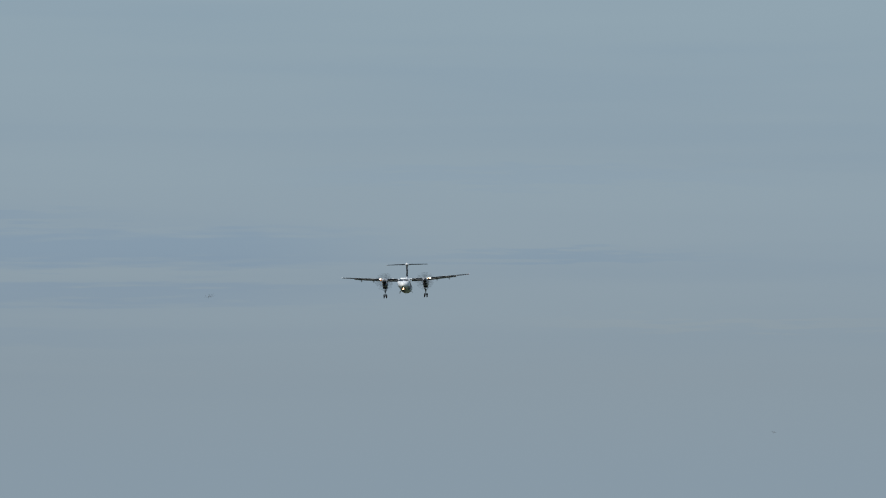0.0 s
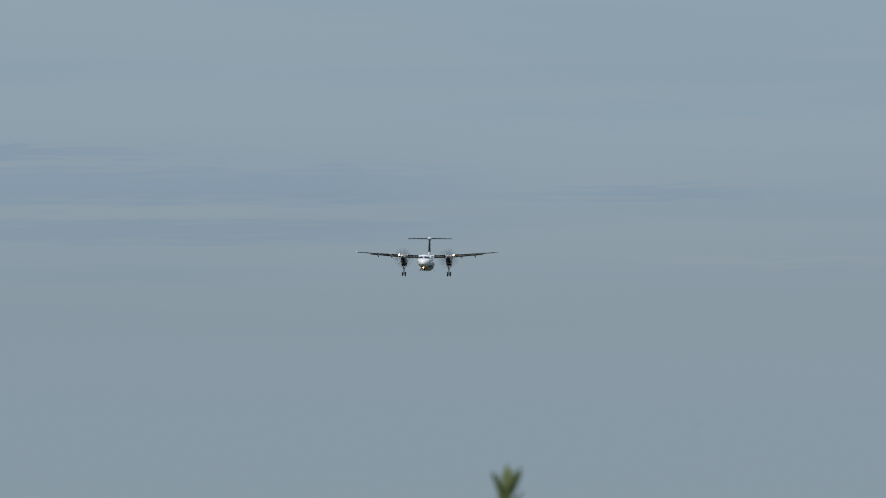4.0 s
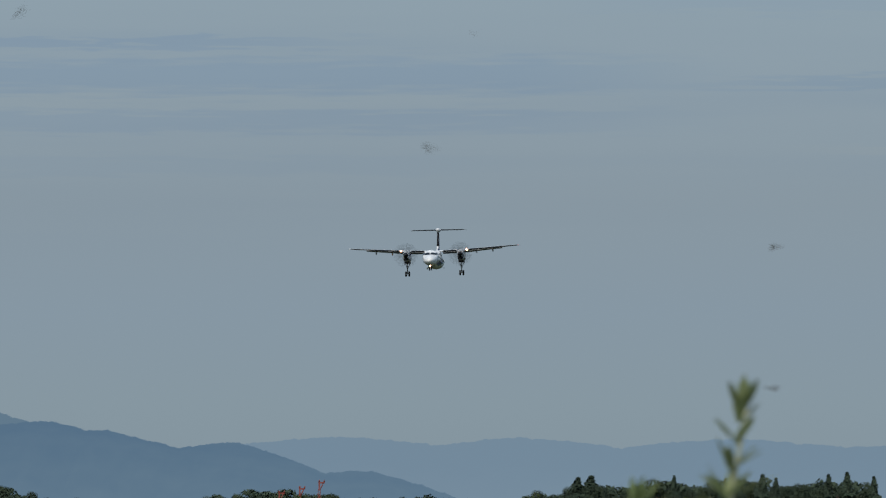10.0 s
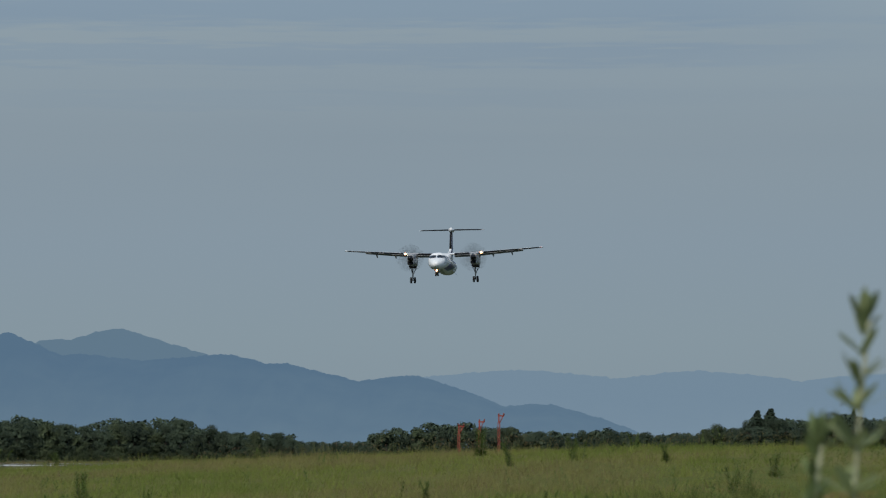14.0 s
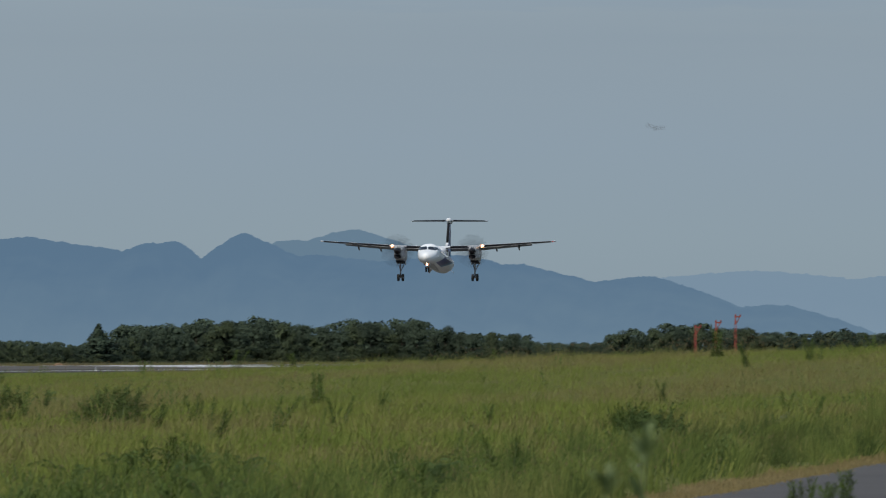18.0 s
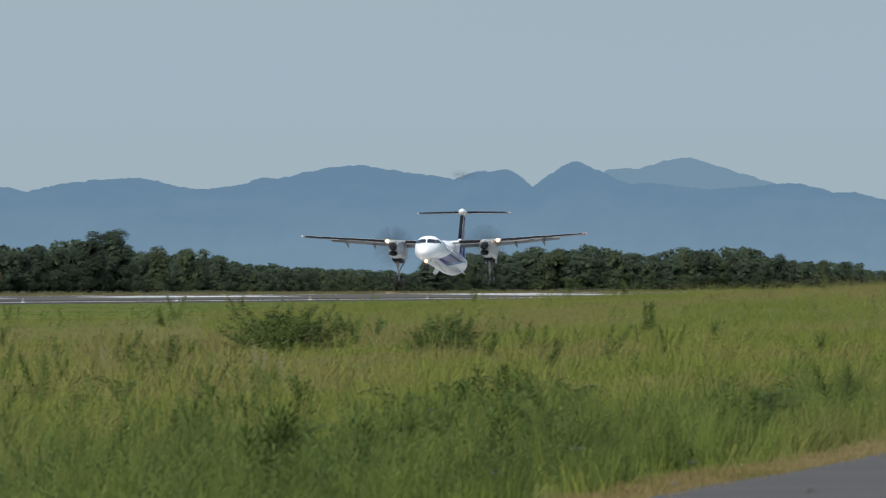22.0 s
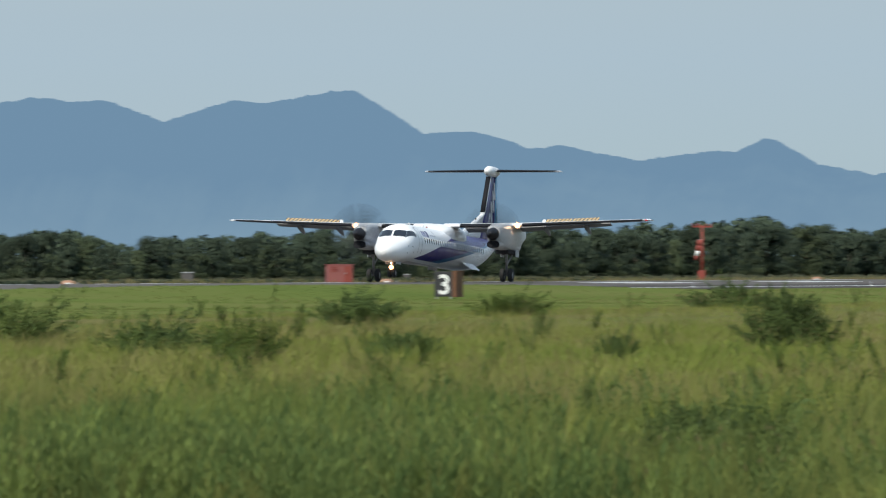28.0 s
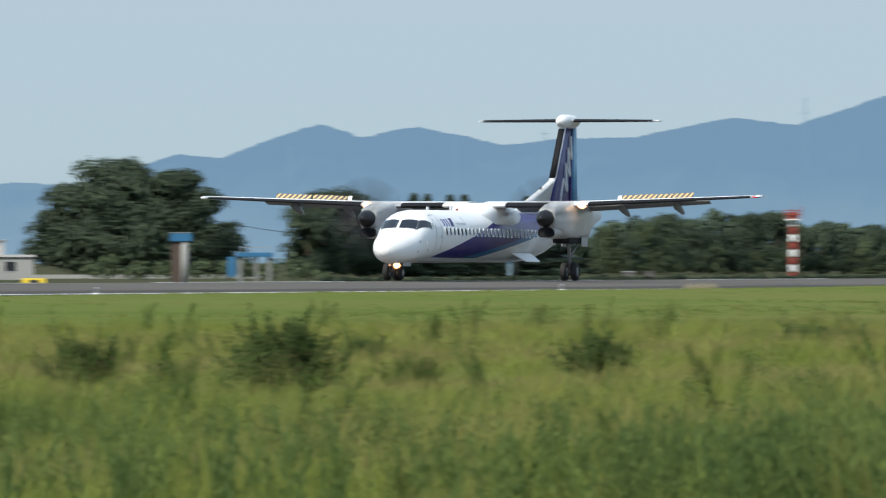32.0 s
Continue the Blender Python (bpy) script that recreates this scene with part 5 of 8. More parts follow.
def lattice_mast():
    t = thing("lattice_mast", at(-15.92, 894, -.02), "red and white banded lattice mast with a railed platform", "mast")
    w, n, top = .28, 8, 4.6
    for k in range(n):
        z0, z1 = top * k / n, top * (k + 1) / n
        m = RED_PAINT if k % 2 == 0 else WHITE_PAINT
        for sx in (-1, 1):
            for sy in (-1, 1):
                part("leg", box("leg", sx * w - .06, sx * w + .06, sy * w - .06, sy * w + .06, z0, z1, m, .01), t)
        for sx in (-1, 1):
            part("brace", rod("brace", (-w * sx, -w, z0), (w * sx, -w, z1), .045, .045, m, 6), t)
            part("brace", rod("brace", (-w, w * sx, z0), (-w, -w * sx, z1), .045, .045, m, 6), t)
        part("panel", box("panel", -w, w, .1, .16, z0 + .05, z1 - .05, RED_PAINT if k % 2 == 0 else PALE_BAND, .01), t)
    part("platform", box("platform", -.60, .60, -.60, .60, 4.5, 4.62, WHITE_PAINT), t)
    for x in (-.68, -.2, .25, .68):
        part("rail_post", box("rail_post", x - .03, x + .03, -.7, -.64, 4.6, 5.3, RED_PAINT, .005), t)
    for z in (4.95, 5.28):
        part("rail", box("rail", -.7, .7, -.7, -.64, z - .03, z + .03, RED_PAINT, .005), t)
    part("cabinet", box("cabinet", -.45, .4, -.3, .3, 4.62, 5.15, RED_PAINT), t)
    part("aerial", rod("aerial", (.05, 0, 5.1), (.05, 0, 5.95), .05, .03, GREY_METAL, 6), t)
    part("aerial", rod("aerial", (.45, 0, 5.1), (.75, 0, 5.6), .03, .03, RED_PAINT, 6), t)


lattice_mast()


def red_hut():
    t = thing("equipment_hut", at(-13.28, 888, 0, 8), "small dull red equipment hut behind the runway", "hut")
    part("wall", box("wall", -.95, .95, -.7, .7, 0, 1.48, BRICK_RED), t)
    part("roof", box("roof", -.98, .98, -.73, .73, 1.48, 1.56, BRICK_RED), t)
    part("plinth", box("plinth", -.98, .98, -.73, .73, -.05, .12, CONCRETE), t)
    d = part("door", box("door", .3, .85, -.73, -.7, .2, 1.4, RED_PAINT, .01), t)
    part("handle", box("handle", .36, .42, -.77, -.73, .8, .95, GREY_METAL, .005), d)
    for k in range(3):
        part("louvre", box("louvre", -.7, -.2, -.73, -.7, 1.0 + k * .14, 1.08 + k * .14, RED_PAINT, .005), t)


red_hut()


def distance_sign():
    t = thing("distance_sign", at(-12.77, 545, -.02, -22), "black distance board with a white number 3, rusty frame", "sign")
    part("board", box("board", -.45, .45, -.05, .05, .12, 1.28, BLACK, .015), t, "black board")
    cu = bpy.data.curves.new("digit", 'FONT')
    cu.body, cu.size, cu.extrude, cu.offset = "3", 1.28, .006, .022
    cu.align_x = 'CENTER'
    tmp = bpy.data.objects.new("digit_shape", cu)
    scene.collection.objects.link(tmp)
    me = bpy.data.meshes.new_from_object(tmp.evaluated_get(bpy.context.evaluated_depsgraph_get()))
    bpy.data.objects.remove(tmp)
    me.materials.clear()
    me.materials.append(WHITE_PAINT)
    part("digit", me, t, "white number 3", pose(.05, -.062, .25, 90, 0, 0))
    part("side_frame", box("side_frame", .46, .62, -.05, .9, .1, 1.32, DARK_BROWN, .015), t, "rusty brown side")
    for x in (-.35, .35):
        part("leg", box("leg", x - .04, x + .04, -.03, .03, -.05, .14, GREY_METAL, .005), t)


distance_sign()


def red_light_masts():
    for a, d, h in ((-5.795, 1180, 4.5), (-5.695, 1190, 5.0), (-5.60, 1200, 5.6)):
        t = thing("light_mast", at(a, d, -.05), "thin red approach light mast with a cross arm", "light mast", "approach light masts")
        for x in (-.09, .09):
            part("post", box("post", x - .04, x + .04, -.06, .06, 0, h - .8, RED_PAINT, .01), t)
        for k in range(6):
            z = .3 + k * (h - 1.4) / 6
            part("rung", rod("rung", (-.09, 0, z), (.09, 0, z + .5), .03, .03, RED_PAINT, 6), t)
        part("head_post", box("head_post", -.07, .07, -.06, .06, h - .85, h, RED_PAINT, .01), t)
        part("cross_arm", box("cross_arm", -.1, .55, -.05, .05, h - .2, h - .05, RED_PAINT, .01), t)
        part("stay", rod("stay", (.05, 0, h - .9), (.42, 0, h - .15), .05, .05, RED_PAINT, 6), t)
        for x in (0, .5):
            part("lamp", rod("lamp", (x, 0, h - .05), (x, 0, h + .14), .09, .06, RED_PAINT, 8), t)


red_light_masts()


POST_GREY = material("weathered_post_grey", (.19, .195, .185), .8, vary=.2, size=.5, fine=8)

PILLAR_BROWN = material("weathered_brown_pillar", (.075, .052, .042), .85, vary=.2, size=.5, fine=8)


def blue_post_house():
    t = thing("sensor_pillar", at(-18.90, 735, -.02), "brown and pale pillar with a blue box on top", "pillar")
    part("brown_pillar", box("brown_pillar", -.62, -.02, -.25, .25, 0, 2.75, PILLAR_BROWN), t)
    part("pale_pipe", rod("pale_pipe", (.18, -.1, 0), (.18, -.1, 2.65), .27, .25, CONCRETE, 14), t)
    part("blue_head", box("blue_head", -.70, .66, -.4, .4, 2.7, 3.2, BLUE_PAINT), t)
    part("head_rail", box("head_rail", -.72, .68, -.42, -.38, 3.24, 3.28, GREY_METAL, .005), t)
    t = thing("open_shelter", at(-18.54, 735, -.02), "open shelter with a blue roof on pale posts", "shelter")
    part("roof", box("roof", -1.15, 1.1, -.7, .7, 1.75, 2.02, BLUE_PAINT), t)
    for x, w in ((-.95, .3), (.05, .22), (.85, .26)):
        part("post", box("post", x - w / 2, x + w / 2, -.5, -.3, 0, 1.76, POST_GREY), t)
    part("blue_cabinet", box("blue_cabinet", -1.75, -1.2, -.3, .3, .5, 1.75, BLUE_PAINT), t)
    for x in (-.9, 0, .9):
        part("rail_post", box("rail_post", x - .02, x + .02, -.6, -.56, 2.02, 2.32, GREY_METAL, .004), t)
    part("rail", box("rail", -.95, .95, -.6, -.56, 2.3, 2.34, GREY_METAL, .004), t)
    # white buildings at the end of the view
    t = thing("flat_roof_building", at(-19.72, 900, -.02), "low white flat-roofed building", "building")
    part("wall", box("wall", -2.6, 1.55, -2, 2, 0, 1.75, CONCRETE), t)
    part("roof_edge", box("roof_edge", -2.75, 1.7, -2.15, 2.15, 1.75, 1.95, PALE_BAND), t)
    part("upper_wall", box("upper_wall", -2.6, -.7, -1.2, 2, 1.95, 2.95, PALE_BAND), t)
    part("upper_roof", box("upper_roof", -2.7, -.5, -1.3, 2.1, 2.95, 3.1, GREY_METAL), t)
    for x in (-2.0, -.2):
        w = part("window", box("window", x - .4, x + .4, -2.03, -2.0, .7, 1.4, PANE, .01), t)
        part("frame", box("frame", x - .46, x + .46, -2.02, -1.99, .64, 1.46, GREY_METAL, .01), w)
    t = thing("taxi_sign", at(-19.62, 660, -.02), "yellow taxiway sign box", "sign")
    part("panel", box("panel", -.66, .66, -.12, .12, .1, .48, YELLOW_PAINT), t)
    for x in (-.5, .5):
        part("leg", box("leg", x - .03, x + .03, -.03, .03, 0, .12, GREY_METAL, .004), t)
    part("marking", box("marking", -.25, .3, -.126, -.12, .2, .38, BLACK, .001), t)


blue_post_house()


PALE_BLUE_PAINT = material("faded_blue_paint", (.16, .24, .29), .7, vary=.15, size=.5, fine=8)


def small_cabinet(a, d, w, h, mat, top_mat, label, cat="cabinet"):
    t = thing("field_cabinet", at(a, d, -.01), label, cat)
    part("body", box("body", -w / 2, w / 2, -w / 3, w / 3, .12, h, mat), t)
    part("lid", box("lid", -w * .56, w * .56, -w * .38, w * .38, h, h + .09, top_mat), t)
    for x in (-w * .4, w * .4):
        part("leg", box("leg", x - .05, x + .05, -.05, .05, 0, .13, GREY_METAL, .01), t)


for a, d, w, h, m1, m2, lab in ((-14.02, 1000, 1.0, .95, POLE_WOOD, GREY_METAL, "small grey cabinet with a flat lid"),
                               (-12.95, 980, .5, .75, POLE_WOOD, CONCRETE, "small grey cabinet behind the runway"),
                               (-16.72, 890, .9, .6, POLE_WOOD, CONCRETE, "small grey cabinet behind the runway"),
                               (-17.3, 860, .28, 1.2, PALE_BLUE_PAINT, BLUE_PAINT, "slim pale cabinet with a blue lid"),
                               (-16.62, 860, .8, .6, POLE_WOOD, POLE_WOOD, "small grey cabinet behind the runway")):
    small_cabinet(a, d, w, h, m1, m2, lab)


def edge_marker(a, x, mat, label):
    """A runway marker light on the grass or the edge."""
    d = x / math.sin(radians(a))
    t = thing("edge_light", at(a, d, .0), label, "edge light", "runway edge lights")
    part("base", rod("base", (0, 0, -.03), (0, 0, .06), .16, .13, mat, 12), t)
    part("stem", rod("stem", (0, 0, .06), (0, 0, .18), .04, .04, GREY_METAL, 8), t)
    part("lens", rod("lens", (0, 0, .18), (0, 0, .28), .08, .05, GREY_METAL, 10), t)


for k in range(16):
    y = 420 + k * 60
    edge_marker(math.degrees(math.atan2(-147.2, y)), -147.2, WHITE_PAINT, "low white runway edge light")
def marker_dome(a, x):
    """A low rounded marker, orange with a white middle, on the grass behind the runway."""
    d = x / math.sin(radians(a))
    t = thing("edge_marker", at(a, d, .0), "low rounded orange and white marker on the grass", "marker", "runway edge markers")
    prof = ((.50, -.05), (.52, .16), (.46, .32), (.30, .42), (.02, .46))
    rings = [[Vector((r * math.cos(j * math.pi / 10), .7 * r * math.sin(j * math.pi / 10), z)) for j in range(20)] for r, z in prof]
    part("shell", mesh_of("shell", *loft(rings), MARKER_ORANGE, True), t)
    for s in (1, -1):
        part("panel", box("panel", -.22, .22, s * .36 - .02, s * .36 + .02, .08, .27, WHITE_PAINT, .02), t, "white panel")


MARKER_ORANGE = material("marker_orange", (.36, .19, .11), .55, vary=.15, size=.3, fine=8)
for a in (-14.60, -10.95, -8.9, -13.05):
    edge_marker(a + .05, -205.0, RED_PAINT, "low red and white runway light")
    marker_dome(a, -205.0)


def pylons():
    """Far power line masts before the hills, and the line between them."""
    for a, d, h in ((-18.37, 3600, 36), (-17.57, 3650, 40), (-17.13, 3700, 42), (-15.86, 4380, 62), (-15.33, 4380, 64)):
        t = thing("power_pylon", at(a, d), "pale lattice power pylon far off in haze", "pylon", "far power pylons")
        w = 1.5
        for sx in (-1, 1):
            part("leg", rod("leg", (sx * w, 0, 0), (sx * .3, 0, h), .12, .07, HAZE_STEEL, 6), t)
        for k in range(8):
            f0, f1 = k / 8, (k + 1) / 8
            part("brace", rod("brace", (-(w - (w - .35) * f0), 0, h * f0), (w - (w - .35) * f1, 0, h * f1), .06, .06, HAZE_STEEL, 5), t)
        for f in (.8, .9, .98):
            part("cross_arm", rod("cross_arm", (-1.3, 0, h * f), (1.3, 0, h * f), .07, .07, HAZE_STEEL, 5), t)


# haze put into the pylons' colour: they glow in the hills' tone
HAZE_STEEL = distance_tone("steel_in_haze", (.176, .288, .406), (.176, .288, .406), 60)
pylons()


def power_line():
    """Two wooden poles and the slack wire between them, behind the old tree."""
    d = 1050
    t = thing("power_line", at(-17.27, d, -.05), "wooden power pole with cross arms and a slack dark wire", "power line")
    inv = t.matrix_basis.inverted()
    for a, top in ((-17.27, 3.75), (-19.14, 6.6)):
        p = bearing(a) * d
        z = ground_z(p.x, p.y)
        pole = part("pole", rod("pole", inv @ Vector((p.x, p.y, z - .1)), inv @ Vector((p.x, p.y, z + top)), .09, .07, POLE_WOOD, 8), t)
        for k, f in enumerate((.97, .80)):
            q = inv @ Vector((p.x, p.y, z + top * f))
            part("cross_arm", box("cross_arm", q.x - .1, q.x + 1.5 - .3 * k, q.y - .06, q.y + .06, q.z - .06, q.z + .06, POLE_WOOD, .01), pole)
    rings = []
    for i in range(25):
        s = 1.87 * i / 24
        p = bearing(-19.14 + s) * d
        p.z = EYE.z + d * math.tan(radians(.2865 - .289 * s + .1084 * s * s))
        p = inv @ p
        rings.append([p + Vector((0, 0, .035)), p + Vector((.03, 0, -.02)), p + Vector((-.03, 0, -.02))])
    part("wire", mesh_of("wire", *loft(rings), BLACK), t, "thin dark wire")


power_line()

# ---- meadow ----


def blade_material(name, green, lush, dry, share=.5, per=.22):
    """Grass blades: lush and dry patches over the meadow, each blade lighter or darker than its neighbours."""
    m = bpy.data.materials.new(name)
    m.use_nodes = True
    nt = m.node_tree
    N, Lk = nt.nodes.new, nt.links.new
    b = nt.nodes["Principled BSDF"]
    b.inputs['Roughness'].default_value = .75
    b.inputs['Specular IOR Level'].default_value = .03
    tc, ge = N("ShaderNodeTexCoord"), N("ShaderNodeNewGeometry")
    facs = []
    for scale, size in (((.16, .030, .1), 1.0), ((2.4, .7, .8), 1.0)):
        mp = N("ShaderNodeMapping")
        mp.inputs['Scale'].default_value = scale
        Lk(tc.outputs['Object'], mp.inputs[0])
        n1 = N("ShaderNodeTexNoise")
        n1.inputs['Scale'].default_value, n1.inputs['Detail'].default_value = size, 4
        Lk(mp.outputs[0], n1.inputs['Vector'])
        facs.append(n1.outputs[0])
    ad = N("ShaderNodeMath")
    ad.operation = 'MULTIPLY_ADD'
    ad.inputs[1].default_value = .6
    Lk(facs[1], ad.inputs[0])
    broad = N("ShaderNodeMath")
    broad.operation = 'MULTIPLY_ADD'
    broad.inputs[1].default_value, broad.inputs[2].default_value = 1.7, -.35
    Lk(facs[0], broad.inputs[0])
    Lk(broad.outputs[0], ad.inputs[2])
    r = ramp_of(nt, [(share + .05, lush), (share + .20, green), (share + .38, dry)])
    Lk(ad.outputs[0], r.inputs[0])
    k = N("ShaderNodeMath")
    k.operation = 'MULTIPLY_ADD'
    k.inputs[1].default_value, k.inputs[2].default_value = 2 * per, 1 - per
    Lk(ge.outputs['Random Per Island'], k.inputs[0])
    sc = N("ShaderNodeVectorMath")
    sc.operation = 'SCALE'
    Lk(r.outputs[0], sc.inputs[0])
    Lk(k.outputs[0], sc.inputs[3])
    Lk(sc.outputs[0], b.inputs['Base Color'])
    tr, mx = N("ShaderNodeBsdfTranslucent"), N("ShaderNodeMixShader")
    mx.inputs[0].default_value = .35
    Lk(sc.outputs[0], tr.inputs[0])
    Lk(b.outputs[0], mx.inputs[1])
    Lk(tr.outputs[0], mx.inputs[2])
    Lk(mx.outputs[0], nt.nodes["Material Output"].inputs[0])
    return m


GRASS = blade_material("meadow_grass", (.208, .238, .056), (.165, .208, .048), (.228, .214, .078), .53)
DEEP_GRASS = blade_material("deep_green_grass", (.086, .118, .036), (.072, .104, .032), (.112, .128, .040), .58)
FRESH_GRASS = blade_material("fresh_grass", (.190, .232, .060), (.160, .205, .052), (.225, .228, .078), .58)
LUSH = blade_material("lush_grass", (.138, .176, .048), (.112, .150, .042), (.175, .190, .058), .58)
SEED = blade_material("seed_heads", (.198, .180, .080), (.185, .190, .068), (.218, .172, .092), .52)
STRAW = blade_material("dry_grass", (.25, .195, .085), (.19, .168, .062), (.29, .225, .11), .50)
LAWN = blade_material("mown_grass", (.128, .166, .042), (.112, .152, .037), (.148, .166, .050), .58, .08)


def ground_z_many(x, y):
    r = np.abs(x - RUNWAY_X)
    z = -.012 * np.minimum(r, 30) - .14 * np.minimum(1, np.maximum(0, r - 30) / 25)
    z = z + np.clip((r - 30) / 3, 0, 1) * np.exp(-((x + 136) / 6) ** 2 / 2) * (.22 * np.exp(-((y - 500) / 150) ** 6) + .28 * np.exp(-((y - 575) / 72) ** 4))
    return z + 1.70 * np.exp(-((x + 22) / 24) ** 2 / 2 - ((y - 335) / 48) ** 2 / 2)


def wavy(x, y, s, k):
    """Slow waves over the plan, between -1 and 1."""
    return (np.sin(x * s * 1.3 + k + 1.7 * np.sin(y * s * .31 + k)) + np.sin(y * s * .45 + 2.1 * k + 1.3 * np.sin(x * s * .8))) / 2


def tuft_blades(rng, x, y, z, per, height, width, lean, spread):
    """Bent blades, per to each tuft: root, knee and a tip that hangs over; each tuft leans its own way."""
    n = len(x) * per
    rx = np.repeat(x, per) + rng.normal(0, spread, n)
    ry = np.repeat(y, per) + rng.normal(0, spread, n)
    rz = np.repeat(z, per)
    h = np.repeat(height, per) * rng.uniform(.45, 1.15, n)
    own = np.repeat(rng.normal(.10, lean * .75, len(x)), per)
    a = rng.uniform(0, 2 * math.pi, n)
    tilt = np.abs(rng.normal(0, lean, n))
    ox, oy = (np.cos(a) * tilt + own) * h, np.sin(a) * tilt * h
    far = np.minimum(1.6, np.sqrt(ox * ox + oy * oy) / h)
    w = width * rng.uniform(.6, 1.4, n)
    root = np.stack([rx, ry, rz - .03], 1)
    knee = np.stack([rx + ox * .4, ry + oy * .4, rz + h * (.68 - .1 * far)], 1)
    tip = np.stack([rx + ox, ry + oy, rz + h * (1 - .38 * far)], 1)
    b = rng.uniform(0, math.pi, n) * .5 - .78
    side = np.stack([np.cos(b) * w, np.sin(b) * w, np.zeros(n)], 1)
    return root, knee, tip, side


def is_lush(x, y, rng):
    """Where the rank grass grows: a belt along the road, and patches on the near meadow."""
    d = np.sqrt(x * x + y * y)
    off = -8.7 - .0365 * y - x
    near = (off > 0) & (off < 3.2 + 1.6 * wavy(x, y, .5, .7))
    west = x < -.222 * y
    low = (off > 0) & (d < 125) & (wavy(x, y, .33, 3.3) + .4 * wavy(x, y, 1.7, .6) + rng.normal(0, .2, len(x)) > .52 - .97 * west + .85 * (x < -.283 * y) + np.maximum(0, d - 84 - 8 * west) / 32)
    return near | low


def grass_field(name, zone, count, per, hmin, hmax, width, label, seed, bent, seeds=.16, span=(-21.5, -1.5)):
    """Grass of one belt of the meadow: zone is the distance from the camera's stand, near and far."""
    rng = np.random.default_rng(seed)
    d0, d1 = zone
    d = np.sqrt(rng.uniform(d0 * d0, d1 * d1, count))
    a = np.radians(rng.uniform(*span, count))
    x, y = d * np.sin(a), d * np.cos(a)
    mown = x < -84 + 7 * wavy(x, y, .08, 1.0) + rng.normal(0, 5, count)
    keep = (x > -139.5) & ((x < -8.65 - .0365 * y) | (x > -4.0 - .0365 * y) | (y > 258)) & ~mown
    keep &= ~(is_lush(x, y, rng) & (rng.uniform(size=count) < .8))
    # leafy weeds have crowded the grass out of the near western meadow
    keep &= ~((d < 92) & (x < -.200 * y) & (x > -.290 * y) & (rng.uniform(size=count) < .55 + .45 * (d < 76)))
    x, y = x[keep], y[keep]
    z = ground_z_many(x, y)
    f = .42 + .3 * wavy(x, y, .16, .4) + .38 * wavy(x, y, .9, 2.2) + rng.normal(0, .2, len(x))
    # tall clumps stand out of the lower sward
    cell = np.floor(x / .42) * 7919.0 + np.floor(y / 1.3) * 104729.0
    clump = np.modf(np.abs(np.sin(cell) * 43758.5453))[0]
    h = hmin + (hmax - hmin) * np.clip(f, 0, 1.2)
    h *= np.where(clump > .84, 1.5, np.where(clump < .4, .55, .95)) * np.clip((x + 96) / 20, .35, 1)
    root, knee, tip, side = tuft_blades(rng, x, y, z, per, h, width, .62, .13)
    n = len(root)
    idx = (rng.uniform(size=n) < seeds).astype(np.int32)
    k = np.arange(n)
    if bent:
        verts = np.concatenate([root - side, root + side, knee + side * .8, knee - side * .8, tip])
        loops = np.concatenate([np.stack([k, k + n, k + 2 * n, k + 3 * n], 1).ravel(), np.stack([k + 3 * n, k + 2 * n, k + 4 * n], 1).ravel()])
        starts = np.concatenate([np.arange(n) * 4, n * 4 + np.arange(n) * 3])
        index = np.concatenate([np.zeros(n, np.int32), idx])
    else:
        verts = np.concatenate([root - side, root + side, tip])
        loops = np.stack([k, k + n, k + 2 * n], 1).ravel()
        starts = np.arange(n) * 3
        index = idx
    me = bpy.data.meshes.new(name)
    me.vertices.add(len(verts))
    me.vertices.foreach_set("co", verts.astype(np.float32).ravel())
    me.loops.add(len(loops))
    me.loops.foreach_set("vertex_index", loops.astype(np.int32))
    me.polygons.add(len(starts))
    me.polygons.foreach_set("loop_start", starts.astype(np.int32))
    me.materials.append(GRASS)
    me.materials.append(SEED)
    me.polygons.foreach_set("material_index", index)
    me.update(calc_edges=True)
    tagged(new(name, me), label, "grass", kind="stuff")


grass_field("tall_grass", (66, 125), 13500, 17, .16, .54, .0030, "tall green meadow grass with straw seed heads", 61, True)
grass_field("tall_grass", (125, 250), 23000, 11, .16, .48, .0055, "tall green meadow grass with straw seed heads", 62, True)
grass_field("tall_grass", (250, 640), 36000, 9, .12, .34, .010, "tall green meadow grass with straw seed heads", 63, False)
grass_field("knoll_grass", (225, 400), 40000, 9, .11, .36, .006, "tall green grass on the low rise of the meadow", 59, False, span=(-9.8, -1.5))


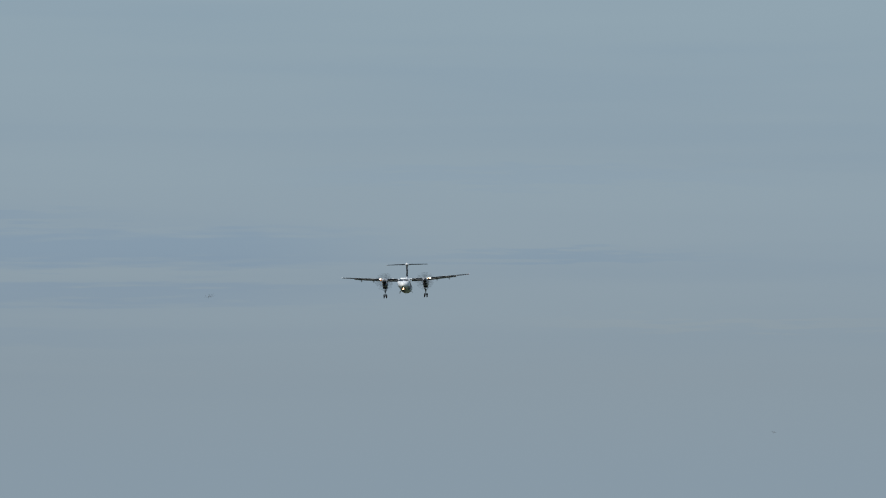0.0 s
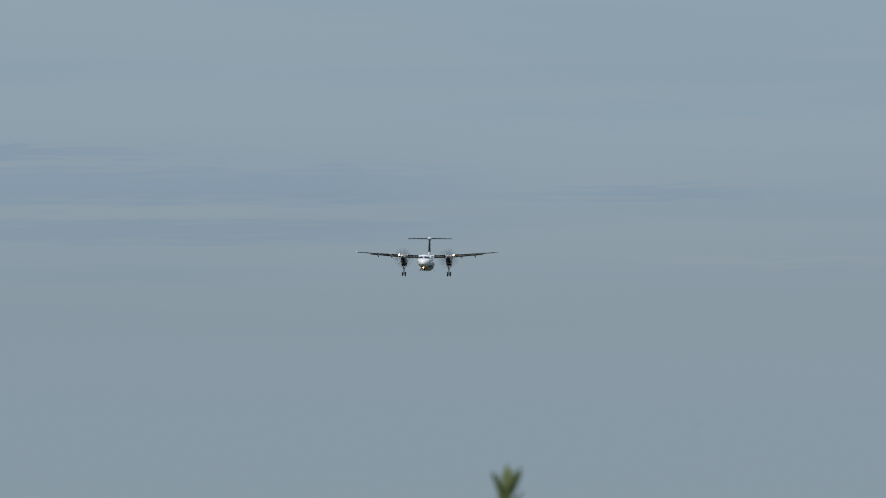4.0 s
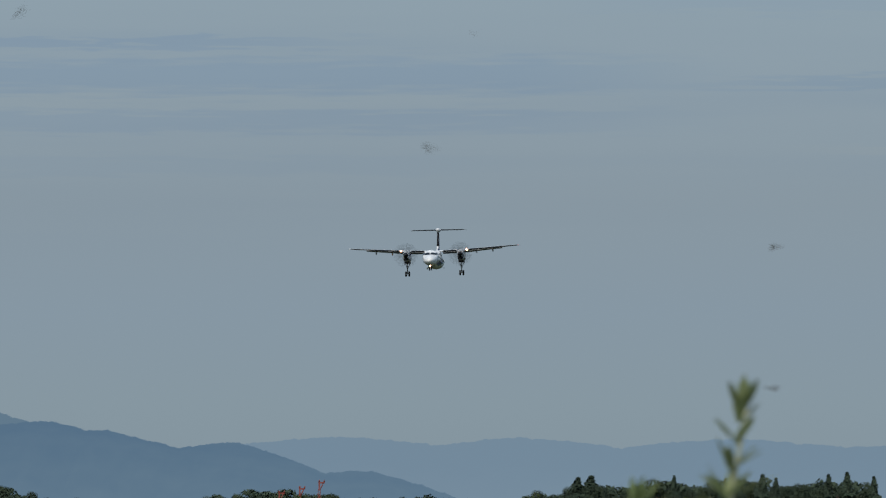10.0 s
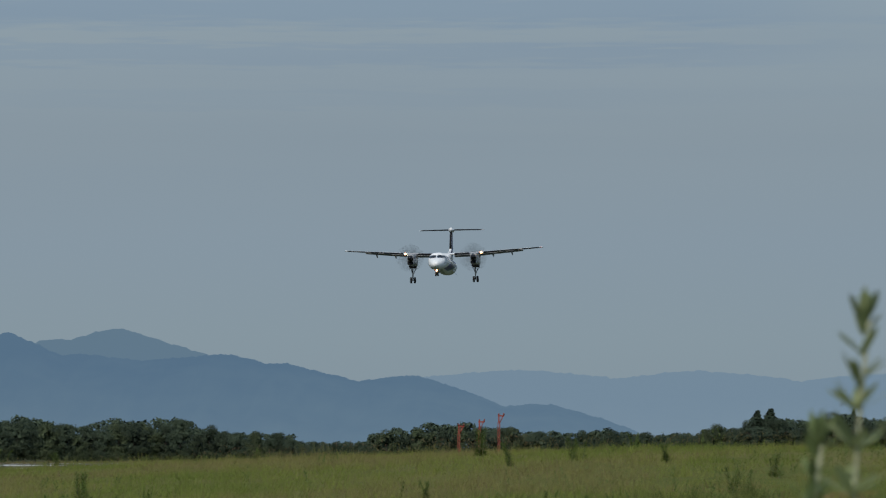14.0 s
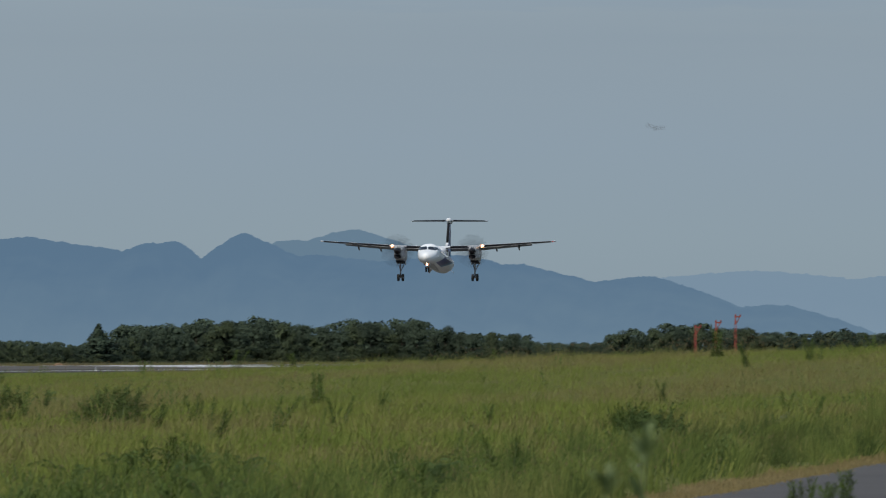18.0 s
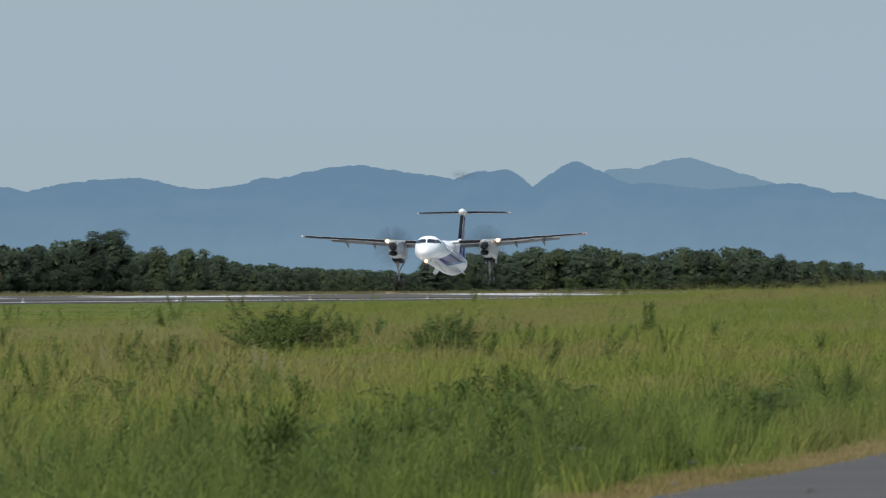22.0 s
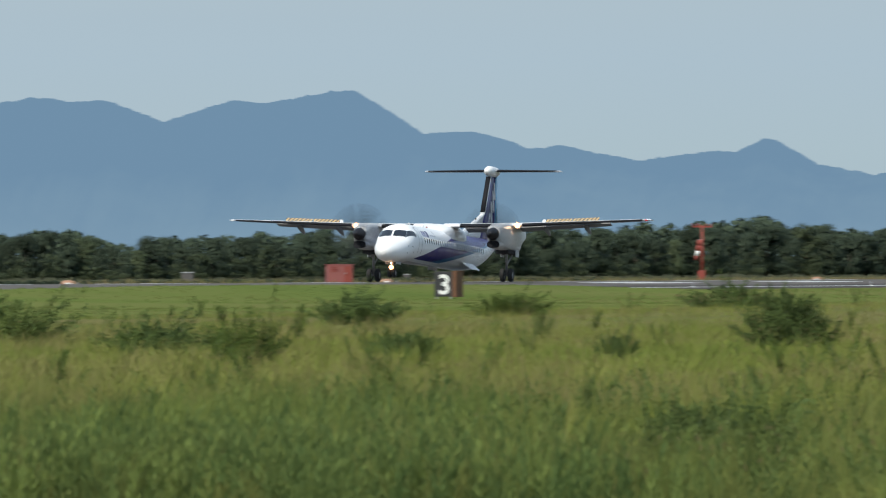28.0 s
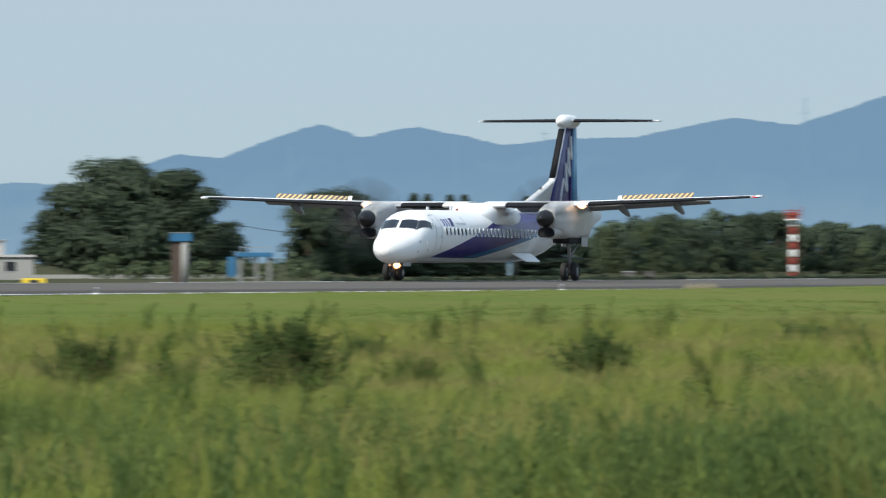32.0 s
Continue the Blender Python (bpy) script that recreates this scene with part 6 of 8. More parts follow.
def lush_grass(zone, count, seed):
    """Rank dark green grass in clumps beside the service road and in hollows of the meadow."""
    rng = np.random.default_rng(seed)
    d = np.sqrt(rng.uniform(zone[0] ** 2, zone[1] ** 2, count))
    a = np.radians(rng.uniform(-21.5, -1.5, count))
    x, y = d * np.sin(a), d * np.cos(a)
    k = is_lush(x, y, rng)
    x, y = x[k], y[k]
    per = 70
    h = .30 + .14 * wavy(x, y, .9, 1.1) + rng.gamma(2.0, .075, len(x))
    root, knee, tip, side = tuft_blades(rng, x, y, ground_z_many(x, y), per, np.maximum(h, .12), .0036, .48, .10)
    n = len(root)
    i = np.arange(n)
    v = np.concatenate([root - side, root + side, knee + side * .8, knee - side * .8, tip])
    q = np.stack([v[i], v[i + n], v[i + 2 * n], v[i + 3 * n]], 1)
    q2 = np.stack([v[i + 3 * n], v[i + 2 * n], v[i + 4 * n] + side * .2, v[i + 4 * n] - side * .2], 1)
    kind = np.repeat(rng.choice(3, len(x), p=[.48, .20, .32]), per)
    me = quads_object_mesh("lush_grass", np.concatenate([q, q2]), [LUSH, DEEP_GRASS, FRESH_GRASS], np.concatenate([kind, kind]))
    tagged(new("lush_grass", me), "rank dark green grass beside the service road", "grass", kind="stuff")


lush_grass((66, 125), 4600, 60)
lush_grass((125, 260), 5600, 58)


def leafy_stems(rng, x, y, tall, stems, leaves, long, wide, spread, lean, splay=72):
    """Narrow leaves up the stems of many plants, spreading below and closing to a tuft at the tip; one lozenge a leaf."""
    m = len(x) * stems
    h = np.repeat(tall, stems) * rng.uniform(.62, 1.08, m)
    sx, sy = np.repeat(x, stems) + rng.normal(0, spread, m), np.repeat(y, stems) + rng.normal(0, spread, m)
    bx, by = rng.normal(0, lean, m) + np.repeat(rng.normal(0, lean, len(x)), stems), rng.normal(0, lean, m)
    f = np.tile(np.linspace(.10, 1.0, leaves), m)
    h, sx, sy, bx, by = (np.repeat(v, leaves) for v in (h, sx, sy, bx, by))
    n = len(f)
    ang = np.arange(n) * 2.399 + rng.uniform(-.4, .4, n)
    tilt = np.radians(splay - .7 * splay * f + rng.normal(0, 10, n))
    ln = long * (1.12 - .45 * f) * rng.uniform(.7, 1.25, n)
    root = np.stack([sx + bx * h * f * f, sy + by * h * f * f, ground_z_many(sx, sy) + h * f], 1)
    way = np.stack([np.cos(ang) * np.sin(tilt) + bx * f, np.sin(ang) * np.sin(tilt) + by * f, np.cos(tilt)], 1)
    side = np.stack([-np.sin(ang), np.cos(ang), np.zeros(n)], 1) * (wide * rng.uniform(.7, 1.3, n))[:, None]
    mid, tip = root + way * (ln * .5)[:, None], root + way * ln[:, None]
    tip[:, 2] -= ln * .18 * (1 - f)
    return np.stack([root, mid + side, tip, mid - side], 1)


def in_meadow(x, y):
    return (x > -84) & (x < -8.8 - .0365 * y)


def leafy_stand(name, zone, count, stems, leaves, long, wide, height, mat, label, seed, belt):
    """Upright leafy weeds in loose stands; belt: how far they crowd together near the camera's side of the meadow."""
    rng = np.random.default_rng(seed)
    d = np.sqrt(rng.uniform(zone[0] ** 2, zone[1] ** 2, count))
    a = np.radians(rng.uniform(-21.5, -3.0, count))
    x, y = d * np.sin(a), d * np.cos(a)
    off = -8.8 - .0365 * y - x
    stand = .8 * wavy(x, y, .34, 5.1) + .6 * wavy(x, y, 1.1, 1.9) + rng.normal(0, .25, count)
    stand += belt * np.clip((104 - d) / 22, -.5, 1.0) + .35 * np.clip((8 - off) / 6, 0, 1)
    k = in_meadow(x, y) & (stand > .62)
    x, y = x[k], y[k]
    q = leafy_stems(rng, x, y, rng.uniform(*height, len(x)), stems, leaves, long, wide, .10, .16)
    tagged(new(name, quads_object_mesh(name, q, [mat])), label, "weeds", kind="stuff")


HERB = material("meadow_herb_leaves", (.138, .184, .058), .85, vary=.2, size=1.5, fine=5, island=.14, trans=.35, spec=.04)
leafy_stand("leafy_weeds", (68, 132), 1900, 5, 38, .085, .0075, (.34, .66), HERB, "upright green leafy weeds standing in the grass", 68, .6)
leafy_stand("leafy_weeds", (132, 340), 2000, 3, 16, .10, .012, (.30, .58), HERB, "upright green leafy weeds standing in the grass", 69, 0)


def weed_belt():
    """A crowd of upright leafy weeds on the near western meadow, darker and lighter plants side by side."""
    rng = np.random.default_rng(57)
    count, stems, leaves = 3000, 3, 30
    d = np.sqrt(rng.uniform(65 ** 2, 90 ** 2, count))
    a = np.radians(rng.uniform(-21.3, -11.0, count))
    x, y = d * np.sin(a), d * np.cos(a)
    crowd = .75 * wavy(x, y, .55, 2.9) + .55 * wavy(x, y, 1.7, .8) + rng.normal(0, .25, count) - np.clip((d - 77) / 9, 0, 2) - np.clip((np.degrees(a) + 12.2) * 1.6, 0, 3) - np.clip((-15.8 - np.degrees(a)) * .6, 0, 1.1)
    k = in_meadow(x, y) & (crowd > -.35)
    x, y = x[k], y[k]
    tall = .52 + .10 * wavy(x, y, .8, 4.2) + rng.normal(0, .07, len(x))
    q = leafy_stems(rng, x, y, np.maximum(tall, .25), stems, leaves, .125, .0078, .09, .14, 50)
    tone = wavy(x, y, 2.3, 1.3) + .6 * wavy(x, y, 5.1, .4) + rng.normal(0, .3, len(x))
    kind = np.repeat(np.where(tone < -.25, 0, np.where(tone < .45, 1, 2)), stems * leaves)
    tagged(new("leafy_weeds", quads_object_mesh("leafy_weeds", q, [DEEP_HERB, HERB, FRESH_HERB], kind)), "crowded upright dark green leafy weeds", "weeds", kind="stuff")


DEEP_HERB = material("deep_herb_leaves", (.108, .158, .051), .85, vary=.2, size=1.5, fine=5, island=.12, trans=.35, spec=.04)
FRESH_HERB = material("fresh_herb_leaves", (.190, .240, .070), .85, vary=.2, size=1.5, fine=5, island=.12, trans=.35, spec=.04)
weed_belt()


def seed_haze(name, zone, count, size, label, seed):
    """Loose brown seed heads that float over the grass in wide drifts."""
    rng = np.random.default_rng(seed)
    d = np.sqrt(rng.uniform(zone[0] ** 2, zone[1] ** 2, count))
    a = np.radians(rng.uniform(-21.5, -2.0, count))
    x, y = d * np.sin(a), d * np.cos(a)
    drift = -.55 * (x < -.25 * y) + wavy(x, y, .15, 2.6) + .7 * wavy(x, y, .5, 4.4) + rng.normal(0, .3, count)
    k = in_meadow(x, y) & (drift > .15)
    x, y = x[k], y[k]
    per = 5
    px, py = np.repeat(x, per) + rng.normal(0, .14, len(x) * per), np.repeat(y, per) + rng.normal(0, .14, len(x) * per)
    c = np.stack([px, py, np.repeat(ground_z_many(x, y), per) + rng.uniform(.26, .52, len(px))], 1)
    up = rng.normal(0, .35, c.shape) + np.array([.1, 0, 1.0])
    up *= size / np.linalg.norm(up, axis=1)[:, None]
    side = np.stack([np.full(len(px), .16), rng.normal(0, .1, len(px)), np.zeros(len(px))], 1) * size
    q = np.stack([c - up, c + side, c + up, c - side], 1)
    tagged(new(name, quads_object_mesh(name, q, [BROWN_SEED])), label, "grass", kind="stuff")


BROWN_SEED = blade_material("brown_seed_heads", (.202, .165, .080), (.195, .178, .074), (.218, .155, .090), .5)
seed_haze("seed_heads", (70, 135), 4200, .024, "brownish grass seed heads over the meadow", 66)
seed_haze("seed_heads", (135, 380), 7000, .034, "brownish grass seed heads over the meadow", 67)


def short_turf(name, keep_of, count, zone, h, width, mats, label, seed, span=(-21.5, -1.5)):
    rng = np.random.default_rng(seed)
    d = np.sqrt(rng.uniform(zone[0] ** 2, zone[1] ** 2, count))
    a = np.radians(rng.uniform(*span, count))
    x, y = d * np.sin(a), d * np.cos(a)
    k = keep_of(x, y)
    x, y = x[k], y[k]
    z = ground_z_many(x, y)
    root, knee, tip, side = tuft_blades(rng, x, y, z, 5, np.full(len(x), h) * rng.uniform(.5, 1.3, len(x)), width, .4, .12)
    q = np.stack([root - side, root + side, tip + side * .3, tip - side * .3], 1)
    tagged(new(name, quads_object_mesh(name, q, mats)), label, "grass", kind="stuff")


short_turf("mown_grass", lambda x, y: (x < -80) & (x > -141.0), 42000, (240, 900), .05, .022, [LAWN], "short mown bright green grass beside the runway", 64)
short_turf("dry_verge_grass", lambda x, y: (x > -8.8 - .0365 * y + .15 * np.sin(y * .4)) & (x < -7.95 - .0365 * y), 320000, (66, 270), .06, .008, [STRAW], "dry straw-coloured grass on the road's verge", 65, (-14, -3))

short_turf("rough_far_grass", lambda x, y: (x < -202.5) & (x > -226), 60000, (640, 1900), .5, .03, [SEED], "rough dull grass along the far edge of the runway", 70, (-14.6, -5.5))

# ---- bushes and weeds ----
BUSH_KINDS, WEED_KINDS = [], []


def bush_kind(seed, mat, label, shoots, spiky, flat):
    """A shrub 1 m wide and .5 m high: arching leafy shoots of uneven length over a denser heart."""
    rng = np.random.default_rng(seed)
    t = new("shrub")
    t.empty_display_size = .3
    tagged(t, label, "bush", "shrubs of the meadow")
    lumps = [(rng.uniform(0, 6.28), rng.uniform(.75, 1.12)) for _ in range(4)]
    roots, ways, v, f, leaves = [], [], [], [], 150
    for k in range(shoots):
        a = rng.uniform(0, 6.28)
        e = math.asin(rng.uniform(.08, 1.0) ** flat)
        lump = max(s * (.62 + .38 * max(0, math.cos(a - b))) for b, s in lumps)
        r = rng.uniform(.36, .50) * lump * (rng.uniform(1.1, 1.38) if k < spiky else 1)
        base = np.array([rng.normal(0, .10), rng.normal(0, .10), 0])
        way = np.array([math.cos(a) * math.cos(e), math.sin(a) * math.cos(e), math.sin(e)])
        bend = np.array([math.cos(a) * .4, math.sin(a) * .4, .5]) * r * .30 * math.cos(e)
        g = np.sqrt(rng.uniform(.05, 1.05, leaves))
        roots.append(base + way * (g * r)[:, None] + bend * (g ** 3)[:, None] + rng.normal(0, .013, (leaves, 3)))
        ways.append(np.tile(way, (leaves, 1)))
        tip = base + way * r + bend
        mid = base + way * r * .6 + bend * .2
        side = np.array([-math.sin(a), math.cos(a), 0]) * .005
        o = len(v)
        v += [base + side, base - side, mid - side * .7, mid + side * .7, tip]
        f += [(o, o + 1, o + 2, o + 3), (o + 3, o + 2, o + 4)]
    # inner leaves that close the gaps between the shoots
    a, e = rng.uniform(0, 6.28, 5200), np.arcsin(rng.uniform(.02, 1.0, 5200) ** flat)
    lump = np.max([s * (.62 + .38 * np.maximum(0, np.cos(a - b))) for b, s in lumps], axis=0)
    way = np.stack([np.cos(a) * np.cos(e), np.sin(a) * np.cos(e), np.sin(e)], 1)
    roots.append(way * (lump * rng.uniform(.16, .40, 5200) * (1 + .12 * np.sin(a * 7 + e * 9)))[:, None])
    ways.append(way)
    p, w = np.concatenate(roots), np.concatenate(ways)
    p[:, 2] = np.abs(p[:, 2])
    n = len(p)
    out = w * .8 + rng.normal(0, .55, (n, 3)) + np.array([0, 0, .25])
    ln = rng.uniform(.011, .023, (n, 1))
    out /= np.linalg.norm(out, axis=1)[:, None]
    side = np.cross(out, rng.normal(size=(n, 3)))
    side *= ln * .30 / (np.linalg.norm(side, axis=1)[:, None] + 1e-9)
    q = np.stack([p, p + out * ln * .5 + side, p + out * ln, p + out * ln * .5 - side], 1)
    # every leaf turns its upper face outward
    turned = np.einsum('ij,ij->i', np.cross(q[:, 1] - q[:, 0], q[:, 2] - q[:, 0]), p + np.array([0, 0, .2])) < 0
    q[turned] = q[turned][:, ::-1]
    soft = p / np.linalg.norm(p, axis=1)[:, None] * .6 + np.array([0, 0, .35]) + rng.normal(0, .38, (n, 3))
    part("foliage", soft_normals(quads_object_mesh("foliage", q, [mat]), soft), t)
    part("twig_work", mesh_of("twig_work", v, f, STEM), t)
    BUSH_KINDS.append(t)


bush_kind(71, BUSH, "rounded green shrub in the tall grass", 165, 8, .75)
bush_kind(72, BUSH, "loose green shrub with twigs sticking out", 120, 20, .7)
bush_kind(73, WEED, "sprawling dark green shrub in the tall grass", 100, 16, 1.0)
bush_kind(74, PALE_BUSH, "pale green shrub grown through with grass", 140, 12, .85)


def spot(u, w, lift=0.0):
    """A place on the meadow by bearing and by depression under the horizon, both in hundredths of a degree."""
    d = 1.54 / math.tan(radians(w / 100))
    p = bearing(u / 100) * d
    return p.x, p.y, ground_z(p.x, p.y) + lift, d


# bearing, depression, width and height in hundredths of a degree, and the kind
EAST_SHRUBS = [(-1138, 22, 47, 14, 1), (-1109, 43, 46, 27, 0), (-940, 37.5, 56, 19, 3), (-864, 38.5, 40, 17, 3), (-1143, 108, 64, 38, 1),
               (-1193, 46, 24, 14, 1), (-601, 46, 38, 18, 0), (-939, 106, 46, 34, 0), (-615, 43, 22, 17, 2),
               (-1162, 106, 60, 36, 0), (-1122, 108, 44, 30, 3)]
WEST_SHRUBS = [(-1499, 41, 78, 23, 3), (-1416, 46, 62, 22, 1), (-1375, 52, 36, 26, 2), (-1318, 32, 46, 17, 1), (-1296, 46, 36, 14, 0),
               (-1247, 29, 36, 11, 2), (-1841, 66, 54, 36, 0), (-1776, 63, 34, 17, 2), (-1802, 48, 27, 14, 1), (-1688, 59, 38, 27, 1),
               (-1938, 63, 40, 28, 1), (-1579, 42, 62, 13, 1), (-1753, 46, 15, 11, 2)]


def make_shrubs():
    used = [False] * 4
    for u, w, width, height, kind in EAST_SHRUBS + WEST_SHRUBS:
        x, y, z, d = spot(u, w)
        wide, tall = radians(width / 100) * d * 1.10, radians(height / 100) * d * 1.26
        m = pose(x, y, z - .03, 0, 0, (u * 37) % 360) @ Matrix.Diagonal((wide, wide, tall / .49, 1))
        if not used[kind]:
            BUSH_KINDS[kind].matrix_basis = m
            used[kind] = True
        else:
            base = BUSH_KINDS[kind]
            keep = base.matrix_basis.copy()
            base.scale = (1, 1, 1)
            copy_thing(base, m)
            base.matrix_basis = keep


make_shrubs()


def weed_mesh(rng, tall, leaf, n, droop, side=None):
    """A leafy stalk: stem, and leaves that spiral up it and shrink towards the tip."""
    v, f = [], []
    bend = rng.uniform(-.12, .12)

    def stem_at(h):
        return Vector((bend * h * h / tall, .4 * bend * h * h / tall, h))

    rings = [[stem_at(tall * k / 6) + Vector((.006 * (1.2 - k / 6) * math.cos(a), .006 * (1.2 - k / 6) * math.sin(a), 0)) for a in (0, 2.1, 4.2)] for k in range(7)]
    sv, sf = loft(rings)
    for k in range(n):
        h = tall * (.12 + .88 * k / n)
        a = k * 2.4 + rng.uniform(-.3, .3)
        ln = leaf * (1.15 - .55 * k / n) * rng.uniform(.75, 1.2)
        up = .35 + 1.3 * (k / n) ** 1.5 - droop
        out = Vector((math.cos(a), math.sin(a), 0))
        p = stem_at(h)
        mid = p + out * ln * .55 + Vector((0, 0, ln * .55 * up))
        tip = p + out * ln + Vector((0, 0, ln * up * .75 - ln * droop * .5))
        sd = Vector((-math.sin(a), math.cos(a), 0)) * ln * .09
        o = len(v)
        v += [p, mid + sd, tip, mid - sd]
        f += [(o, o + 1, o + 2, o + 3)]
    return mesh_of("stalk", sv, sf, STEM), mesh_of("leaves", v, f, WEED)


def weed_kind(seed, tall, leaf, n, droop, stalks, label):
    rng = np.random.default_rng(seed)
    t = new("weed_plant")
    t.empty_display_size = .3
    tagged(t, label, "weed", "weeds of the meadow")
    for k in range(stalks):
        a, b = weed_mesh(rng, tall * rng.uniform(.7, 1.05), leaf, n, droop)
        m = pose(rng.normal(0, .08) if k else 0, rng.normal(0, .08) if k else 0, 0, rng.normal(0, 13), rng.normal(0, 13), rng.uniform(0, 360))
        s = part("stalk", a, t, m=m)
        part("leaves", b, s)
    WEED_KINDS.append(t)


weed_kind(81, .70, .10, 110, .05, 2, "upright dark green weed in the grass")
weed_kind(82, .62, .11, 80, .12, 4, "clump of leaning dark green weeds")
weed_kind(83, .58, .09, 90, .05, 3, "pair of upright green weeds")
weed_kind(84, .64, .13, 70, .20, 6, "spreading clump of long-leaved weeds")


def frond_kind():
    """A low shrub of long arching shoots with small leaves in two rows."""
    rng = np.random.default_rng(85)
    t = new("weed_plant")
    t.empty_display_size = .3
    tagged(t, "dark green plant with long arching leafy shoots", "weed", "weeds of the meadow")
    for k in range(7):
        a = rng.uniform(0, 6.28)
        rise, out = rng.uniform(.45, .78), rng.uniform(.15, .5)
        way, side = Vector((math.cos(a), math.sin(a), 0)), Vector((-math.sin(a), math.cos(a), 0))

        def at_share(g):
            return way * out * g ** 1.6 + Vector((0, 0, rise * (1.55 * g - .75 * g * g * g)))

        rings = [[at_share(j / 8) + (way * math.cos(b) + side * math.sin(b)) * .004 * (1.2 - j / 8) for b in (0, 2.1, 4.2)] for j in range(9)]
        s = part("shoot", mesh_of("shoot", *loft(rings), BUSH), t)
        v, f = [], []
        for j in range(36):
            g = .28 + .72 * j / 35
            p = at_share(g)
            for w in (1, -1):
                ln = .095 * (1.1 - .6 * g) * rng.uniform(.8, 1.2)
                d = (side * w * .8 + way * .6 + Vector((0, 0, rng.uniform(-.5, .2)))).normalized()
                n = Vector((-d.y, d.x, .3)) * ln * .13
                o = len(v)
                v += [p, p + d * ln * .5 + n, p + d * ln, p + d * ln * .5 - n]
                f += [(o, o + 1, o + 2, o + 3)]
        part("leaves", mesh_of("leaves", v, f, BUSH), s)
    WEED_KINDS.append(t)


frond_kind()


def make_weeds():
    rng = np.random.default_rng(91)
    plants = [(-1039, 112, 1), (-966, 78, 0), (-951, 115, 3), (-935, 112, 3), (-952, 62, 1), (-857, 70, 3), (-840, 76, 1), (-826, 68, 3), (-811, 72, 1), (-899, 108, 3), (-884, 104, 3),
             (-761, 40, 0), (-840, 98, 3), (-872, 92, 1), (-1000, 92, 0), (-978, 60, 1), (-930, 78, 3), (-1075, 104, 3), (-1090, 92, 1), (-1120, 70, 0)]
    fronds = [(-859, 70, 4), (-837, 78, 4), (-812, 81, 4), (-793, 70, 4), (-848, 74, 4), (-906, 36, 4), (-897, 35, 4), (-938, 104, 4), (-860, 96, 4), (-1020, 66, 4), (-884, 79, 4), (-826, 74, 4), (-803, 72, 4), (-818, 90, 4), (-700, 76, 4), (-712, 84, 4), (-690, 68, 4), (-1150, 98, 4), (-1112, 102, 4)]
    spots = plants + fronds
    for k in range(270):
        spots.append((rng.uniform(-2020, -330), 1 / rng.uniform(1 / 105, 1 / 16), int(rng.choice([0, 1, 2, 3], p=[.35, .2, .35, .1]))))
    used = [False] * 5
    for u, w, kind in spots:
        x, y, z, d = spot(u, w)
        if x < -84 or (x > -8.8 - .0365 * y and y < 320):
            continue
        k = rng.uniform(.75, 1.25) if kind < 4 else rng.uniform(.76, 1.08)
        m = pose(x, y, z - .02, 0, 0, rng.uniform(0, 360)) @ Matrix.Diagonal((k, k, k, 1))
        base = WEED_KINDS[kind]
        if not used[kind]:
            base.matrix_basis = m
            used[kind] = True
        else:
            keep = base.matrix_basis.copy()
            base.scale = (1, 1, 1)
            copy_thing(base, m)
            base.matrix_basis = keep


make_weeds()


def roadside_weeds():
    """Leafy clumps on the far verge of the service road."""
    rng = np.random.default_rng(92)
    for u, w, kind, k in ((-531, 79, 3, 1.0), (-524, 78, 1, 1.1), (-537, 84, 3, .8), (-518, 76, 2, 1.1), (-526, 88, 3, .9), (-512, 80, 1, 1.1), (-505, 74, 3, 1.1)):
        x, y, z, d = spot(u, w)
        base = WEED_KINDS[kind]
        keep = base.matrix_basis.copy()
        base.scale = (1, 1, 1)
        copy_thing(base, pose(x, y, z - .02, 0, 0, rng.uniform(0, 360)) @ Matrix.Diagonal((.62 * k, .62 * k, .55 * k, 1)))
        base.matrix_basis = keep


roadside_weeds()


def plume_grass():
    """Pale feathery plumes of silver grass."""
    rng = np.random.default_rng(95)
    for u, w, h in ((-954, 57, .62), (-949, 57, .55), (-943, 58, .5), (-1030, 52, .5)):
        x, y, z, d = spot(u, w)
        t = thing("plume_grass", pose(x, y, z - .02, 0, 0, rng.uniform(0, 360)), "pale feathery plume of silver grass", "grass plume", "silver grass plumes")
        part("stalk", rod("stalk", (0, 0, 0), (.05, 0, h), .006, .004, STEM, 5), t)
        pts = np.array([.05, 0, h]) + rng.normal(0, 1, (140, 3)) * np.array([.022, .022, .085])
        part("plume", quads_object_mesh("plume", leaf_quads(rng, pts, .009), [PLUME]), t, "pale silky plume")


def dry_tuft():
    """A tuft of dry pale grass at the runway's edge."""
    rng = np.random.default_rng(96)
    p = bearing(-16.365) * 486
    t = thing("grass_tuft", pose(p.x, p.y, ground_z(p.x, p.y)), "pale dry grass tuft at the runway's edge", "grass tuft")
    x, y = rng.normal(0, .30, 70), rng.normal(0, .2, 70)
    root, knee, tip, side = tuft_blades(rng, x, y, np.zeros(70), 12, np.full(70, .22), .008, .35, .08)
    part("foliage", quads_object_mesh("foliage", np.stack([root - side, root + side, tip + side * .2, tip - side * .2], 1), [PLUME]), t)


PLUME = material("silky_plume", (.28, .25, .17), .8, vary=.1, size=.1, fine=4, island=.1)
plume_grass()
dry_tuft()

# ---- tall weeds close to the camera ----


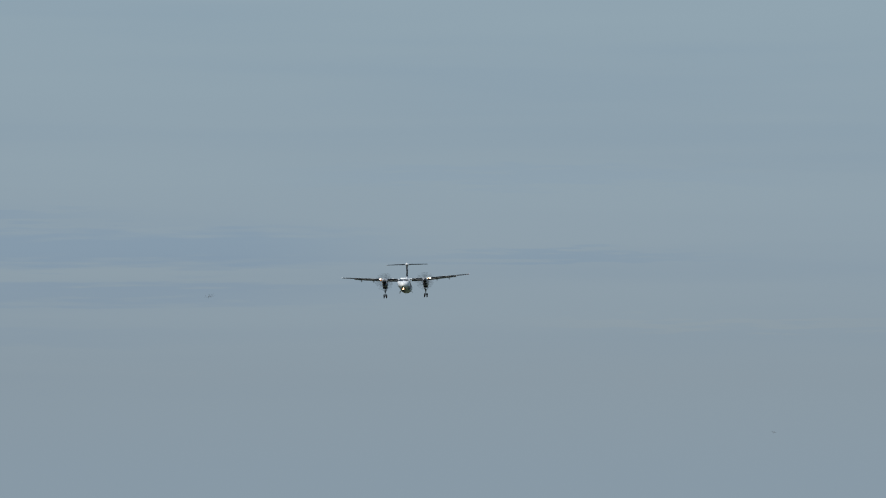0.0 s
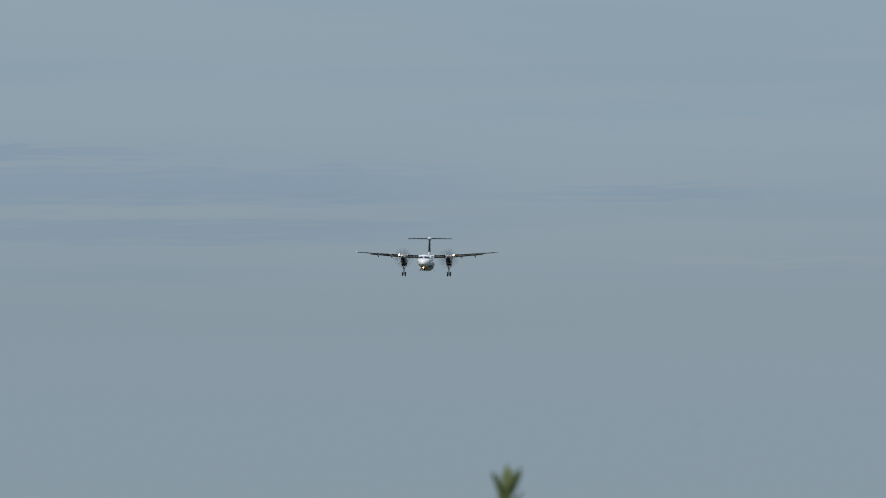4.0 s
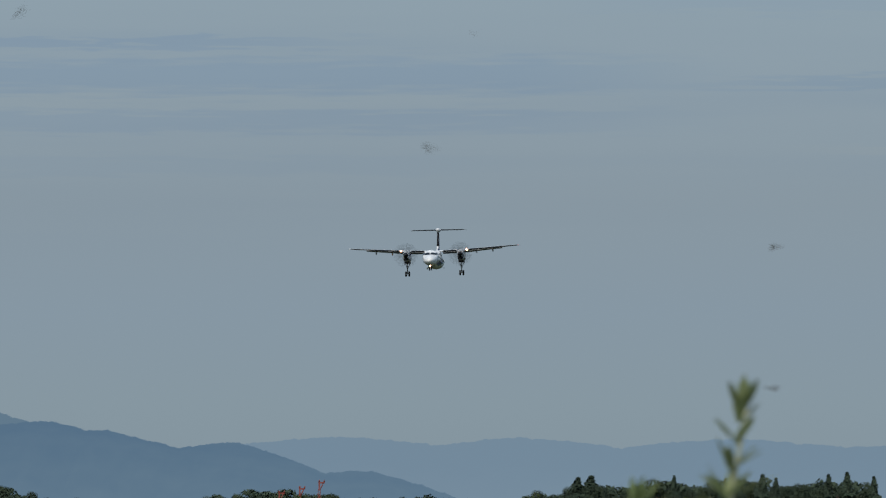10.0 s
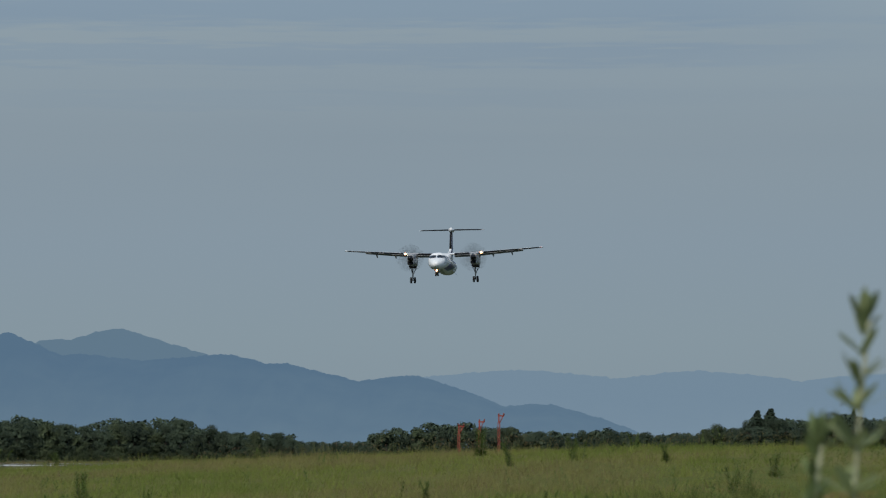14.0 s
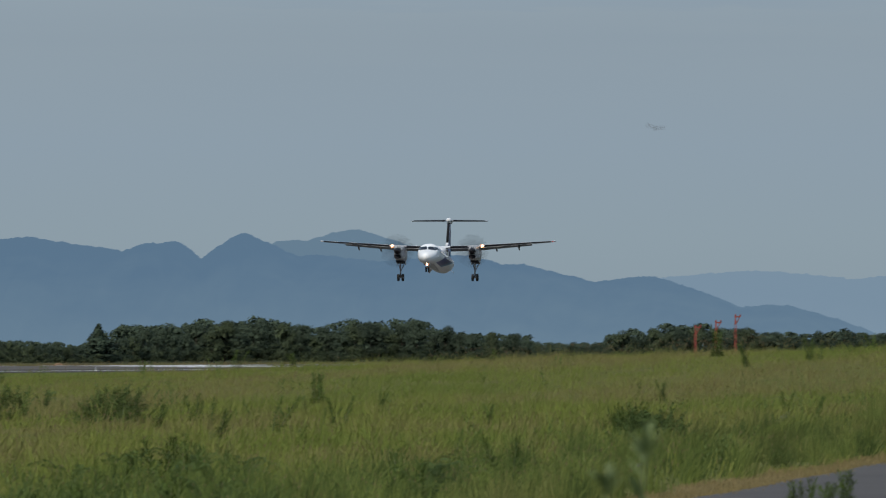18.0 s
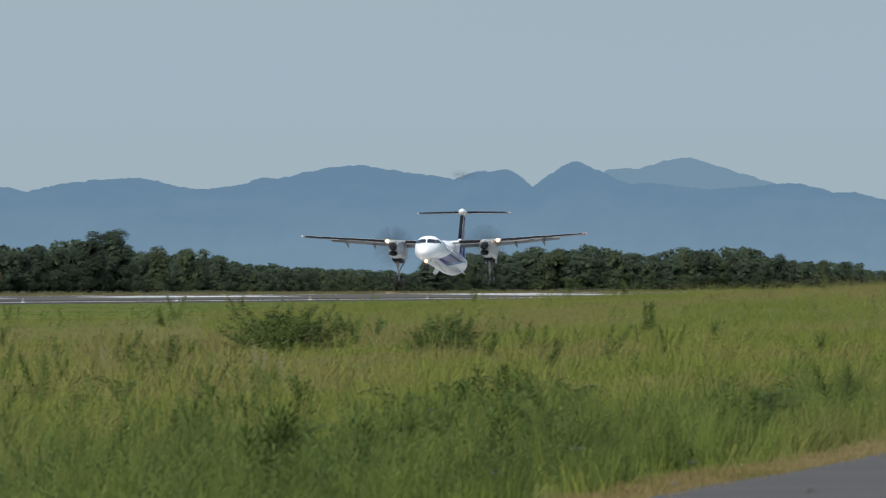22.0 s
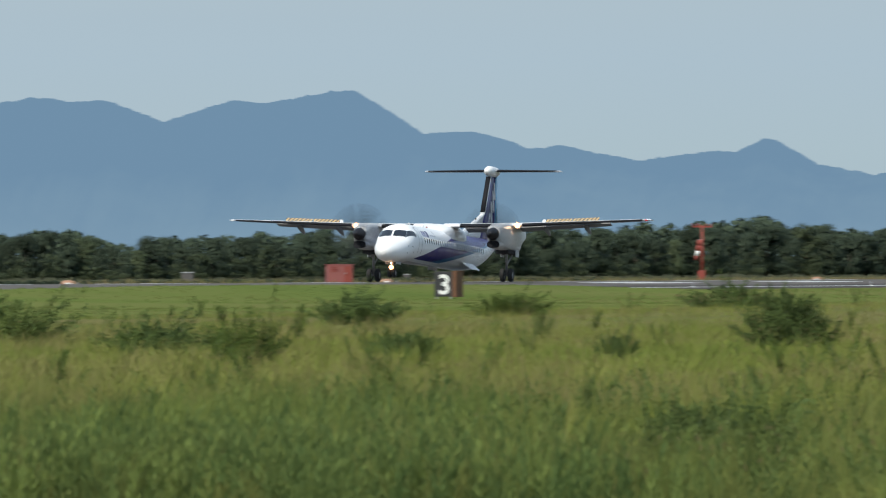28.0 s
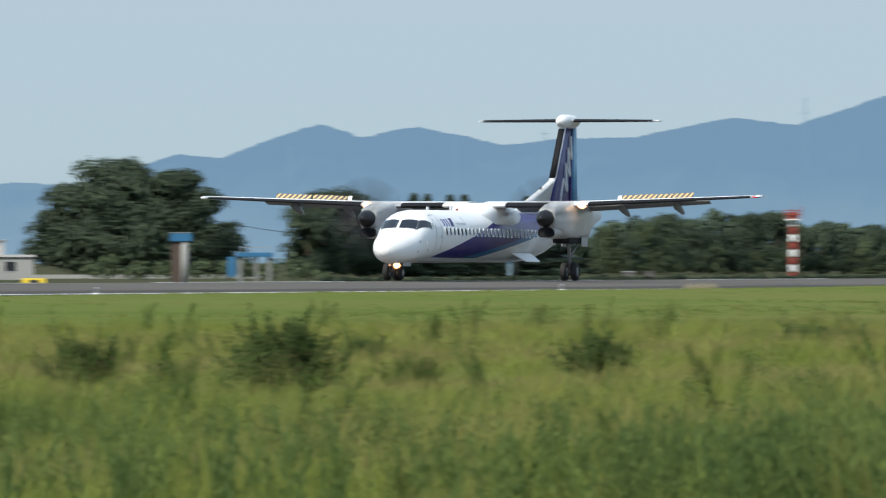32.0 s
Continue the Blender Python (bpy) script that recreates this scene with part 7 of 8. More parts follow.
def near_weed(a, d, tip_z, seed, n, leaf, label, mat):
    rng = np.random.default_rng(seed)
    p = bearing(a) * d
    z = ground_z(p.x, p.y)
    tall = tip_z - z
    t = thing("tall_weed", pose(p.x, p.y, z), label, "weed", "weeds near the camera")
    rings = [[Vector((.012 * math.sin(k * .6) + .005 * (1.3 - k / 10) * math.cos(b), .005 * (1.3 - k / 10) * math.sin(b), tall * k / 10)) for b in (0, 1.3, 2.5, 3.8, 5.0)] for k in range(11)]
    part("stalk", mesh_of("stalk", *loft(rings), STEM, True), t)
    tufts = ((.03, .012, .36), (.10, .02, .16), (.19, .03, .18), (.36, .08, .30))
    for k in range(n):
        pick = rng.uniform()
        for depth, wide, share in tufts:
            if pick < share:
                break
            pick -= share
        drop = abs(depth + rng.normal(0, wide))
        h = tall - drop
        b = k * 2.4 + rng.uniform(-.3, .3)
        ln = leaf * (.75 + 2.0 * min(drop, .5)) * rng.uniform(.8, 1.15)
        up = 1.15 - 1.2 * min(drop, .5)
        out = Vector((math.cos(b), math.sin(b), 0))
        sd = Vector((-math.sin(b), math.cos(b), 0))
        root = Vector((.012 * math.sin(h / tall * 6), 0, h - ln * .5))
        rows = []
        for j, wd in enumerate((.25, .8, 1.0, .7, .08)):
            g = j / 4
            c = root + out * ln * .8 * (g - .2 * g * g) + Vector((0, 0, ln * up * (g - .42 * g * g)))
            rows.append([c - sd * ln * .11 * wd, c - Vector((0, 0, ln * .02)), c + sd * ln * .11 * wd])
        v, fc = loft(rows, cap=False, close=False)
        part("leaf", mesh_of("leaf", v, fc, mat, True), t)
    return t


def shoot_weed(a, d, tip_z, seed, label, mat):
    """A tall shoot: upright leaves fan out at its tip, pairs of leaves lean out from the nodes below."""
    rng = np.random.default_rng(seed)
    p = bearing(a) * d
    z = ground_z(p.x, p.y)
    tall = tip_z - z
    t = thing("tall_weed", pose(p.x, p.y, z), label, "weed", "weeds near the camera")

    def bow(drop):
        return .05 * max(0, 1 - drop / .5) ** 1.5

    rings = [[Vector((bow((tall - .09) * (1 - k / 14)) + .0085 * (1.2 - .62 * k / 14) * math.cos(b), .0085 * (1.2 - .62 * k / 14) * math.sin(b), (tall - .09) * k / 14)) for b in (0, 1.3, 2.5, 3.8, 5.0)] for k in range(15)]
    part("stalk", mesh_of("stalk", *loft(rings), NEAR_STEM, True), t)
    nodes = [(.096, 8, 3, 36, .078), (.118, 3, 25, 45, .066), (.160, 3, 35, 58, .070), (.225, 5, 28, 58, .070), (.29, 6, 35, 65, .085), (.38, 6, 40, 70, .09), (.48, 6, 45, 75, .09), (.60, 6, 45, 80, .09), (.74, 6, 50, 80, .09)]
    for drop, n, lean0, lean1, ln0 in nodes:
        turn = rng.uniform(0, 6.28)
        for k in range(n):
            b = turn + k * 2.4
            lean = radians(lean0 + (lean1 - lean0) * (k + .5) / n)
            ln = ln0 * rng.uniform(1.05, 1.4)
            out, sd = Vector((math.cos(b), math.sin(b), 0)), Vector((-math.sin(b), math.cos(b), 0))
            root = Vector((bow(drop), 0, tall - drop - rng.uniform(0, .012)))
            rows = []
            for j, wd in enumerate((.3, .75, 1.0, .8, .12)):
                g = j / 4
                c = root + Vector((.12 * ln * g, 0, 0)) + out * ln * math.sin(lean) * g + Vector((0, 0, ln * math.cos(lean) * (g - .08 * g * g)))
                rows.append([c - sd * ln * .135 * wd, c - out * ln * .02, c + sd * ln * .135 * wd])
            v, fc = loft(rows, cap=False, close=False)
            part("leaf", mesh_of("leaf", v, fc, mat, True), t)
    return t


NEAR_STEM = material("near_weed_stem", (.36, .37, .24), .7, vary=.1, size=.1, fine=4)
NEAR_LEAF = material("near_weed_leaf", (.29, .33, .155), .6, vary=.15, size=.08, fine=4, per=.25, trans=.42, spec=.3)
LOW_LEAF = material("low_weed_leaf", (.19, .24, .10), .7, vary=.15, size=.08, fine=4, per=.25, trans=.3, spec=.15)
tall_weed = shoot_weed(-3.80, 27.0, 1.434, 101, "tall leafy green weed growing near the camera", NEAR_LEAF)
near_weed(-6.03, 27.0, .88, 102, 40, .09, "leafy green weed near the camera, top out of focus", LOW_LEAF)
near_weed(-6.22, 26.0, .80, 103, 30, .085, "leafy green weed near the camera, top out of focus", LOW_LEAF)
shoot_weed(-4.13, 27.5, 1.15, 104, "leafy green weed growing near the camera", LOW_LEAF)

# ---- dragonflies ----
WING_FILM = material("dragonfly_wing", (.20, .19, .17), .3, vary=.1, size=.05, fine=4, trans=.4)
INSECT = material("dragonfly_body", (.055, .036, .018), .5, vary=.2, size=.03, fine=4)


def dragonfly(k):
    t = thing("dragonfly", pose(-2, 10, .3), "brown dragonfly with spread wings in flight", "dragonfly", "dragonflies over the meadow")
    rings = [[Vector((r * .6 * math.cos(a), y * .8, r * .55 * math.sin(a))) for a in [2 * math.pi * j / 8 for j in range(8)]] for y, r in
             ((-.018, .002), (-.015, .0045), (-.010, .005), (-.006, .003), (0, .005), (.006, .005), (.012, .003), (.03, .0024), (.045, .0026), (.05, .001))]
    part("body", mesh_of("body", *loft(rings), INSECT, True), t)
    for s in (1, -1):
        for y0, tipy, ln in ((-.001, -.006, .046), (.006, .010, .043)):
            v = [Vector((s * .003, y0, .003)), Vector((s * ln * .6, tipy - .002, .007)), Vector((s * ln, tipy, .012)), Vector((s * ln * .8, tipy + .004, .009)), Vector((s * ln * .3, y0 + .004, .005))]
            part("wing", mesh_of("wing", v + [p + Vector((0, 0, .0006)) for p in v], [(0, 1, 2, 3, 4), (9, 8, 7, 6, 5), (0, 1, 6, 5), (1, 2, 7, 6), (2, 3, 8, 7), (3, 4, 9, 8), (4, 0, 5, 9)], WING_FILM), t)
    return t


FLY_ROWS = [  # each dragonfly: seconds and place
    [(0.0, -9.232, 111.619, 4.825), (0.5, -7.824, 111.726, 5.355), (1.0, -5.728, 111.853, 5.823), (1.5, -5.113, 111.883, 6.061), (2.0, -4.974, 111.889, 6.263), (3.0, -4.677, 111.902, 6.875), (3.3, -4.627, 111.904, 7.420), (4.5, -6.127, 111.404, 0.250), (32.0, -6.127, 111.404, 0.250)],
    [(0.0, -0.549, 19.993, 0.250), (0.7, -2.049, 19.493, 1.952), (1.0, -1.841, 19.513, 2.054), (1.3, -1.636, 19.532, 2.228), (2.5, -3.136, 19.032, 0.250), (32.0, -3.136, 19.032, 0.250)],
    [(0.0, -5.803, 167.900, 4.772), (0.5, -5.809, 167.900, 4.767), (1.0, -5.493, 167.910, 4.758), (2.0, -4.474, 167.940, 4.756), (3.2, -5.974, 167.440, 0.250), (32.0, -5.974, 167.440, 0.250)],
    [(0.0, -3.464, 53.468, 0.250), (4.3, -3.464, 53.468, 0.250), (5.3, -4.964, 52.968, 1.818), (5.5, -4.604, 53.000, 1.890), (6.0, -3.687, 53.072, 1.872), (6.4, -3.017, 53.114, 1.274), (7.6, -4.517, 52.614, 0.250), (32.0, -4.517, 52.614, 0.250)],
    [(0.0, -0.254, 49.469, 0.250), (5.6, -0.254, 49.469, 0.250), (6.6, -1.754, 48.969, 2.589), (7.0, -2.239, 48.949, 2.694), (7.5, -2.746, 48.923, 2.810), (8.0, -3.379, 48.883, 2.881), (8.5, -4.085, 48.829, 3.022), (9.0, -5.009, 48.743, 2.962), (9.5, -5.094, 48.735, 2.834), (9.8, -5.607, 48.678, 3.383), (11.0, -7.107, 48.178, 0.250), (32.0, -7.107, 48.178, 0.250)],
    [(0.0, -4.308, 51.973, 0.250), (6.2, -4.308, 51.973, 0.250), (7.2, -5.808, 51.473, 2.221), (7.5, -5.355, 51.522, 2.363), (8.0, -4.873, 51.570, 2.429), (9.0, -4.780, 51.579, 2.111), (9.6, -5.153, 51.543, 0.909), (10.8, -6.653, 51.043, 0.250), (32.0, -6.653, 51.043, 0.250)],
    [(0.0, -0.738, 46.646, 0.250), (7.6, -0.738, 46.646, 0.250), (8.6, -2.238, 46.146, 2.621), (9.0, -3.025, 46.101, 2.359), (9.5, -3.298, 46.082, 2.288), (10.0, -4.086, 46.019, 2.501), (10.4, -4.499, 45.980, 3.225), (11.6, -5.999, 45.480, 0.250), (32.0, -5.999, 45.480, 0.250)],
    [(0.0, -0.369, 45.261, 0.250), (7.6, -0.369, 45.261, 0.250), (8.6, -1.869, 44.761, 2.099), (9.0, -2.540, 44.728, 2.227), (9.5, -2.725, 44.717, 2.168), (10.0, -2.648, 44.722, 2.078), (10.5, -3.031, 44.697, 2.278), (11.0, -3.811, 44.638, 3.069), (12.2, -5.311, 44.138, 0.250), (32.0, -5.311, 44.138, 0.250)],
    [(0.0, -0.289, 43.863, 0.250), (7.6, -0.289, 43.863, 0.250), (8.6, -1.789, 43.363, 1.482), (9.0, -2.442, 43.331, 1.597), (9.5, -2.698, 43.316, 1.461), (10.0, -2.561, 43.324, 1.524), (10.5, -2.462, 43.330, 1.497), (11.0, -2.151, 43.347, 1.629), (12.2, -3.651, 42.847, 0.250), (32.0, -3.651, 42.847, 0.250)],
    [(0.0, -0.471, 48.059, 0.250), (7.7, -0.471, 48.059, 0.250), (8.7, -1.971, 47.559, 1.283), (9.0, -2.288, 47.545, 1.385), (9.4, -2.647, 47.526, 0.950), (10.6, -4.147, 47.026, 0.250), (32.0, -4.147, 47.026, 0.250)],
    [(0.0, -6.179, 84.148, 0.250), (7.5, -6.179, 84.148, 0.250), (8.5, -7.679, 83.648, 3.937), (9.0, -6.568, 83.743, 4.056), (9.5, -7.413, 83.672, 4.197), (10.0, -7.091, 83.700, 4.521), (10.3, -7.345, 83.678, 4.950), (11.5, -8.845, 83.178, 0.250), (32.0, -8.845, 83.178, 0.250)],
    [(0.0, -1.260, 50.824, 0.250), (11.4, -1.260, 50.824, 0.250), (12.4, -2.760, 50.324, 2.370), (13.0, -3.418, 50.284, 2.885), (13.5, -3.329, 50.290, 2.831), (13.9, -3.084, 50.306, 2.987), (15.1, -4.584, 49.806, 0.250), (32.0, -4.584, 49.806, 0.250)],
    [(0.0, -3.134, 84.372, 0.250), (11.5, -3.134, 84.372, 0.250), (12.5, -4.634, 83.872, 1.633), (13.0, -5.442, 83.824, 1.911), (13.5, -5.177, 83.840, 2.087), (14.7, -6.677, 83.340, 0.250), (32.0, -6.677, 83.340, 0.250)],
    [(0.0, -5.516, 56.059, 0.250), (14.2, -5.516, 56.059, 0.250), (15.2, -7.016, 55.559, 3.064), (15.5, -6.757, 55.591, 2.763), (15.9, -6.239, 55.651, 3.178), (17.1, -7.739, 55.151, 0.250), (32.0, -7.739, 55.151, 0.250)],
    [(0.0, -2.002, 52.181, 0.250), (14.6, -2.002, 52.181, 0.250), (15.6, -3.502, 51.681, 1.870), (16.0, -4.281, 51.623, 1.960), (16.5, -4.798, 51.577, 1.949), (17.0, -5.112, 51.547, 2.013), (17.5, -5.379, 51.520, 2.102), (18.0, -5.405, 51.517, 2.036), (18.5, -4.819, 51.575, 2.084), (18.8, -4.478, 51.606, 2.161), (20.0, -5.978, 51.106, 0.250), (32.0, -5.978, 51.106, 0.250)],
    [(0.0, -1.494, 48.006, 0.250), (14.7, -1.494, 48.006, 0.250), (15.7, -2.994, 47.506, 1.422), (16.0, -3.525, 47.469, 1.314), (16.4, -3.959, 47.435, 1.139), (17.0, -4.388, 47.397, 1.806), (17.4, -3.685, 47.457, 1.609), (18.6, -5.185, 46.957, 0.250), (32.0, -5.185, 46.957, 0.250)],
    [(0.0, -4.704, 73.035, 0.250), (17.6, -4.704, 73.035, 0.250), (18.6, -6.204, 72.535, 1.206), (19.0, -7.898, 72.370, 1.291), (19.5, -8.147, 72.343, 1.381), (20.0, -9.479, 72.180, -0.503), (21.2, -10.979, 71.680, 0.250), (32.0, -10.979, 71.680, 0.250)],
    [(0.0, -2.395, 38.099, 0.250), (20.2, -2.395, 38.099, 0.250), (21.2, -3.895, 37.599, 1.219), (21.5, -4.743, 37.501, 1.306), (22.0, -5.622, 37.380, 1.383), (22.5, -6.585, 37.222, 1.554), (23.0, -6.319, 37.268, 1.198), (23.3, -6.922, 37.161, 0.840), (23.6, -7.662, 37.015, 0.655), (24.8, -9.162, 36.515, 0.250), (32.0, -9.162, 36.515, 0.250)],
    [(0.0, -3.310, 43.633, 0.250), (21.2, -3.310, 43.633, 0.250), (22.2, -4.810, 43.133, 1.663), (22.5, -5.573, 43.041, 1.830), (22.8, -6.334, 42.935, 2.194), (24.0, -7.834, 42.435, 0.250), (32.0, -7.834, 42.435, 0.250)],
]
dragonflies = [dragonfly(k) for k in range(len(FLY_ROWS))]

# ---- tyre smoke ----


def smoke_material(name, dense):
    """Thin smoke: each wisp is densest in its middle and fades out towards its rim."""
    m = bpy.data.materials.new(name)
    m.use_nodes = True
    nt = m.node_tree
    N, Lk = nt.nodes.new, nt.links.new
    nt.nodes.remove(nt.nodes["Principled BSDF"])
    d, tr, mx = N("ShaderNodeBsdfTranslucent"), N("ShaderNodeBsdfTransparent"), N("ShaderNodeMixShader")
    df, both = N("ShaderNodeBsdfDiffuse"), N("ShaderNodeMixShader")
    tc, nz = N("ShaderNodeTexCoord"), N("ShaderNodeTexNoise")
    nz.inputs['Scale'].default_value, nz.inputs['Detail'].default_value = 1.4, 3
    Lk(tc.outputs['Object'], nz.inputs['Vector'])
    r = ramp_of(nt, [(.3, (.66, .79, .93)), (.7, (.78, .87, .96))])
    Lk(nz.outputs[0], r.inputs[0])
    for s in (d, df):
        Lk(r.outputs[0], s.inputs[0])
    both.inputs[0].default_value = .5
    Lk(d.outputs[0], both.inputs[1])
    Lk(df.outputs[0], both.inputs[2])
    dist = N("ShaderNodeVectorMath")
    dist.operation = 'DISTANCE'
    dist.inputs[1].default_value = (.5, .5, 0)
    Lk(tc.outputs['UV'], dist.inputs[0])
    fall = N("ShaderNodeMapRange")
    fall.interpolation_type = 'SMOOTHSTEP'
    fall.inputs[1].default_value, fall.inputs[2].default_value = .05, .5
    fall.inputs[3].default_value, fall.inputs[4].default_value = dense, 0.0
    Lk(dist.outputs['Value'], fall.inputs[0])
    mu = N("ShaderNodeMath")
    mu.operation = 'MULTIPLY'
    mr = N("ShaderNodeMapRange")
    mr.inputs[1].default_value, mr.inputs[2].default_value, mr.inputs[3].default_value = .3, .65, .35
    Lk(nz.outputs[0], mr.inputs[0])
    Lk(fall.outputs[0], mu.inputs[0])
    Lk(mr.outputs[0], mu.inputs[1])
    Lk(mu.outputs[0], mx.inputs[0])
    Lk(tr.outputs[0], mx.inputs[1])
    Lk(both.outputs[0], mx.inputs[2])
    Lk(mx.outputs[0], nt.nodes["Material Output"].inputs[0])
    return m


SMOKE, THIN_SMOKE = smoke_material("tyre_smoke", .22), smoke_material("thin_tyre_smoke", .045)


def smoke_puff(seed, wide, deep, tall, n, size, mat=SMOKE):
    """A loose cloud of upright soft wisps, densest near the ground."""
    rng = np.random.default_rng(seed)
    p = rng.uniform(-1, 1, (n, 3)) * np.array([wide * .5, deep * .5, 0])
    p[:, 2] = .25 + np.abs(rng.normal(0, tall * .4, n))
    r = size * rng.uniform(.7, 1.4, n)
    a = rng.uniform(-.25, .25, n)
    ex = np.stack([np.cos(a) * r * 1.5, np.sin(a) * r * 1.5, rng.uniform(-.2, .2, n) * r], 1)
    ez = np.stack([rng.uniform(-.2, .2, n) * r, rng.uniform(-.2, .2, n) * r, r], 1)
    me = quads_object_mesh("smoke_puff", np.stack([p - ex - ez, p + ex - ez, p + ex + ez, p - ex + ez], 1), [mat])
    uv = me.uv_layers.new(name="wisp")
    uv.data.foreach_set("uv", np.tile(np.array([0, 0, 1, 0, 1, 1, 0, 1], dtype=np.float32), n))
    return tagged(new("smoke_puff", me), "thin bluish white puff of tyre smoke over the runway", "smoke", "puffs of tyre smoke", "stuff")


puffs = [smoke_puff(111, 3.6, 14, .5, 20, .8), smoke_puff(112, 4.5, 22, .25, 12, .6), smoke_puff(113, 6.4, 8, 1.7, 24, 1.25), smoke_puff(114, 6.0, 20, .5, 14, .85), smoke_puff(115, 6.0, 30, 2.2, 9, 1.9, THIN_SMOKE)]


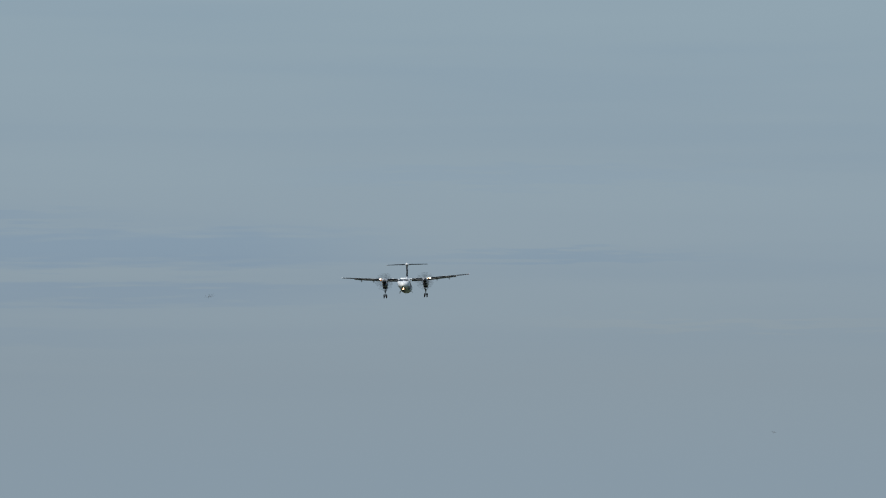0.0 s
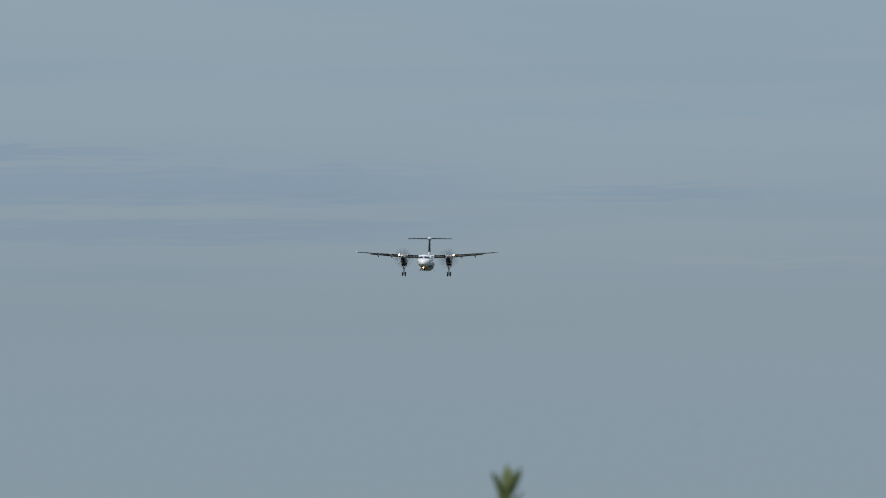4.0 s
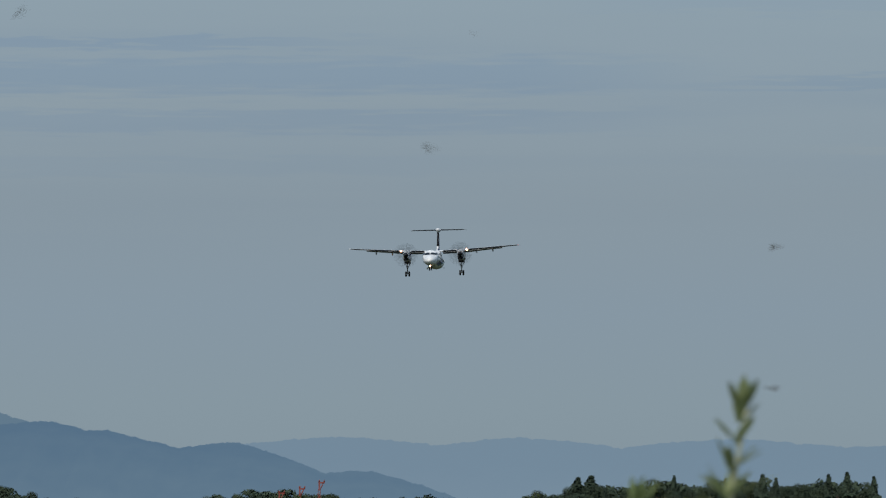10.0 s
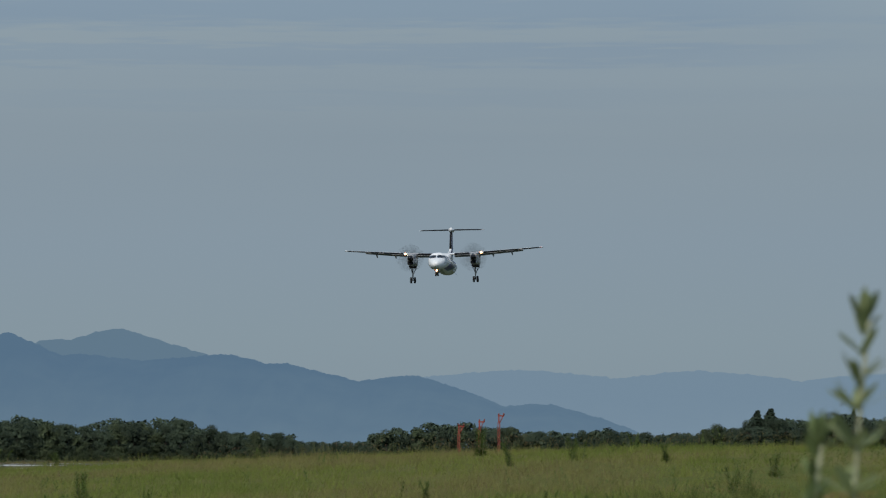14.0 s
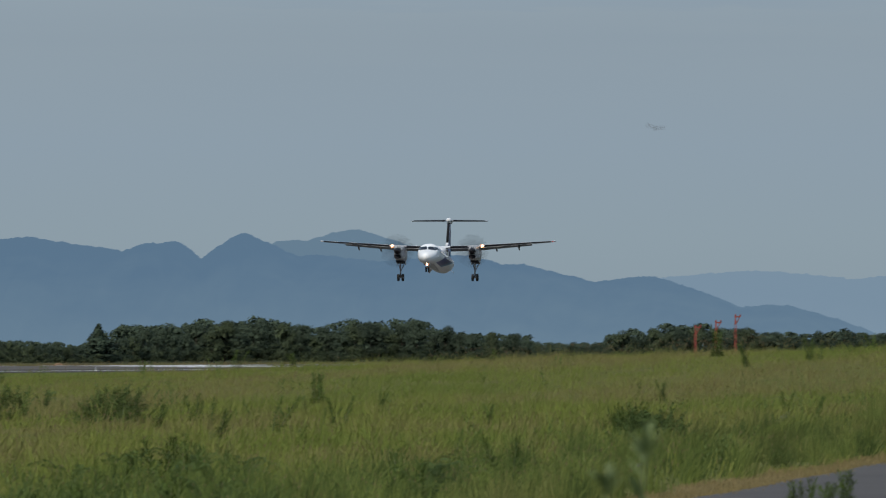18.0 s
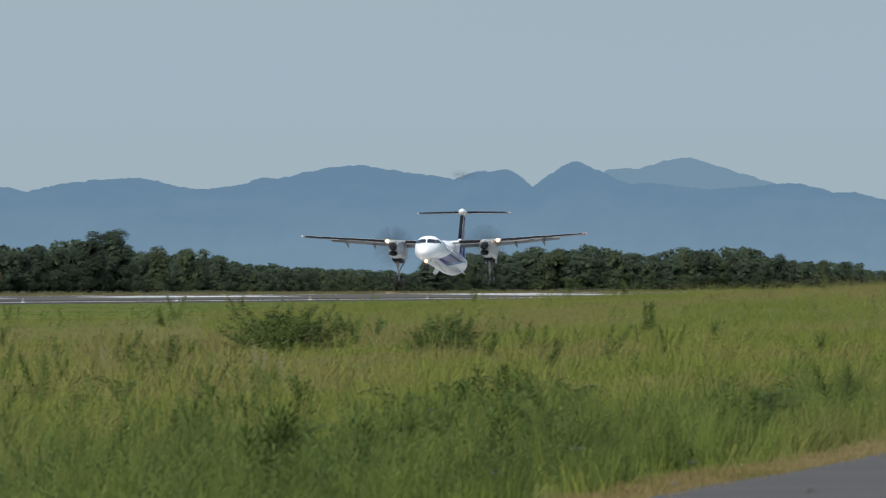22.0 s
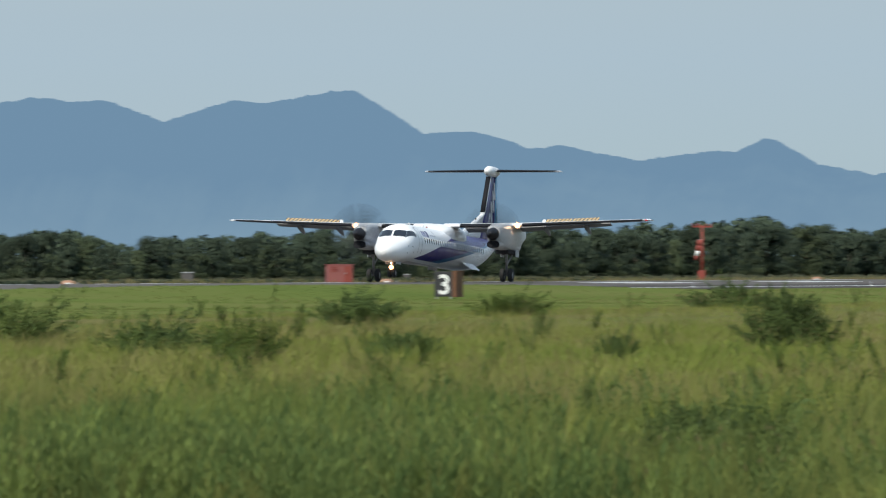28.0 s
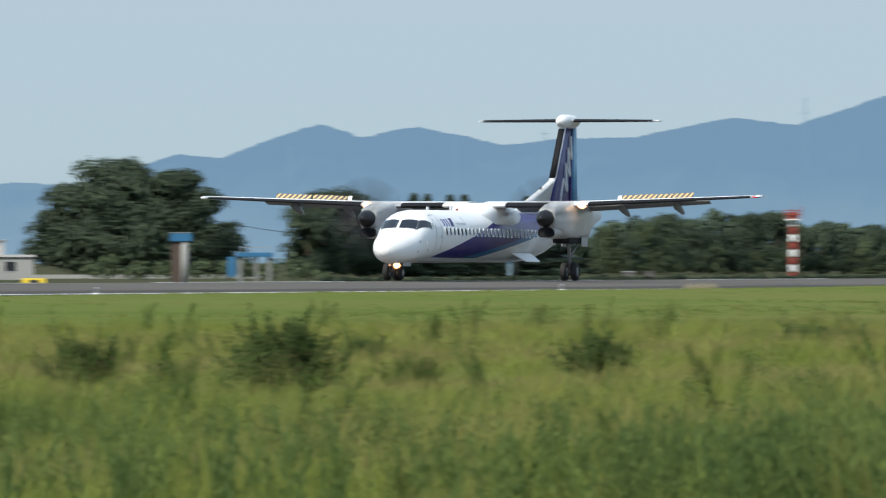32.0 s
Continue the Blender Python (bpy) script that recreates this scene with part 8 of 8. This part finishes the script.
def motions():
    """All that moves: the airliner, its propellers, wheels and lift panels."""
    walk(airliner, [(t, pose(x, y, z, p, b, h)) for t, x, y, z, p, b, h in FLIGHT])
    for i, (hub, x, y, z) in enumerate(moving["propeller"]):
        walk(hub, [(k / FPS, pose(x, y, z, 0, (i * 23 + k * 88) % 360, 0)) for k in range(32 * FPS + 1)])
    touch = 23.3
    # the gear legs hang long in the air and sink in under the weight
    sink = [(0, -.40), (23.2, -.40), (23.6, -.30), (24, -.20), (25, -.10), (26.5, -.03), (28, 0), (32, 0)]

    def hang(t):
        for (t0, a), (t1, b) in zip(sink, sink[1:]):
            if t <= t1:
                return a + (b - a) * (t - t0) / (t1 - t0)
        return 0.0

    # the nose leg, too: its wheels meet the runway before the nose has sunk
    nose_sink = [(0, -.04), (24, -.04), (26.5, -.18), (28, -.26), (29, -.26), (30, -.18), (31, -.06), (31.7, 0), (32, 0)]

    def nose_hang(t):
        for (t0, a), (t1, b) in zip(nose_sink, nose_sink[1:]):
            if t <= t1:
                return a + (b - a) * (t - t0) / (t1 - t0)
        return 0.0

    walk(moving["nose"], [(t, pose(0, 0, a)) for t, a in nose_sink])
    for leg in moving["leg"]:
        walk(leg, [(t, pose(0, 0, a)) for t, a in sink])
    for w, x, y, r in moving["wheel"]:
        start = touch if y > -1 else 28.6
        k0 = int(start * FPS)
        fall = hang if y > -1 else nose_hang
        walk(w, [(0, pose(x, y, r + fall(0))), (start, pose(x, y, r + fall(start)))]
             + [((k0 + k) / FPS, pose(x, y, r + fall((k0 + k) / FPS), (k * 74) % 360)) for k in range(1, 32 * FPS - k0 + 1)])
    # the wings bend up in flight and settle once the lift is gone
    bend = [(0, 1.6), (24.2, 1.6), (24.9, 1.2), (25.6, .6), (26.5, .2), (27.5, 0), (32, 0)]

    def bent(s, deg):
        root = Matrix.Translation((s * 1.4, 0, 3.62))
        return root @ pose(0, 0, 0, 0, -s * deg, 0) @ root.inverted()

    for wing, s in moving["wing"]:
        walk(wing, [(t, bent(s, a)) for t, a in bend])
    for ob, x, y, z, lean, s in moving["panel"]:
        flat, up = pose(x, y, z, -8, lean, 0), pose(x, y, z, 62, lean, 0)
        lift = [(0, flat), (24.2, flat), (24.9, flat), (25.6, up), (26.5, up), (27.5, up), (32, up)]
        walk(ob, [(t, bent(s, a) @ m) for (t, a), (_, m) in zip(bend, lift)])

    for t, rows in zip(dragonflies, FLY_ROWS):
        keys = []
        for (t0, *p0), (t1, *p1) in zip(rows, rows[1:] + rows[-1:]):
            way = Vector(p1) - Vector(p0)
            turn = math.degrees(math.atan2(-way.x, way.y)) + 180 if way.length > .05 and t1 - t0 < 1.5 else None
            if turn is None:
                turn = keys[-1][2] if keys else 60.0
            if keys:
                while turn - keys[-1][2] > 180:
                    turn -= 360
                while turn - keys[-1][2] < -180:
                    turn += 360
                turn = keys[-1][2] + max(-80, min(80, turn - keys[-1][2]))
            keys.append((t0, p0, turn))
        walk(t, [(t0, pose(*p0, 12, 10 * math.sin(t0 * 5), turn)) for t0, p0, turn in keys])
    # the tall weed sways in the wind
    base = tall_weed.matrix_basis.translation.copy()
    # seconds, lean in degrees, and how far the bent top sinks
    sway = [(0, -1.7, -.022), (3, -1.6, -.018), (4.2, -1.2, 0), (5.5, -2.1, 0), (6, -.3, 0), (7, -.65, 0), (7.5, -.2, 0), (8, -.1, 0), (9, -1.1, -.05), (9.5, -2.7, -.01), (10, 2.3, -.045),
            (10.5, 2.7, -.036), (11, -.2, -.036), (11.5, -1.0, -.02), (12, -.1, -.015), (12.5, -1.4, -.01), (13, -3.2, 0), (13.5, -2.6, 0), (15, -.9, 0), (17, -1.8, 0), (20, -.7, 0), (24, -1.7, 0), (28, -.8, 0), (32, -1.3, 0)]
    walk(tall_weed, [(t, pose(base.x, base.y, base.z + dz, 0, lean + .3, 0)) for t, lean, dz in sway])
    # tyre smoke: it lifts off where the wheels touch and drifts back to the ground
    x0 = RUNWAY_X
    for ob, rows in zip(puffs, (
            [(0, -3, 1080, -4), (23.2, -3, 1080, -4), (23.5, -3, 1082, -.1), (24, -1, 1078, .0), (24.5, 0, 1074, .1), (26.2, 6, 1060, -3), (32, 6, 1060, -4)],
            [(0, -3, 1060, -4), (23.4, -3, 1060, -4), (23.7, -3, 1056, -.2), (24.5, -1, 1050, 0), (26.2, 6, 1034, -3), (32, 6, 1034, -4)],
            [(0, -4.4, 1030, -4), (23.2, -4.4, 1040, -4), (23.6, -4.2, 1036, 0), (24, -1.6, 1013.5, 0), (24.5, -1.8, 977, .3), (25.2, -3, 965, .4), (26.3, -1, 960, -3), (28.4, 3, 960, -4), (32, 3, 952, -4)],
            [(0, 4.4, 1030, -4), (23.4, 4.4, 1036, -4), (23.8, 4.4, 1028, -.1), (24, -2.0, 1019, -.1), (24.5, -2, 990, -.1), (25.2, -1, 975, 0), (27, 3, 966, -4), (32, 3, 966, -4)],
            [(0, -2, 990, -9), (23.8, -2, 990, -9), (24.8, -2, 985, -.6), (26.5, -1, 966, .4), (27.6, 1, 964, .8), (29.5, 3, 960, -8), (32, 3, 960, -9)])):
        walk(ob, [(t, pose(x0 + x, y, z)) for t, x, y, z in rows])


motions()
